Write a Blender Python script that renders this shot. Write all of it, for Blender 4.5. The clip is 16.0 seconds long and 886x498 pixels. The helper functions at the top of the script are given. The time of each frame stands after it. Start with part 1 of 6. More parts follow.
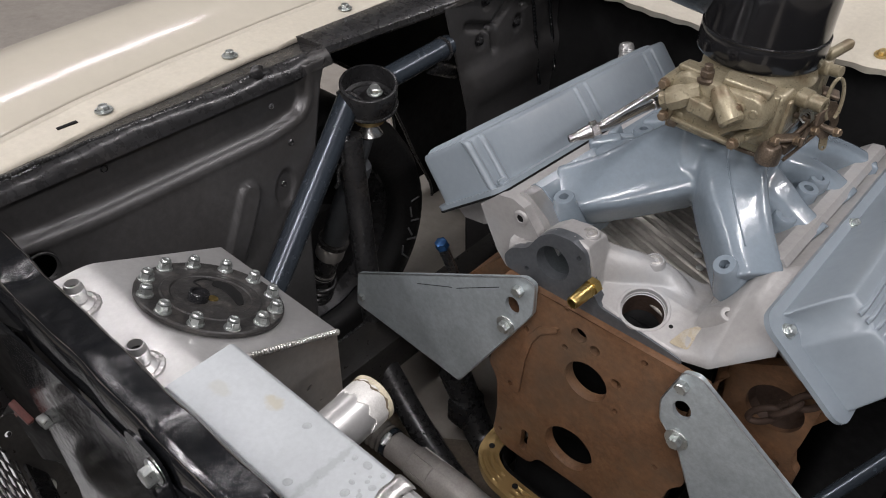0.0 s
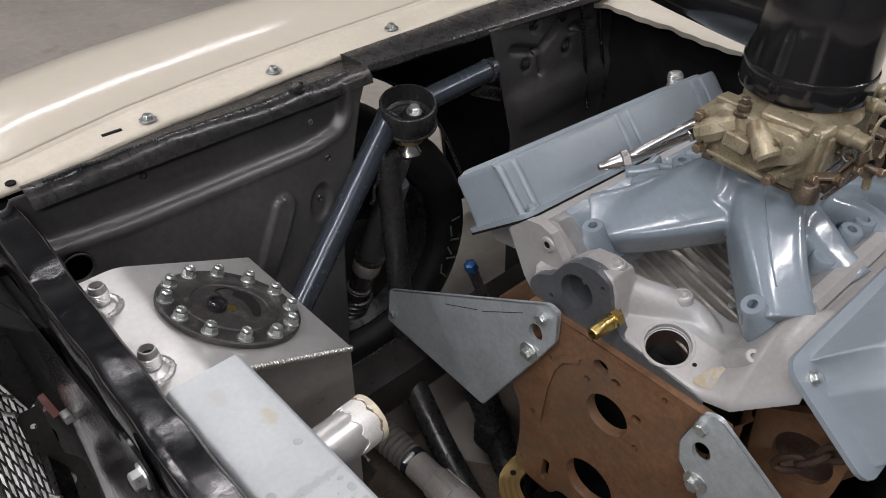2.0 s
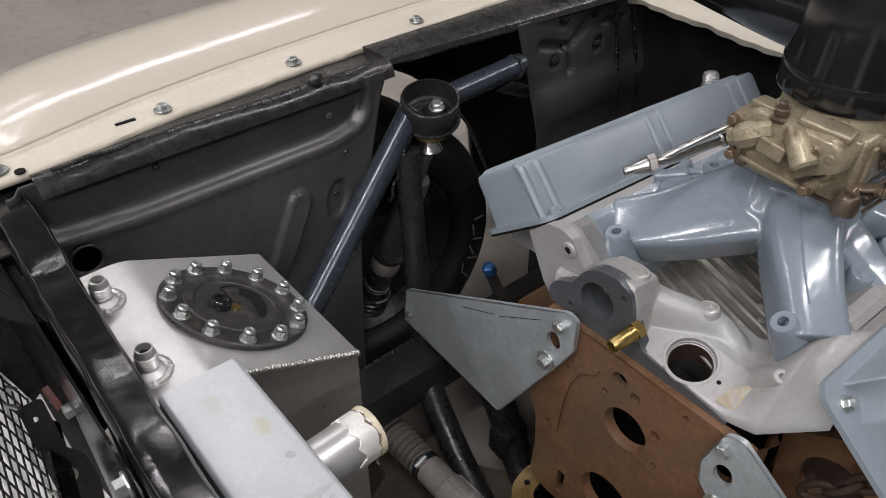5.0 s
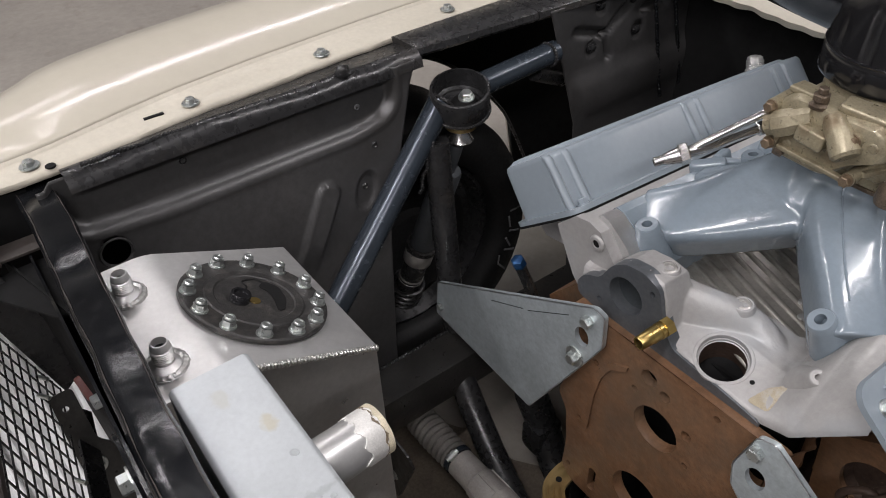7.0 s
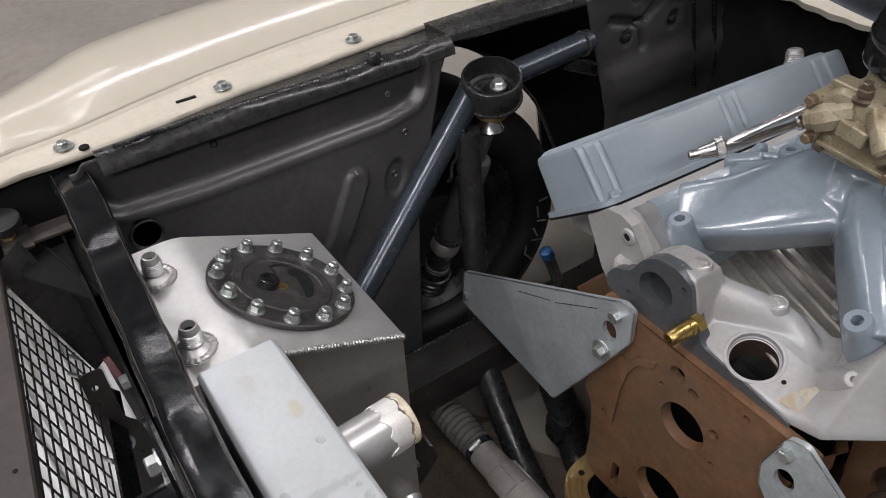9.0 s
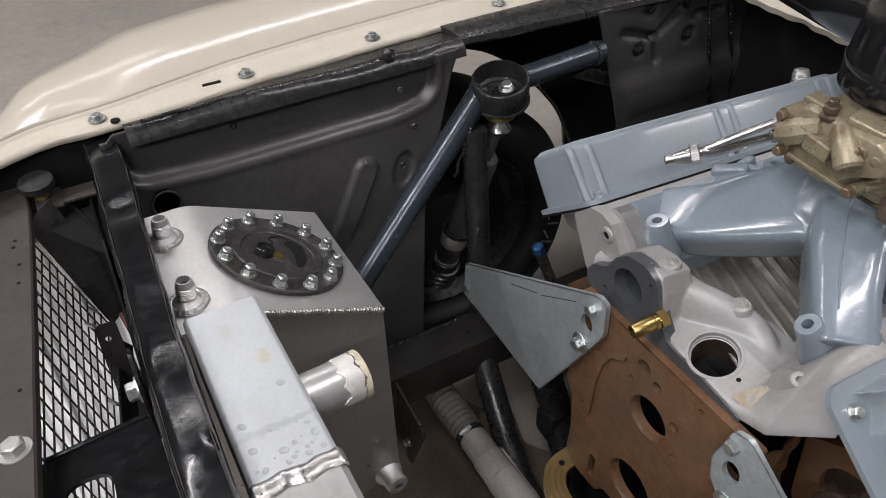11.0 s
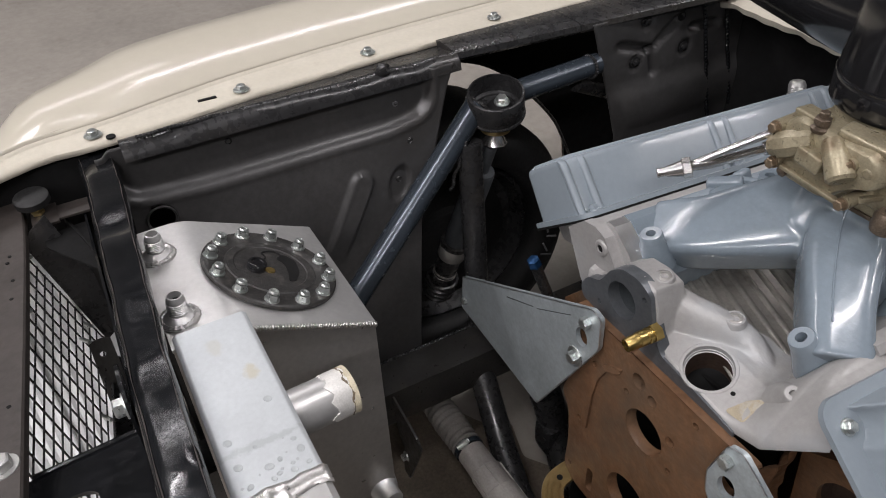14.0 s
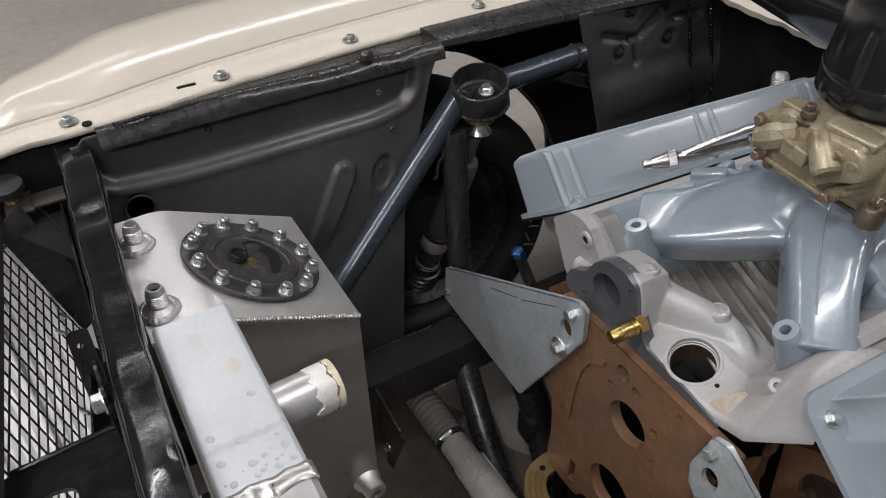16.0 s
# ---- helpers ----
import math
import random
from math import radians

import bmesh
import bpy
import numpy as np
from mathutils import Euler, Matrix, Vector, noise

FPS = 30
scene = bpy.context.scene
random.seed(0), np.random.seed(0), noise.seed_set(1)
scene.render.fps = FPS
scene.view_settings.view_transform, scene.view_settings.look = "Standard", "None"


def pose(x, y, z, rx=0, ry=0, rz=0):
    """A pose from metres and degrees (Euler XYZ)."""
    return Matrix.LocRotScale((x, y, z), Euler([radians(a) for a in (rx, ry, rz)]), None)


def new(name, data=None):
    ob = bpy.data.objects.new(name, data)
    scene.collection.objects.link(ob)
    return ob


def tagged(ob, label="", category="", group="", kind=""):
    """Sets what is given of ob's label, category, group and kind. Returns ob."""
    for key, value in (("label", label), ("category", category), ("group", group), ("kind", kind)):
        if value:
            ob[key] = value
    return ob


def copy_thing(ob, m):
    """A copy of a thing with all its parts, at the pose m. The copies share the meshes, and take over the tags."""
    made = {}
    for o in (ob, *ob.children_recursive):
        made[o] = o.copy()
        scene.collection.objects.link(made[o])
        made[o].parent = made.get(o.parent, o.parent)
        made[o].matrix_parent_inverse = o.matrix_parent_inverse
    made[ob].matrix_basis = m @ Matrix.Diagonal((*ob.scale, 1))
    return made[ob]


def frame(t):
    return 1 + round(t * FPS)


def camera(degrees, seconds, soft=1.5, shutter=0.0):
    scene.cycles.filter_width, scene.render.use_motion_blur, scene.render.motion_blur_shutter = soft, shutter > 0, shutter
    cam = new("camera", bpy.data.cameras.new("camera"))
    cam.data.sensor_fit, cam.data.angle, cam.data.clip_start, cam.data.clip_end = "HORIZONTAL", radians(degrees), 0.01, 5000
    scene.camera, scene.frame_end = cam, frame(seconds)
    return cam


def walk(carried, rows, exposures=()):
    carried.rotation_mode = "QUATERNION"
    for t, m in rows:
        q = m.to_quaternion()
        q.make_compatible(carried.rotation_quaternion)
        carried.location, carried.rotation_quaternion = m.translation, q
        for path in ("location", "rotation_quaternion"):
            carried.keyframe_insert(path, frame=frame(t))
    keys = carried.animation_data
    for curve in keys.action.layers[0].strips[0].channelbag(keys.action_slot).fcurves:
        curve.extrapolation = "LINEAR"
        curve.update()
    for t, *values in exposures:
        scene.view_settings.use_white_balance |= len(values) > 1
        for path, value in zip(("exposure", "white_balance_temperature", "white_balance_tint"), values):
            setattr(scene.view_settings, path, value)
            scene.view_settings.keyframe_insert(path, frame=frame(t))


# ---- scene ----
cam = camera(61.27, 16.0, 1.0)
walk(cam, [
    (0.0, pose(0.3009, -0.6631, 0.7112, 50.595, -0.865, 41.519)),
    (0.5, pose(0.3267, -0.6378, 0.7068, 50.979, -0.707, 43.536)),
    (1.0, pose(0.3361, -0.6272, 0.7088, 51.299, -0.697, 45.364)),
    (1.5, pose(0.3366, -0.6262, 0.7146, 51.668, -0.530, 46.602)),
    (2.0, pose(0.3332, -0.6241, 0.7153, 51.857, -0.378, 47.142)),
    (2.5, pose(0.3289, -0.6204, 0.7132, 51.797, -0.400, 47.410)),
    (3.0, pose(0.3252, -0.6145, 0.7121, 51.703, -0.520, 47.731)),
    (3.5, pose(0.3238, -0.6125, 0.7107, 51.662, -0.499, 48.224)),
    (4.0, pose(0.3184, -0.6090, 0.7089, 51.766, -0.504, 48.783)),
    (6.5, pose(0.3260, -0.5504, 0.6933, 50.515, 1.232, 52.411)),
    (7.0, pose(0.3294, -0.5481, 0.6951, 50.581, 2.122, 53.193)),
    (7.5, pose(0.3309, -0.5479, 0.6939, 50.512, 2.677, 53.823)),
    (8.0, pose(0.3288, -0.5482, 0.7002, 50.764, 3.030, 54.717)),
    (8.5, pose(0.3052, -0.5593, 0.7026, 50.749, 3.020, 54.582)),
    (9.0, pose(0.3216, -0.5486, 0.6931, 49.731, 2.274, 55.509)),
    (9.2, pose(0.3534, -0.5232, 0.6881, 49.568, 1.883, 56.453)),
    (11.3, pose(0.4242, -0.5181, 0.7161, 50.694, 1.681, 61.062)),
    (11.5, pose(0.4251, -0.5164, 0.7182, 50.865, 1.658, 61.129)),
    (12.0, pose(0.4256, -0.5154, 0.7154, 50.991, 1.693, 61.326)),
    (12.5, pose(0.4269, -0.5189, 0.7123, 51.079, 1.773, 61.480)),
    (13.0, pose(0.4265, -0.5140, 0.7127, 51.449, 1.935, 61.521)),
    (13.5, pose(0.4208, -0.5143, 0.7118, 51.688, 1.964, 61.428)),
    (14.0, pose(0.4295, -0.5035, 0.7122, 51.453, 2.072, 61.093)),
    (14.5, pose(0.4321, -0.4982, 0.7126, 50.967, 2.290, 60.776)),
    (15.0, pose(0.4286, -0.4999, 0.7129, 50.599, 2.304, 60.584)),
    (15.5, pose(0.4240, -0.4943, 0.7139, 50.415, 1.627, 59.990)),
    (16.0, pose(0.4178, -0.5044, 0.7090, 50.535, 0.954, 59.984)),
])

# ---- light ----
world = bpy.data.worlds.new("workshop_air")
scene.world = world
world.use_nodes = True
world.node_tree.nodes["Background"].inputs[0].default_value = (0.80, 0.90, 1.0, 1)
world.node_tree.nodes["Background"].inputs[1].default_value = 0.035
scene.view_settings.exposure = 0.0

GROUND = -0.566      # floor level; the engine's upper front bolts are at z = 0
XC = -0.003         # engine centre line


# ---- materials ----
def mat(name, color, rough=0.5, metal=0.0, var=0.15, scale=18.0, bump=0.0, bscale=180.0, rvar=0.1,
        coat=0.0, second=None, amount=0.0, sscale=6.0, edge=0.08, piece=0.0, spec=0.5):
    """A surface with two scales of variation, an optional second colour in patches, and fine relief."""
    m = bpy.data.materials.new(name)
    m.use_nodes = True
    nt = m.node_tree
    b = nt.nodes["Principled BSDF"]
    lk = nt.links.new
    tc = nt.nodes.new("ShaderNodeTexCoord")
    src = tc.outputs["Object"]

    def noise_tex(s, d=4.0, r=0.55):
        n = nt.nodes.new("ShaderNodeTexNoise")
        n.inputs["Scale"].default_value, n.inputs["Detail"].default_value, n.inputs["Roughness"].default_value = s, d, r
        lk(src, n.inputs["Vector"])
        return n.outputs["Fac"]

    big = noise_tex(scale)
    ramp = nt.nodes.new("ShaderNodeMapRange")
    ramp.inputs[1].default_value, ramp.inputs[2].default_value = 0.3, 0.7
    ramp.inputs[3].default_value, ramp.inputs[4].default_value = 1 - var, 1 + var
    lk(big, ramp.inputs[0])
    mul = nt.nodes.new("ShaderNodeVectorMath")
    mul.operation = "SCALE"
    mul.inputs[0].default_value = color
    grain = nt.nodes.new("ShaderNodeMapRange")
    grain.inputs[1].default_value, grain.inputs[2].default_value = 0.32, 0.68
    grain.inputs[3].default_value, grain.inputs[4].default_value = 1 - var * 0.8, 1 + var * 0.8
    lk(noise_tex(scale * 13.0, 3.0, 0.7), grain.inputs[0])
    both = nt.nodes.new("ShaderNodeMath")
    both.operation = "MULTIPLY"
    lk(ramp.outputs[0], both.inputs[0])
    lk(grain.outputs[0], both.inputs[1])
    lk(both.outputs[0], mul.inputs["Scale"])
    col = mul.outputs[0]
    if piece:
        info = nt.nodes.new("ShaderNodeObjectInfo")
        pr = nt.nodes.new("ShaderNodeMapRange")
        pr.inputs[3].default_value, pr.inputs[4].default_value = 1 - piece, 1 + piece
        lk(info.outputs["Random"], pr.inputs[0])
        m2 = nt.nodes.new("ShaderNodeVectorMath")
        m2.operation = "SCALE"
        lk(col, m2.inputs[0])
        lk(pr.outputs[0], m2.inputs["Scale"])
        col = m2.outputs[0]
    if second:
        sp = noise_tex(sscale, 6.0, 0.62)
        sr = nt.nodes.new("ShaderNodeMapRange")
        sr.inputs[1].default_value, sr.inputs[2].default_value = 0.62 - amount * 0.4, 0.62 - amount * 0.4 + edge
        lk(sp, sr.inputs[0])
        mix = nt.nodes.new("ShaderNodeMix")
        mix.data_type = "RGBA"
        lk(sr.outputs[0], mix.inputs["Factor"])
        lk(col, mix.inputs["A"])
        mix.inputs["B"].default_value = (*second, 1)
        col = mix.outputs["Result"]
    lk(col, b.inputs["Base Color"])
    fine = noise_tex(scale * 5.3, 5.0)
    rr = nt.nodes.new("ShaderNodeMapRange")
    rr.inputs[1].default_value, rr.inputs[2].default_value = 0.3, 0.7
    rr.inputs[3].default_value, rr.inputs[4].default_value = max(0.02, rough - rvar), min(1, rough + rvar)
    lk(fine, rr.inputs[0])
    lk(rr.outputs[0], b.inputs["Roughness"])
    b.inputs["Metallic"].default_value = metal
    b.inputs["Coat Weight"].default_value = coat
    b.inputs["Specular IOR Level"].default_value = spec
    b.inputs["Coat Roughness"].default_value = 0.08
    if bump:
        bn = nt.nodes.new("ShaderNodeBump")
        bn.inputs["Strength"].default_value, bn.inputs["Distance"].default_value = 0.6, bump
        lk(noise_tex(bscale, 3.0), bn.inputs["Height"])
        lk(bn.outputs[0], b.inputs["Normal"])
    return m


M_CREAM = mat("cream_paint", (0.475, 0.443, 0.368), 0.13, 0, 0.02, 3, 0, rvar=0.02, coat=0.0, spec=0.35)
M_CREAM_DULL = mat("dull_cream_paint", (0.49, 0.455, 0.375), 0.42, 0, 0.06, 9, 0.0002, 140, second=(0.40, 0.36, 0.285), amount=0.02, sscale=22, edge=0.2)
M_BLACK = mat("semi_gloss_black_paint", (0.020, 0.020, 0.0205), 0.29, 0, 0.3, 14, 0.00012, 110, 0.10, second=(0.045, 0.041, 0.036), amount=0.20, sscale=9, edge=0.3)
M_BEAM = mat("worn_glossy_black_paint", (0.008, 0.0085, 0.0095), 0.15, 0, 0.3, 14, 0.0005, 46, 0.08, second=(0.13, 0.118, 0.10), amount=-0.18, sscale=36, edge=0.03)
M_PANEL = mat("satin_black_paint", (0.046, 0.045, 0.0445), 0.34, 0, 0.2, 7, 0.0001, 160, 0.05, second=(0.036, 0.033, 0.030), amount=0.25, sscale=5, edge=0.35)
M_DUSTY = mat("dusty_black_paint", (0.022, 0.021, 0.0195), 0.36, 0, 0.35, 16, 0.0005, 140, 0.1, second=(0.062, 0.054, 0.045), amount=0.22, sscale=14, edge=0.3)
M_RACK = mat("grey_cast_alloy", (0.38, 0.36, 0.335), 0.48, 0.25, 0.12, 20, 0.0004, 220, 0.08)
M_TUBE = mat("blued_bare_steel_tube", (0.048, 0.060, 0.074), 0.24, 0.45, 0.10, 12, 0.00005, 300, 0.05)
# Black panels, and pieces that paint the shade inside holes and gaps.
M_DEEP = mat("flat_black_paint_and_shade", (0.006, 0.006, 0.006), 0.8, 0, 0.2, 10, spec=0.2)
M_RUBBER = mat("black_rubber", (0.006, 0.006, 0.006), 0.62, 0, 0.2, 30, 0.0004, 120)
M_BOOT = mat("dusty_grey_rubber", (0.135, 0.126, 0.114), 0.7, 0, 0.2, 30, 0.0003, 150)
M_ALU = mat("brushed_aluminium", (0.57, 0.567, 0.555), 0.36, 0.70, 0.06, 10, 0.00006, 420, 0.07)
M_SHEET = mat("stained_aluminium_sheet", (0.495, 0.525, 0.535), 0.46, 0.40, 0.05, 14, 0.00004, 500, 0.06)
M_SIDE = mat("dull_aluminium_sheet", (0.55, 0.535, 0.51), 0.34, 0.75, 0.08, 10, 0.00006, 400, 0.07)
M_WELD = mat("aluminium_weld_bead", (0.66, 0.65, 0.63), 0.36, 1, 0.12, 60, 0.0002, 300)
M_ENGINE = mat("blue_grey_engine_enamel", (0.185, 0.225, 0.258), 0.21, 0, 0.05, 9, 0.0010, 62, 0.05, coat=0.40)
M_COVER = mat("smooth_blue_grey_enamel", (0.225, 0.262, 0.290), 0.33, 0, 0.04, 6, 0, 90, 0.03, coat=0.12)
M_CAST = mat("raw_cast_aluminium", (0.365, 0.357, 0.346), 0.55, 0.35, 0.07, 10, 0.0003, 380, 0.08, second=(0.36, 0.375, 0.385), amount=0.25, sscale=9, edge=0.25)
M_MACH = mat("machined_aluminium", (0.50, 0.50, 0.495), 0.33, 0.8, 0.05, 20, 0.0001, 500, 0.05)
M_GASKET = mat("grey_machined_face", (0.13, 0.14, 0.15), 0.42, 0.6, 0.12, 14, 0.0002, 300, 0.1)
M_RUST = mat("rusty_cast_iron", (0.150, 0.078, 0.040), 0.48, 0.0, 0.26, 9, 0.0014, 150, 0.14, second=(0.092, 0.064, 0.042), amount=0.44, sscale=10, edge=0.30, spec=0.35)
# Darker copy of the rust: the chain's colour, and shade painted into recesses.
M_RUST_DK = mat("dark_rusty_iron_and_shade", (0.045, 0.026, 0.017), 0.75, 0.1, 0.3, 14, 0.001, 200)
M_ZINC = mat("grey_zinc_plate", (0.45, 0.50, 0.515), 0.38, 0.55, 0.14, 11, 0.0001, 300, 0.08, second=(0.31, 0.345, 0.36), amount=0.2, sscale=6, edge=0.3)
M_EDGE = mat("cut_steel_edge", (0.62, 0.64, 0.65), 0.38, 1, 0.15, 60, 0.0003, 200)
M_BOLT = mat("bright_zinc_bolt", (0.52, 0.545, 0.53), 0.30, 0.9, 0.10, 60, rvar=0.04)
M_GREYBOLT = mat("dull_zinc_bolt", (0.40, 0.40, 0.385), 0.42, 0.7, 0.14, 60, rvar=0.06)
M_GOLDBOLT = mat("yellow_zinc_bolt", (0.55, 0.42, 0.20), 0.36, 0.9, 0.2, 60)
M_CARB = mat("yellow_chromate_casting", (0.300, 0.262, 0.176), 0.36, 0.35, 0.2, 26, 0.0007, 230, 0.12, second=(0.185, 0.135, 0.080), amount=0.22, sscale=30, edge=0.18)
M_CARB_DK = mat("brown_stained_linkage", (0.150, 0.115, 0.084), 0.40, 0.6, 0.45, 40, 0.0004, 260)
M_BRASS = mat("brass", (0.52, 0.38, 0.14), 0.33, 1, 0.05, 50, rvar=0.03)
M_GOLD = mat("gold_zinc_pan", (0.50, 0.36, 0.16), 0.34, 0.85, 0.06, 30, rvar=0.03)
M_CHROME = mat("polished_steel", (0.56, 0.545, 0.53), 0.22, 0.95, 0.04, 40, rvar=0.02)
M_HAT = mat("gloss_black_enamel", (0.011, 0.011, 0.012), 0.16, 0, 0.1, 10, 0.0003, 12, 0.04, coat=0.3)
M_CAP = mat("worn_black_plastic", (0.020, 0.019, 0.018), 0.45, 0, 0.35, 30, 0.0009, 260, 0.15, second=(0.085, 0.077, 0.068), amount=0.28, sscale=70, edge=0.30)
M_CONCRETE = mat("dusty_concrete", (0.285, 0.262, 0.230), 0.6, 0, 0.10, 2.2, 0.0008, 60, 0.1, second=(0.175, 0.15, 0.12), amount=0.06, sscale=7, edge=0.25)
M_VALLEY = mat("bare_valley_tray", (0.42, 0.40, 0.36), 0.4, 0.7, 0.15, 16, 0.0003, 200, second=(0.20, 0.18, 0.15), amount=0.25, sscale=12, edge=0.25)
M_WALL = mat("painted_wall", (0.24, 0.24, 0.235), 0.7, 0, 0.05, 3)
M_DARKWALL = mat("dark_shop_wall", (0.10, 0.103, 0.106), 0.7, 0, 0.05, 3)
M_BLUE = mat("blue_anodised", (0.012, 0.050, 0.13), 0.35, 0.7, 0.1, 30)
M_RED = mat("red_paint", (0.13, 0.030, 0.022), 0.5, 0, 0.2, 30)
M_WHITE = mat("white_plastic", (0.78, 0.79, 0.79), 0.4, 0, 0.06, 20)
M_CHALK = mat("chalk_writing", (0.15, 0.15, 0.155), 0.8, 0, 0.2, 60)


def stain(material, centre, size, color, strength=0.6):
    """A soft-edged, uneven stain on a material, about a place in the object's own space."""
    nt = material.node_tree
    b = nt.nodes["Principled BSDF"]
    lk = nt.links.new
    tc = nt.nodes.new("ShaderNodeTexCoord")
    off = nt.nodes.new("ShaderNodeVectorMath")
    off.operation = "SUBTRACT"
    lk(tc.outputs["Object"], off.inputs[0])
    off.inputs[1].default_value = centre
    div = nt.nodes.new("ShaderNodeVectorMath")
    div.operation = "DIVIDE"
    lk(off.outputs[0], div.inputs[0])
    div.inputs[1].default_value = size
    ln = nt.nodes.new("ShaderNodeVectorMath")
    ln.operation = "LENGTH"
    lk(div.outputs[0], ln.inputs[0])
    n = nt.nodes.new("ShaderNodeTexNoise")
    n.inputs["Scale"].default_value, n.inputs["Detail"].default_value = 1.1 / min(size), 4.0
    lk(tc.outputs["Object"], n.inputs["Vector"])
    add = nt.nodes.new("ShaderNodeMath")
    add.operation = "MULTIPLY_ADD"
    lk(n.outputs["Fac"], add.inputs[0])
    add.inputs[1].default_value = 1.6
    lk(ln.outputs["Value"], add.inputs[2])
    mr = nt.nodes.new("ShaderNodeMapRange")
    mr.inputs[1].default_value, mr.inputs[2].default_value, mr.inputs[3].default_value, mr.inputs[4].default_value = 1.25, 1.75, strength, 0.0
    lk(add.outputs[0], mr.inputs[0])
    mix = nt.nodes.new("ShaderNodeMix")
    mix.data_type = "RGBA"
    lk(mr.outputs[0], mix.inputs["Factor"])
    lk(b.inputs["Base Color"].links[0].from_socket, mix.inputs["A"])
    mix.inputs["B"].default_value = (*color, 1)
    lk(mix.outputs["Result"], b.inputs["Base Color"])


stain(M_SHEET, (-0.116, -0.470, 0.2075), (0.014, 0.010, 0.05), (0.43, 0.42, 0.35), 0.4)
stain(M_SHEET, (-0.070, -0.449, 0.2075), (0.013, 0.009, 0.05), (0.46, 0.41, 0.27), 0.55)
stain(M_SHEET, (0.012, -0.466, 0.2075), (0.006, 0.046, 0.05), (0.33, 0.35, 0.35), 0.5)


def emitter(name, color, strength):
    m = bpy.data.materials.new(name)
    m.use_nodes = True
    b = m.node_tree.nodes["Principled BSDF"]
    b.inputs["Base Color"].default_value = (0.9, 0.9, 0.9, 1)
    b.inputs["Emission Color"].default_value = (*color, 1)
    b.inputs["Emission Strength"].default_value = strength
    return m


M_LED = emitter("led_diffuser", (1.0, 0.975, 0.985), 3.0)


# ---- mesh helpers ----
def finish(name, bm, material, parent=None, label="", smooth=40, recalc=True):
    if recalc:
        bmesh.ops.recalc_face_normals(bm, faces=bm.faces)
    me = bpy.data.meshes.new(name)
    bm.to_mesh(me)
    bm.free()
    me.materials.append(material)
    if smooth:
        me.polygons.foreach_set("use_smooth", [True] * len(me.polygons))
        me.set_sharp_from_angle(angle=radians(smooth))
    ob = new(name, me)
    if parent is not None:
        ob.parent = parent
        ob.matrix_parent_inverse = Matrix.Translation(-world_of(parent))
    if label:
        tagged(ob, label)
    return ob


def world_of(ob):
    return ob.location if ob.type == "EMPTY" else Vector((0, 0, 0))


def part(name, bm, material, parent, label="", smooth=40):
    return finish(name, bm, material, parent, label, smooth)


def thing(name, at, label, category, group="", kind=""):
    e = new(name)
    e.empty_display_size = 0.03
    e.location = at
    return tagged(e, label, category, group, kind)


def single(name, bm, material, label, category, group="", kind="", smooth=40):
    return tagged(finish(name, bm, material, None, "", smooth), label, category, group, kind)


def frame_of(p, q):
    """Axes of a stick from p to q: its z along the stick."""
    d = (Vector(q) - Vector(p)).normalized()
    return Matrix.Translation(p) @ d.to_track_quat("Z", "Y").to_matrix().to_4x4()


def loft(bm, rings, cap=True, closed=True):
    vs = [[bm.verts.new(p) for p in r] for r in rings]
    n = len(vs[0])
    for a, b in zip(vs, vs[1:]):
        for i in range(n if closed else n - 1):
            j = (i + 1) % n
            bm.faces.new((a[i], a[j], b[j], b[i]))
    if cap and closed:
        bm.faces.new(list(reversed(vs[0])))
        bm.faces.new(vs[-1])
    return vs


def circle(m, r, n=20, z=0.0, ry=None, turn=0.0):
    ry = r if ry is None else ry
    return [m @ Vector((r * math.cos(turn + 2 * math.pi * i / n), ry * math.sin(turn + 2 * math.pi * i / n), z)) for i in range(n)]


def lathe(bm, p, q, prof, n=24, turn=0.0):
    """Turned shape along p to q: prof holds (distance from p, radius)."""
    m = frame_of(p, q)
    loft(bm, [circle(m, max(r, 1e-5), n, d, turn=turn) for d, r in prof])


def rod(bm, p, q, r, n=16, r2=None):
    L = (Vector(q) - Vector(p)).length
    lathe(bm, p, q, [(0, r), (L, r if r2 is None else r2)], n)


def smooth_path(pts, k=6):
    pts = [Vector(p) for p in pts]
    out = []
    for i in range(len(pts) - 1):
        p0, p1, p2, p3 = pts[max(i - 1, 0)], pts[i], pts[i + 1], pts[min(i + 2, len(pts) - 1)]
        for j in range(k):
            t = j / k
            out.append(0.5 * ((2 * p1) + (p2 - p0) * t + (2 * p0 - 5 * p1 + 4 * p2 - p3) * t * t + (3 * p1 - p0 - 3 * p2 + p3) * t ** 3))
    out.append(pts[-1])
    return out


def pipe(bm, pts, r, n=14, k=6):
    path = smooth_path(pts, k) if k else [Vector(p) for p in pts]
    rad = r if callable(r) else (lambda s: r)
    up = None
    rings = []
    for i, p in enumerate(path):
        d = (path[min(i + 1, len(path) - 1)] - path[max(i - 1, 0)]).normalized()
        if up is None:
            up = d.orthogonal().normalized()
        up = (up - d * up.dot(d)).normalized()
        s = d.cross(up)
        rr = rad(i / (len(path) - 1))
        rings.append([p + (up * math.cos(2 * math.pi * j / n) + s * math.sin(2 * math.pi * j / n)) * rr for j in range(n)])
    loft(bm, rings)


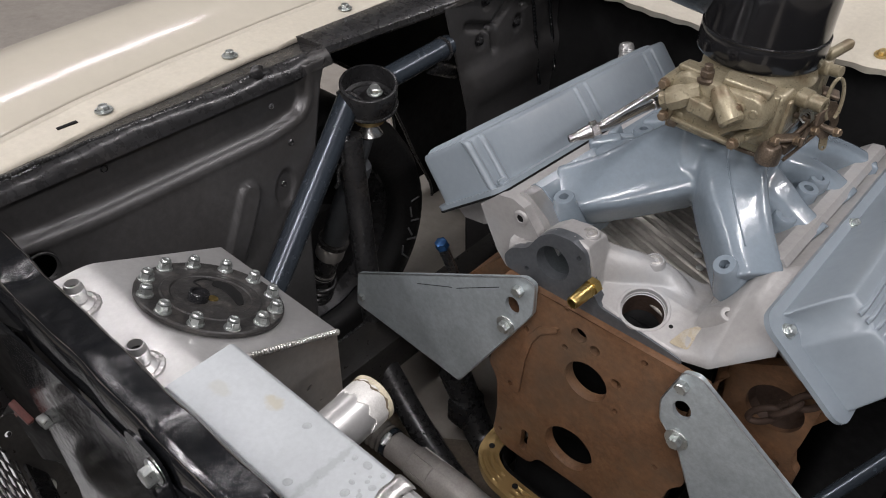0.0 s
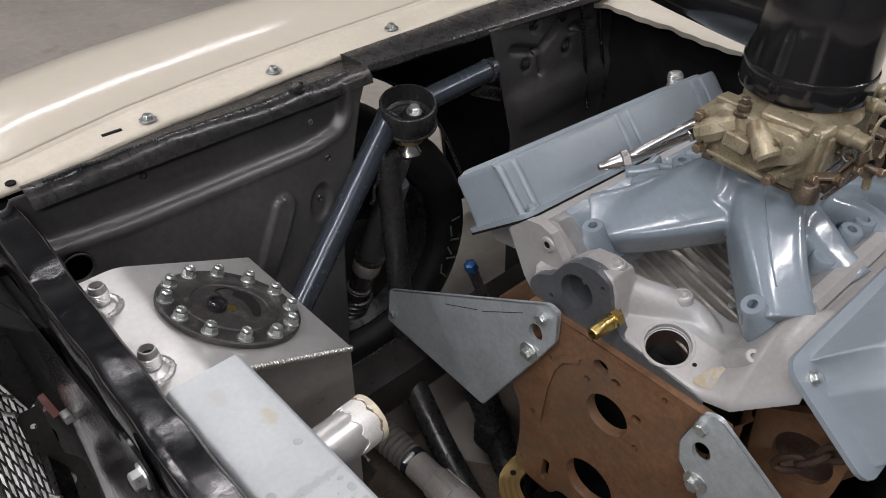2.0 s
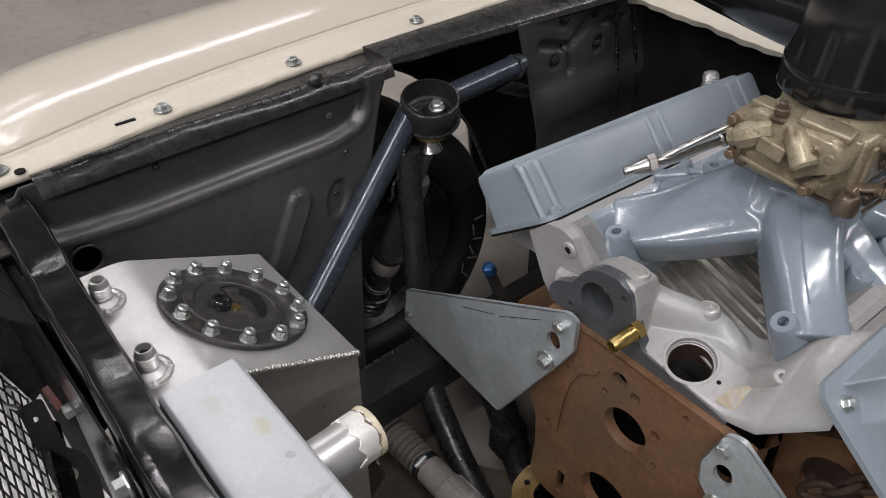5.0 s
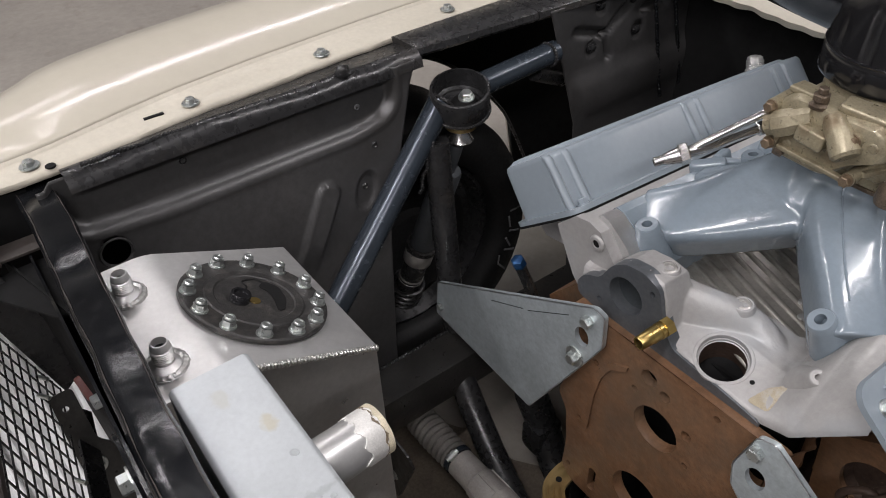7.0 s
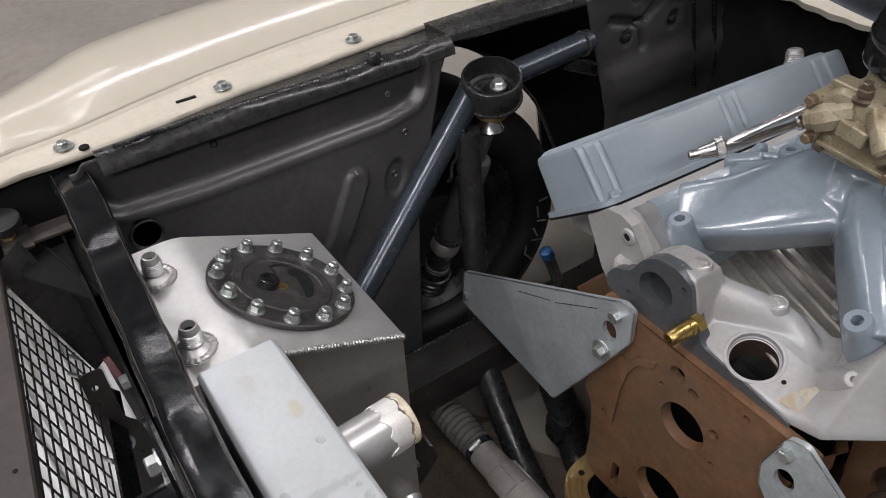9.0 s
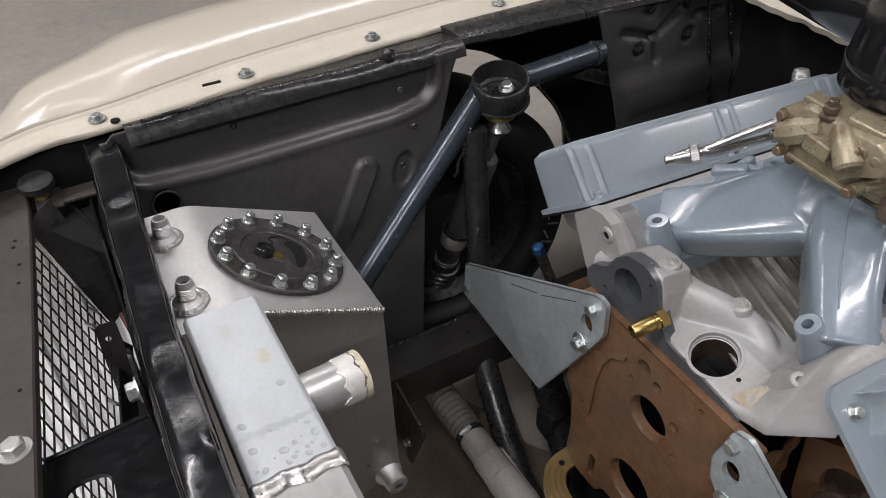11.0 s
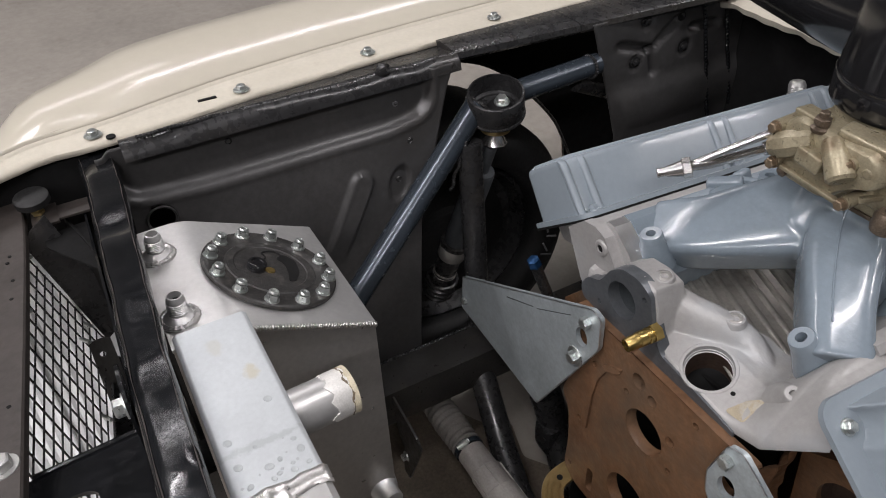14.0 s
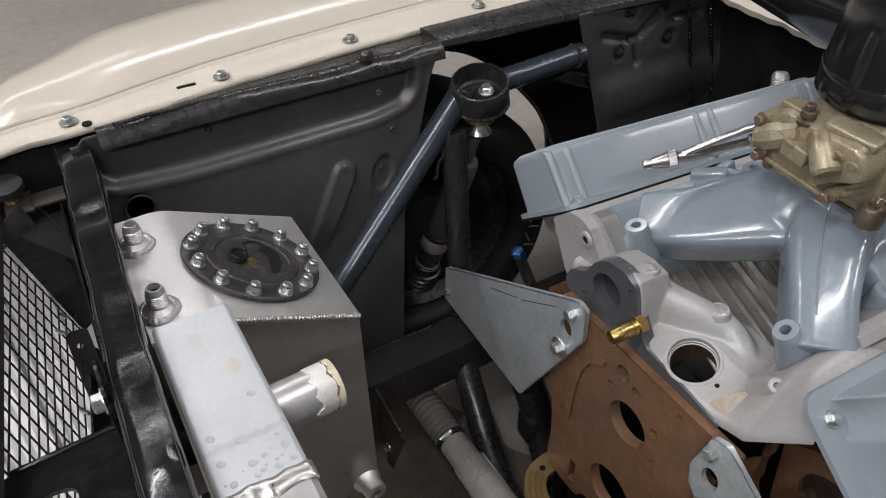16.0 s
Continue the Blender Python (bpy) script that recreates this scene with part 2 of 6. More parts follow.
def box(bm, c, size, bevel=0.0, m=None, seg=2):
    mm = (Matrix.Translation(c) if m is None else m @ Matrix.Translation(c)) @ Matrix.Diagonal((*size, 1))
    r = bmesh.ops.create_cube(bm, size=1, matrix=mm)
    if bevel:
        es = list({e for v in r["verts"] for e in v.link_edges})
        bmesh.ops.bevel(bm, geom=es, offset=bevel, segments=seg, affect="EDGES", profile=0.6)


def hexa(bm, p, q, af, n_head=0.008, washer=0.0, chamfer=True):
    """A flanged hex bolt head that stands on p and points to q."""
    m = frame_of(p, q)
    r = af / 2 / math.cos(math.pi / 6)
    if washer:
        loft(bm, [circle(m, washer, 20, 0), circle(m, washer, 20, 0.0012), circle(m, washer * 0.97, 20, 0.0018)])
    z0 = 0.0016 if washer else 0
    rings = [circle(m, r, 6, z0), circle(m, r, 6, z0 + n_head * 0.85)]
    if chamfer:
        rings.append(circle(m, r * 0.82, 6, z0 + n_head))
    loft(bm, rings)


def plate(bm, outer, holes, m, depth, bevel=0.0):
    """A flat plate: 2-D outline and holes on the plane of m, thickened along its z."""
    edges = []
    for loop in [outer, *holes]:
        vs = [bm.verts.new(m @ Vector((x, y, 0))) for x, y in loop]
        for a, b in zip(vs, vs[1:] + vs[:1]):
            edges.append(bm.edges.new((a, b)))
    fs = [g for g in bmesh.ops.triangle_fill(bm, use_beauty=True, use_dissolve=False, edges=edges)["geom"] if isinstance(g, bmesh.types.BMFace)]
    ex = bmesh.ops.extrude_face_region(bm, geom=fs)
    nv = [g for g in ex["geom"] if isinstance(g, bmesh.types.BMVert)]
    bmesh.ops.translate(bm, verts=nv, vec=(m.to_3x3() @ Vector((0, 0, depth))))


def ring2(cx, cy, r, n=20, ry=None):
    ry = r if ry is None else ry
    return [(cx + r * math.cos(2 * math.pi * i / n), cy + ry * math.sin(2 * math.pi * i / n)) for i in range(n)]


def rrect(w, h, r, n=4):
    """Rounded rectangle, centred, counter-clockwise."""
    out = []
    for cx, cy, a0 in ((w / 2 - r, h / 2 - r, 0), (-w / 2 + r, h / 2 - r, 90), (-w / 2 + r, -h / 2 + r, 180), (w / 2 - r, -h / 2 + r, 270)):
        for i in range(n + 1):
            a = radians(a0 + 90 * i / n)
            out.append((cx + r * math.cos(a), cy + r * math.sin(a)))
    return out


def round_poly(pts, r, n=4):
    """Rounds the corners of a 2-D polygon; r may be a list."""
    out = []
    k = len(pts)
    for i in range(k):
        p0, p1, p2 = Vector(pts[i - 1]), Vector(pts[i]), Vector(pts[(i + 1) % k])
        rr = r[i] if isinstance(r, (list, tuple)) else r
        a, b = (p0 - p1), (p2 - p1)
        d = min(rr, a.length * 0.45, b.length * 0.45)
        if d < 1e-5:
            out.append(tuple(p1))
            continue
        s, e = p1 + a.normalized() * d, p1 + b.normalized() * d
        for j in range(n + 1):
            t = j / n
            out.append(tuple((1 - t) ** 2 * s + 2 * t * (1 - t) * p1 + t * t * e))
    return out


XZ = Matrix(((1, 0, 0, 0), (0, 0, -1, 0), (0, 1, 0, 0), (0, 0, 0, 1)))   # plane (x, z), thickness towards the front


def xz_at(y):
    return Matrix.Translation((0, y, 0)) @ XZ


def weld(bm, pts, r=0.003, step=0.004, notch=0.62):
    """One continuous bead with overlapping ripples along a line."""
    path = [Vector(p) for p in pts]
    rings = []
    for a, b in zip(path, path[1:]):
        L = (b - a).length
        n = max(1, round(L / step))
        turn = (b - a).to_track_quat("Z", "Y").to_matrix().to_4x4()
        for i in range(n):
            k = random.uniform(0.94, 1.05)
            for f, q in ((0.02, notch), (0.22, 0.97), (0.45, 1.0), (0.75, 0.90)):
                rings.append(circle(Matrix.Translation(a.lerp(b, (i + f) / n)) @ turn, r * q * k, 8))
    loft(bm, rings)


SHARED = {}


def placed(name, key, build, material, parent, m, label="", smooth=40):
    """A piece on mesh data shared by all pieces of the same key."""
    if key not in SHARED:
        bm = bmesh.new()
        build(bm)
        ob = finish(name, bm, material, None, "", smooth)
        SHARED[key] = ob.data
    else:
        ob = new(name, SHARED[key])
    if parent is not None:
        ob.parent = parent
        ob.matrix_parent_inverse = Matrix.Translation(-world_of(parent))
    ob.matrix_basis = m
    if label:
        tagged(ob, label)
    return ob


def bolt(parent, p, q, af=0.0127, head=0.007, washer=0.0, material=None, name="bolt", turn=0.0, label=""):
    material = material or M_BOLT
    m = frame_of(p, q) @ Matrix.Rotation(turn, 4, "Z")
    return placed(name, ("bolt", af, head, washer, material.name),
                  lambda bm: hexa(bm, (0, 0, 0), (0, 0, 1), af, head, washer), material, parent, m, label)


# ---- setting: floor and workshop ----
def floor():
    bm = bmesh.new()
    bmesh.ops.create_grid(bm, x_segments=2, y_segments=2, size=30, matrix=Matrix.Translation((0, 0, GROUND)))
    single("floor", bm, M_CONCRETE, "dusty grey-brown concrete workshop floor with faint stains", "floor", kind="structure", smooth=0)
    # First three are oil stains; last two paint dirt and shade under the car.
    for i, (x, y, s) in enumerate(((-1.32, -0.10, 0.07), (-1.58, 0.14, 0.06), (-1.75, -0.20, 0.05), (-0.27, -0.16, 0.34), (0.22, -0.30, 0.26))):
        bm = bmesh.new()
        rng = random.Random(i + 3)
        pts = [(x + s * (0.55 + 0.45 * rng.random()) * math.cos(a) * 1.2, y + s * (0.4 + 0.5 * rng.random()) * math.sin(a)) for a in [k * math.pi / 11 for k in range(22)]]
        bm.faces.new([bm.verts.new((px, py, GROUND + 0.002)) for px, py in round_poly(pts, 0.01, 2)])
        single("oil_stain", bm, M_STAIN_AND_SHADE, "dark patch of dried oil and painted shade on the concrete floor", "stain", kind="structure", smooth=0)


# Unseen walls and ceiling, added to close the room and set bounce light.
def room():
    H = 4.6
    specs = (("wall_north", (0, 9, 0), (16, 0.2, 9.4), M_WALL), ("wall_south", (0, -9, 0), (16, 0.2, 9.4), M_WALL),
             ("wall_east", (8, 0, 0), (0.2, 17.8, 9.4), M_WALL), ("wall_west", (-8, 0, 0), (0.2, 17.8, 9.4), M_WALL))
    for name, c, size, m in specs:
        bm = bmesh.new()
        box(bm, (c[0], c[1], GROUND + size[2] / 4), (size[0], size[1], size[2] / 2 + 0.3))
        single(name, bm, m, "plain painted wall, unseen, added to close the room and bounce light", "wall", kind="structure", smooth=0)
    bm = bmesh.new()
    box(bm, (0, 0, H + 0.1), (16.4, 18.2, 0.2))
    single("ceiling", bm, M_DARKWALL, "dark ceiling, unseen, added to close the room and shape reflections", "ceiling", kind="structure", smooth=0)


# The last strip is an extra, added to highlight the beam and tank tops.
LIGHTS = tuple((x, y) for y in (-4.9, -2.1) for x in (-2.6, 0.2, 3.0)) + ((-3.4, 1.0), (0.6, 1.6), (-2.2, 4.2), (1.8, 4.4), (-4.3, -1.0))
POWER = 53.0


def ceiling_light():
    z = 3.3
    first = None
    for x, y in LIGHTS:
        if first is None:
            e = thing("ceiling_light", (x, y, z), "long white LED strip light hanging under the ceiling", "light", "workshop lights")
            bm = bmesh.new()
            box(bm, (x, y, z + 0.045), (0.17, 2.5, 0.06), 0.008)
            part("housing", bm, M_WHITE, e)
            bm = bmesh.new()
            box(bm, (x, y, z + 0.008), (0.14, 2.44, 0.012), 0.003)
            part("diffuser", bm, M_LED, e, "glowing white diffuser")
            for dy in (-0.5, 0.5):
                bm = bmesh.new()
                rod(bm, (x, y + dy, z + 0.07), (x, y + dy, 4.6), 0.008, 8)
                part("hanger", bm, M_DEEP, e)
            first = e
        else:
            copy_thing(first, pose(x, y, z))
        lamp = bpy.data.lights.new("strip_lamp", "AREA")
        lamp.shape, lamp.size, lamp.size_y = "RECTANGLE", 0.13, 2.4
        lamp.energy, lamp.color = POWER * (0.4 if x < -4 else 1.4 if y < 0 else 0.85) * (1.45 if x > 1 else 0.72 if x < -2 else 1.0), (1.0, 0.955, 0.985)
        new("strip_lamp", lamp).location = (x, y, z - 0.004)


# Oil brown, also used for the shade painted under the car.
M_STAIN_AND_SHADE = mat("oil_stain", (0.135, 0.112, 0.086), 0.45, 0, 0.3, 12)
floor()
room()
ceiling_light()


# ---- car body ----
#          y     edge    ridge   drop
FENDER = ((-0.80, -0.505, -0.520, 0.17), (-0.72, -0.540, -0.553, 0.095), (-0.64, -0.576, -0.590, 0.040), (-0.58, -0.600, -0.612, 0.012),
          (-0.48, -0.597, -0.622, 0.006), (-0.40, -0.608, -0.642, 0.0), (-0.30, -0.622, -0.664, 0.0), (-0.15, -0.634, -0.682, 0.0),
          (0.05, -0.646, -0.696, 0.0), (0.30, -0.655, -0.704, 0.0), (0.55, -0.660, -0.708, 0.0), (0.80, -0.660, -0.708, 0.0), (1.30, -0.655, -0.70, 0.0))
# crown: distance out from the ridge, height over the ridge
CROWN = ((0.010, 0.005), (0.04, 0.014), (0.08, 0.021), (0.13, 0.0245), (0.175, 0.020), (0.21, 0.002), (0.236, -0.030), (0.25, -0.070), (0.258, -0.13), (0.258, -0.30), (0.243, -0.45), (0.23, -0.72))


ARCH = (0.17, -0.37, 0.42)      # wheel arch: y, z, radius


def fender_sections(sgn):
    secs = []
    ys = [FENDER[0][0] + (FENDER[-1][0] - FENDER[0][0]) * i / 70 for i in range(71)]
    for y in ys:
        e, r, d = [float(np.interp(y, [f[0] for f in FENDER], [f[k] for f in FENDER])) for k in (1, 2, 3)]
        r -= 0.022
        wob = 0.0014 * math.sin(y * 31) + 0.001 * math.sin(y * 83 + 1)
        row = [(e + 0.002 + wob, 0.191), (e + wob, 0.198), (e - 0.004, 0.200), ((e + r) / 2 + 0.008, 0.2015), (r + 0.006, 0.203), (r + 0.003, 0.2045), (r + 0.001, 0.209), (r - 0.003, 0.212)]
        z0 = 0.212
        nose = max(0.0, (-0.44 - y) / 0.36)
        for out, up in CROWN:
            o = out * (1 - 0.72 * nose)
            row.append((r - 0.003 - o, z0 + up - d * (0.4 + 2.2 * out)))
        row = [(x, z - d * (0.04 if k < 8 else 0.40)) for k, (x, z) in enumerate(row)]
        dy = abs(y - ARCH[0])
        if dy < ARCH[2]:
            low = ARCH[1] + math.sqrt(ARCH[2] ** 2 - dy ** 2)
            row = [(x, max(z, low) if x < -0.84 else z) for x, z in row]
        secs.append([Vector((-sgn * x, y, z)) for x, z in row])
    return secs


def fender(sgn, label):
    bm = bmesh.new()
    secs = fender_sections(sgn)
    loft(bm, [q[6:] for q in secs], cap=False, closed=False)
    e = thing("fender", (sgn * 0.72, 0.2, 0.2), label, "car fender")
    ob = part("fender_skin", bm, M_CREAM, e, smooth=50)
    md = ob.modifiers.new("thickness", "SOLIDIFY")
    md.thickness, md.offset = 0.0016, 0
    bm = bmesh.new()
    loft(bm, [q[:7] for q in secs], cap=False, closed=False)
    ob = part("inner_flange", bm, M_CREAM_DULL, e, "dull cream bolted inner flange", smooth=50)
    md = ob.modifiers.new("thickness", "SOLIDIFY")
    md.thickness, md.offset = 0.0016, 0
    bm = bmesh.new()
    loft(bm, [[v + Vector((-sgn * 0.012, 0, -0.012)) for v in r[9:]] for r in secs], cap=False, closed=False)
    part("undercoat", bm, M_DEEP, e, "black undercoated inside")
    return e


def fender_bolts(e):
    for y, x in ((-0.505, -0.617), (-0.285, -0.640), (-0.066, -0.657), (0.185, -0.668), (0.45, -0.676)):
        bolt(e, (x, y, 0.2035), (x, y, 0.3), 0.0125, 0.007, 0.0125, turn=y * 9, label="zinc-plated flange bolt")
    # Flange is not cut: black pieces paint the shade of its openings.
    bm = bmesh.new()
    box(bm, (-0.640, -0.338, 0.2028), (0.0065, 0.028, 0.002), 0.0008, Matrix.Identity(4))
    part("slot", bm, M_DEEP, e, "punched slot with its shade painted as a black piece")
    bm = bmesh.new()
    rod(bm, (-0.603, -0.484, 0.201), (-0.603, -0.484, 0.2032), 0.0065, 16)
    part("slot", bm, M_DEEP, e, "open bolt hole with its shade painted as a black disc")


F_R = fender(-1, "cream-painted fender with a bolted inner flange and glossy crown")
fender_bolts(F_R)


def cowl():
    e = thing("cowl", (0, 0.75, 0.2), "cream-painted cowl panel with a ragged lip over the firewall", "car cowl")
    bm = bmesh.new()
    secs = []
    for i in range(161):
        x = -0.655 + 1.31 * i / 160
        j = 0.0012 * math.sin(x * 47) + 0.0015 * math.sin(x * 131 + 1) + 0.004 * noise.noise(Vector((x * 22, 0, 0)))
        y0 = 0.622 + 0.055 * (x + 0.5) + j
        z0 = 0.172 + 0.006 * math.sin(x * 9)
        secs.append([Vector((x, y0 + 0.004, z0 - 0.011 + j * 0.5)), Vector((x, y0, z0)), Vector((x, y0 + 0.02, z0 + 0.006)), Vector((x, y0 + 0.07, z0 + 0.012)),
                     Vector((x, y0 + 0.085, z0 + 0.026)), Vector((x, y0 + 0.28, z0 + 0.06)), Vector((x, 1.5, 0.30))])
    loft(bm, secs, cap=False, closed=False)
    part("cowl_skin", bm, M_CREAM_DULL, e, smooth=50)
    for x, y in ((0.082, 0.655 + 0.035),):
        bolt(e, (x, y, 0.186), (x, y - 0.03, 0.3), 0.0127, 0.008, 0.0125, M_GOLDBOLT, label="yellow zinc bolt with washer")


def firewall():
    bm = bmesh.new()
    box(bm, (0, 0.70, -0.20), (1.3, 0.02, 0.74), 0.004)
    single("firewall", bm, M_DEEP, "flat black painted steel firewall", "firewall", kind="structure")


cowl()
firewall()


# ---- inner fender ----
def smoothstep(a, b, v):
    t = min(1, max(0, (v - a) / (b - a)))
    return t * t * (3 - 2 * t)


def seg_dist(y, z, a, b):
    p, u, v = Vector((y, z)), Vector(a), Vector(b)
    t = max(0, min(1, (p - u).dot(v - u) / (v - u).length_squared))
    return (p - (u + (v - u) * t)).length


def rbox_dist(y, z, y0, y1, z0, z1, r):
    qy, qz = abs(y - (y0 + y1) / 2) - (y1 - y0) / 2 + r, abs(z - (z0 + z1) / 2) - (z1 - z0) / 2 + r
    return math.hypot(max(qy, 0), max(qz, 0)) + min(max(qy, qz), 0) - r


def apron():
    e = thing("inner_fender", (-0.57, -0.25, -0.1), "satin black stamped steel inner fender panel with pressed ribs", "fender panel")
    bm = bmesh.new()
    NU, NV = 150, 130
    grid = []
    for j in range(NV + 1):
        v = j / NV
        z = 0.196 - 0.60 * v
        row = []
        yr = float(np.interp(z, [-0.41, -0.29, -0.065, 0.0, 0.157, 0.201], [-0.092, -0.079, -0.049, -0.025, 0.027, 0.044]))
        for i in range(NU + 1):
            y = -0.515 + (yr + 0.515) * i / NU
            x = -0.5505 - 0.137 * (min(z, 0.16) - 0.086)
            d = rbox_dist(y, z, -0.500, -0.004, 0.1135 + 0.008 * smoothstep(-0.35, -0.5, y) + 0.010 * smoothstep(-0.09, -0.01, y), 0.30, 0.034)
            x -= 0.017 * smoothstep(0.006, -0.006, d) - 0.0022 * math.exp(-((d - 0.010) / 0.0045) ** 2)
            s = seg_dist(y, z, (-0.208, -0.070), (-0.146, 0.038)) - 0.0185
            x += 0.0075 * smoothstep(0.004, -0.005, s) * smoothstep(-0.10, -0.02, z) + 0.002 * math.exp(-((s + 0.003) / 0.003) ** 2) * smoothstep(-0.08, 0.0, z)
            o = math.hypot((y + 0.079 - 0.25 * (z - 0.017)) / 0.0195, (z - 0.017) / 0.0295) - 1
            x -= 0.006 * smoothstep(0.15, -0.25, o)
            x += 0.0012 * noise.noise(Vector((y * 7, z * 7, 2)))
            h = math.hypot(y + 0.456, z - 0.082)
            row.append(None if h < 0.0185 else bm.verts.new((x, y, z)))
        grid.append(row)
    for j in range(NV):
        for i in range(NU):
            q = (grid[j][i], grid[j][i + 1], grid[j + 1][i + 1], grid[j + 1][i])
            if all(q):
                bm.faces.new(q)
    ob = part("stamped_panel", bm, M_PANEL, e, smooth=60)
    md = ob.modifiers.new("thickness", "SOLIDIFY")
    md.thickness, md.offset = 0.0015, 0
    bm = bmesh.new()
    m = Matrix.Translation((-0.5505, -0.456, 0.082)) @ Matrix.Rotation(radians(90), 4, "Y")
    loft(bm, [circle(m, 0.0185, 28, 0.0008), circle(m, 0.0215, 28, 0.0030), circle(m, 0.0225, 28, 0.0008)], cap=False)
    part("hole_rim", bm, M_PANEL, e)
    for y, z, x, r in ((-0.061, 0.145, -0.5745, 0.0030), (-0.333, 0.160, -0.577, 0.0034), (-0.051, 0.086, -0.5505, 0.0034), (-0.078, 0.022, -0.547, 0.0034)):
        bm = bmesh.new()
        m = Matrix.Translation((x, y, z)) @ Matrix.Rotation(radians(90), 4, "Y")
        loft(bm, [circle(m, r * 1.7, 14, 0.0), circle(m, r * 1.25, 14, 0.0022), circle(m, r, 14, 0.0012), circle(m, r * 0.9, 14, -0.001)])
        part("hole_rim", bm, M_BLACK if z < 0.14 or y < -0.2 else M_CHALK, e)
    # top lip with its wavy seam
    bm = bmesh.new()
    secs = []
    for i in range(121):
        y = -0.478 + 0.533 * i / 120
        w = 0.0022 * noise.noise(Vector((y * 30, 0, 0))) + 0.003 * math.sin(y * 17)
        xo = float(np.interp(y, [-0.5, -0.3, -0.1, 0.06], [-0.607, -0.632, -0.640, -0.645]))
        bul = 0.005 * math.exp(-((y + 0.075) / 0.022) ** 2)
        secs.append([Vector((xo, y, 0.190)), Vector((-0.597 + w, y, 0.197 + w * 0.4)), Vector((-0.583 + w, y, 0.203 + w + bul)), Vector((-0.573 + w, y, 0.201 + w + bul)), Vector((-0.561, y, 0.192)), Vector((-0.5585, y, 0.180))])
    loft(bm, secs, cap=False, closed=False)
    ob = part("top_lip", bm, M_BLACK, e, "wavy black seam-sealed lip", smooth=70)
    bm = bmesh.new()
    weld(bm, [(-0.579 + 0.002 * math.sin(k), -0.455 + k * 0.0098, 0.2035) for k in range(20)], 0.0032, 0.006)
    part("seam_bead", bm, M_BLACK, e)
    bm = bmesh.new()
    bmesh.ops.create_icosphere(bm, subdivisions=3, radius=0.011, matrix=Matrix.Translation((-0.577, -0.076, 0.207)))
    for v in bm.verts:
        v.co += Vector((1, 1, 0.6)) * 0.004 * noise.noise(v.co * 160)
    part("weld_blob", bm, M_BLACK, e)


def rear_apron():
    e = thing("fender_rail", (-0.6, 0.2, 0.2), "black painted box rail under the fender edge", "body rail")
    prof = [(-0.650, 0.185), (-0.650, 0.198), (-0.640, 0.203), (-0.584, 0.204), (-0.574, 0.2015), (-0.572, 0.192), (-0.581, 0.184)]
    for y0, y1 in ((0.055, 0.292), (0.294, 0.64)):
        bm = bmesh.new()
        loft(bm, [[Vector((x + (0.085 * (y - 0.10) if x > -0.6 else 0.0), y, z)) for x, z in prof] for y in np.linspace(y0, y1, 8)])
        part("rail_section", bm, M_BLACK, e)
    e2 = thing("rear_inner_fender", (-0.56, 0.45, 0.05), "black steel rear inner fender plate with pressed ribs and bolts", "fender panel")
    bm = bmesh.new()
    grid = []
    NU, NV = 70, 60
    for j in range(NV + 1):
        z = 0.198 - 0.30 * j / NV - (0.40 * max(0.0, j / NV - 0.8) * 5 if j / NV > 0.8 else 0)
        row = []
        for i in range(NU + 1):
            y0 = 0.316 + 0.095 * (j / NV)
            y = y0 + (0.70 - y0) * i / NU
            x = -0.553
            for a, b in (((0.385, 0.141), (0.459, 0.118)), ((0.459, 0.118), (0.515, 0.164)), ((0.459, 0.118), (0.471, 0.072)), ((0.556, 0.141), (0.618, 0.137))):
                x -= 0.011 * smoothstep(0.012, 0.005, seg_dist(y, z, a, b))
            for c in ((0.440, 0.177), (0.543, 0.104), (0.425, 0.101)):
                x -= 0.006 * smoothstep(0.019, 0.012, math.hypot(y - c[0], z - c[1]))
            # rolled lower part
            k = smoothstep(0.075, 0.03, z) * smoothstep(y0, y0 + 0.035, y)
            x += 0.012 * k * math.sin(math.pi * min(1, max(0, (0.075 - z) / 0.13)))
            x += 0.0015 * noise.noise(Vector((y * 18, z * 18, 5)))
            row.append(bm.verts.new((x, y, z)))
        grid.append(row)
    for j in range(NV):
        for i in range(NU):
            bm.faces.new((grid[j][i], grid[j][i + 1], grid[j + 1][i + 1], grid[j + 1][i]))
    ob = part("stamped_panel", bm, M_PANEL, e2, smooth=60)
    md = ob.modifiers.new("thickness", "SOLIDIFY")
    md.thickness, md.offset = 0.002, 0
    for y, z in ((0.440, 0.177), (0.543, 0.104), (0.425, 0.101)):
        bolt(e2, (-0.556, y, z), (-0.4, y, z), 0.0125, 0.006, 0.011, M_BLACK)
    for k, (a, b) in enumerate((((0.566, 0.196), (0.634, -0.067)), ((0.620, 0.196), (0.700, -0.080)))):
        bm = bmesh.new()
        pts = []
        for i in range(34):
            t = i / 33
            pts.append((-0.5440, a[0] + (b[0] - a[0]) * t + 0.005 * noise.noise(Vector((t * 22, k, 0))), a[1] + (b[1] - a[1]) * t))
        weld(bm, pts, 0.0042, 0.010)
        part("seam_bead", bm, M_BEAM, e2, "rough glossy weld seam")
    # Closed black ring on the uncut panel, painting a hole's dark inside.
    bm = bmesh.new()
    m = Matrix.Translation((-0.5535, 0.524, 0.169)) @ Matrix.Rotation(radians(90), 4, "Y")
    loft(bm, [circle(m, 0.0095, 18, 0.0006), circle(m, 0.0085, 18, 0.0024), circle(m, 0.0070, 18, 0.0022), circle(m, 0.0066, 18, 0.0010)])
    part("hole_rim", bm, M_DEEP, e2)


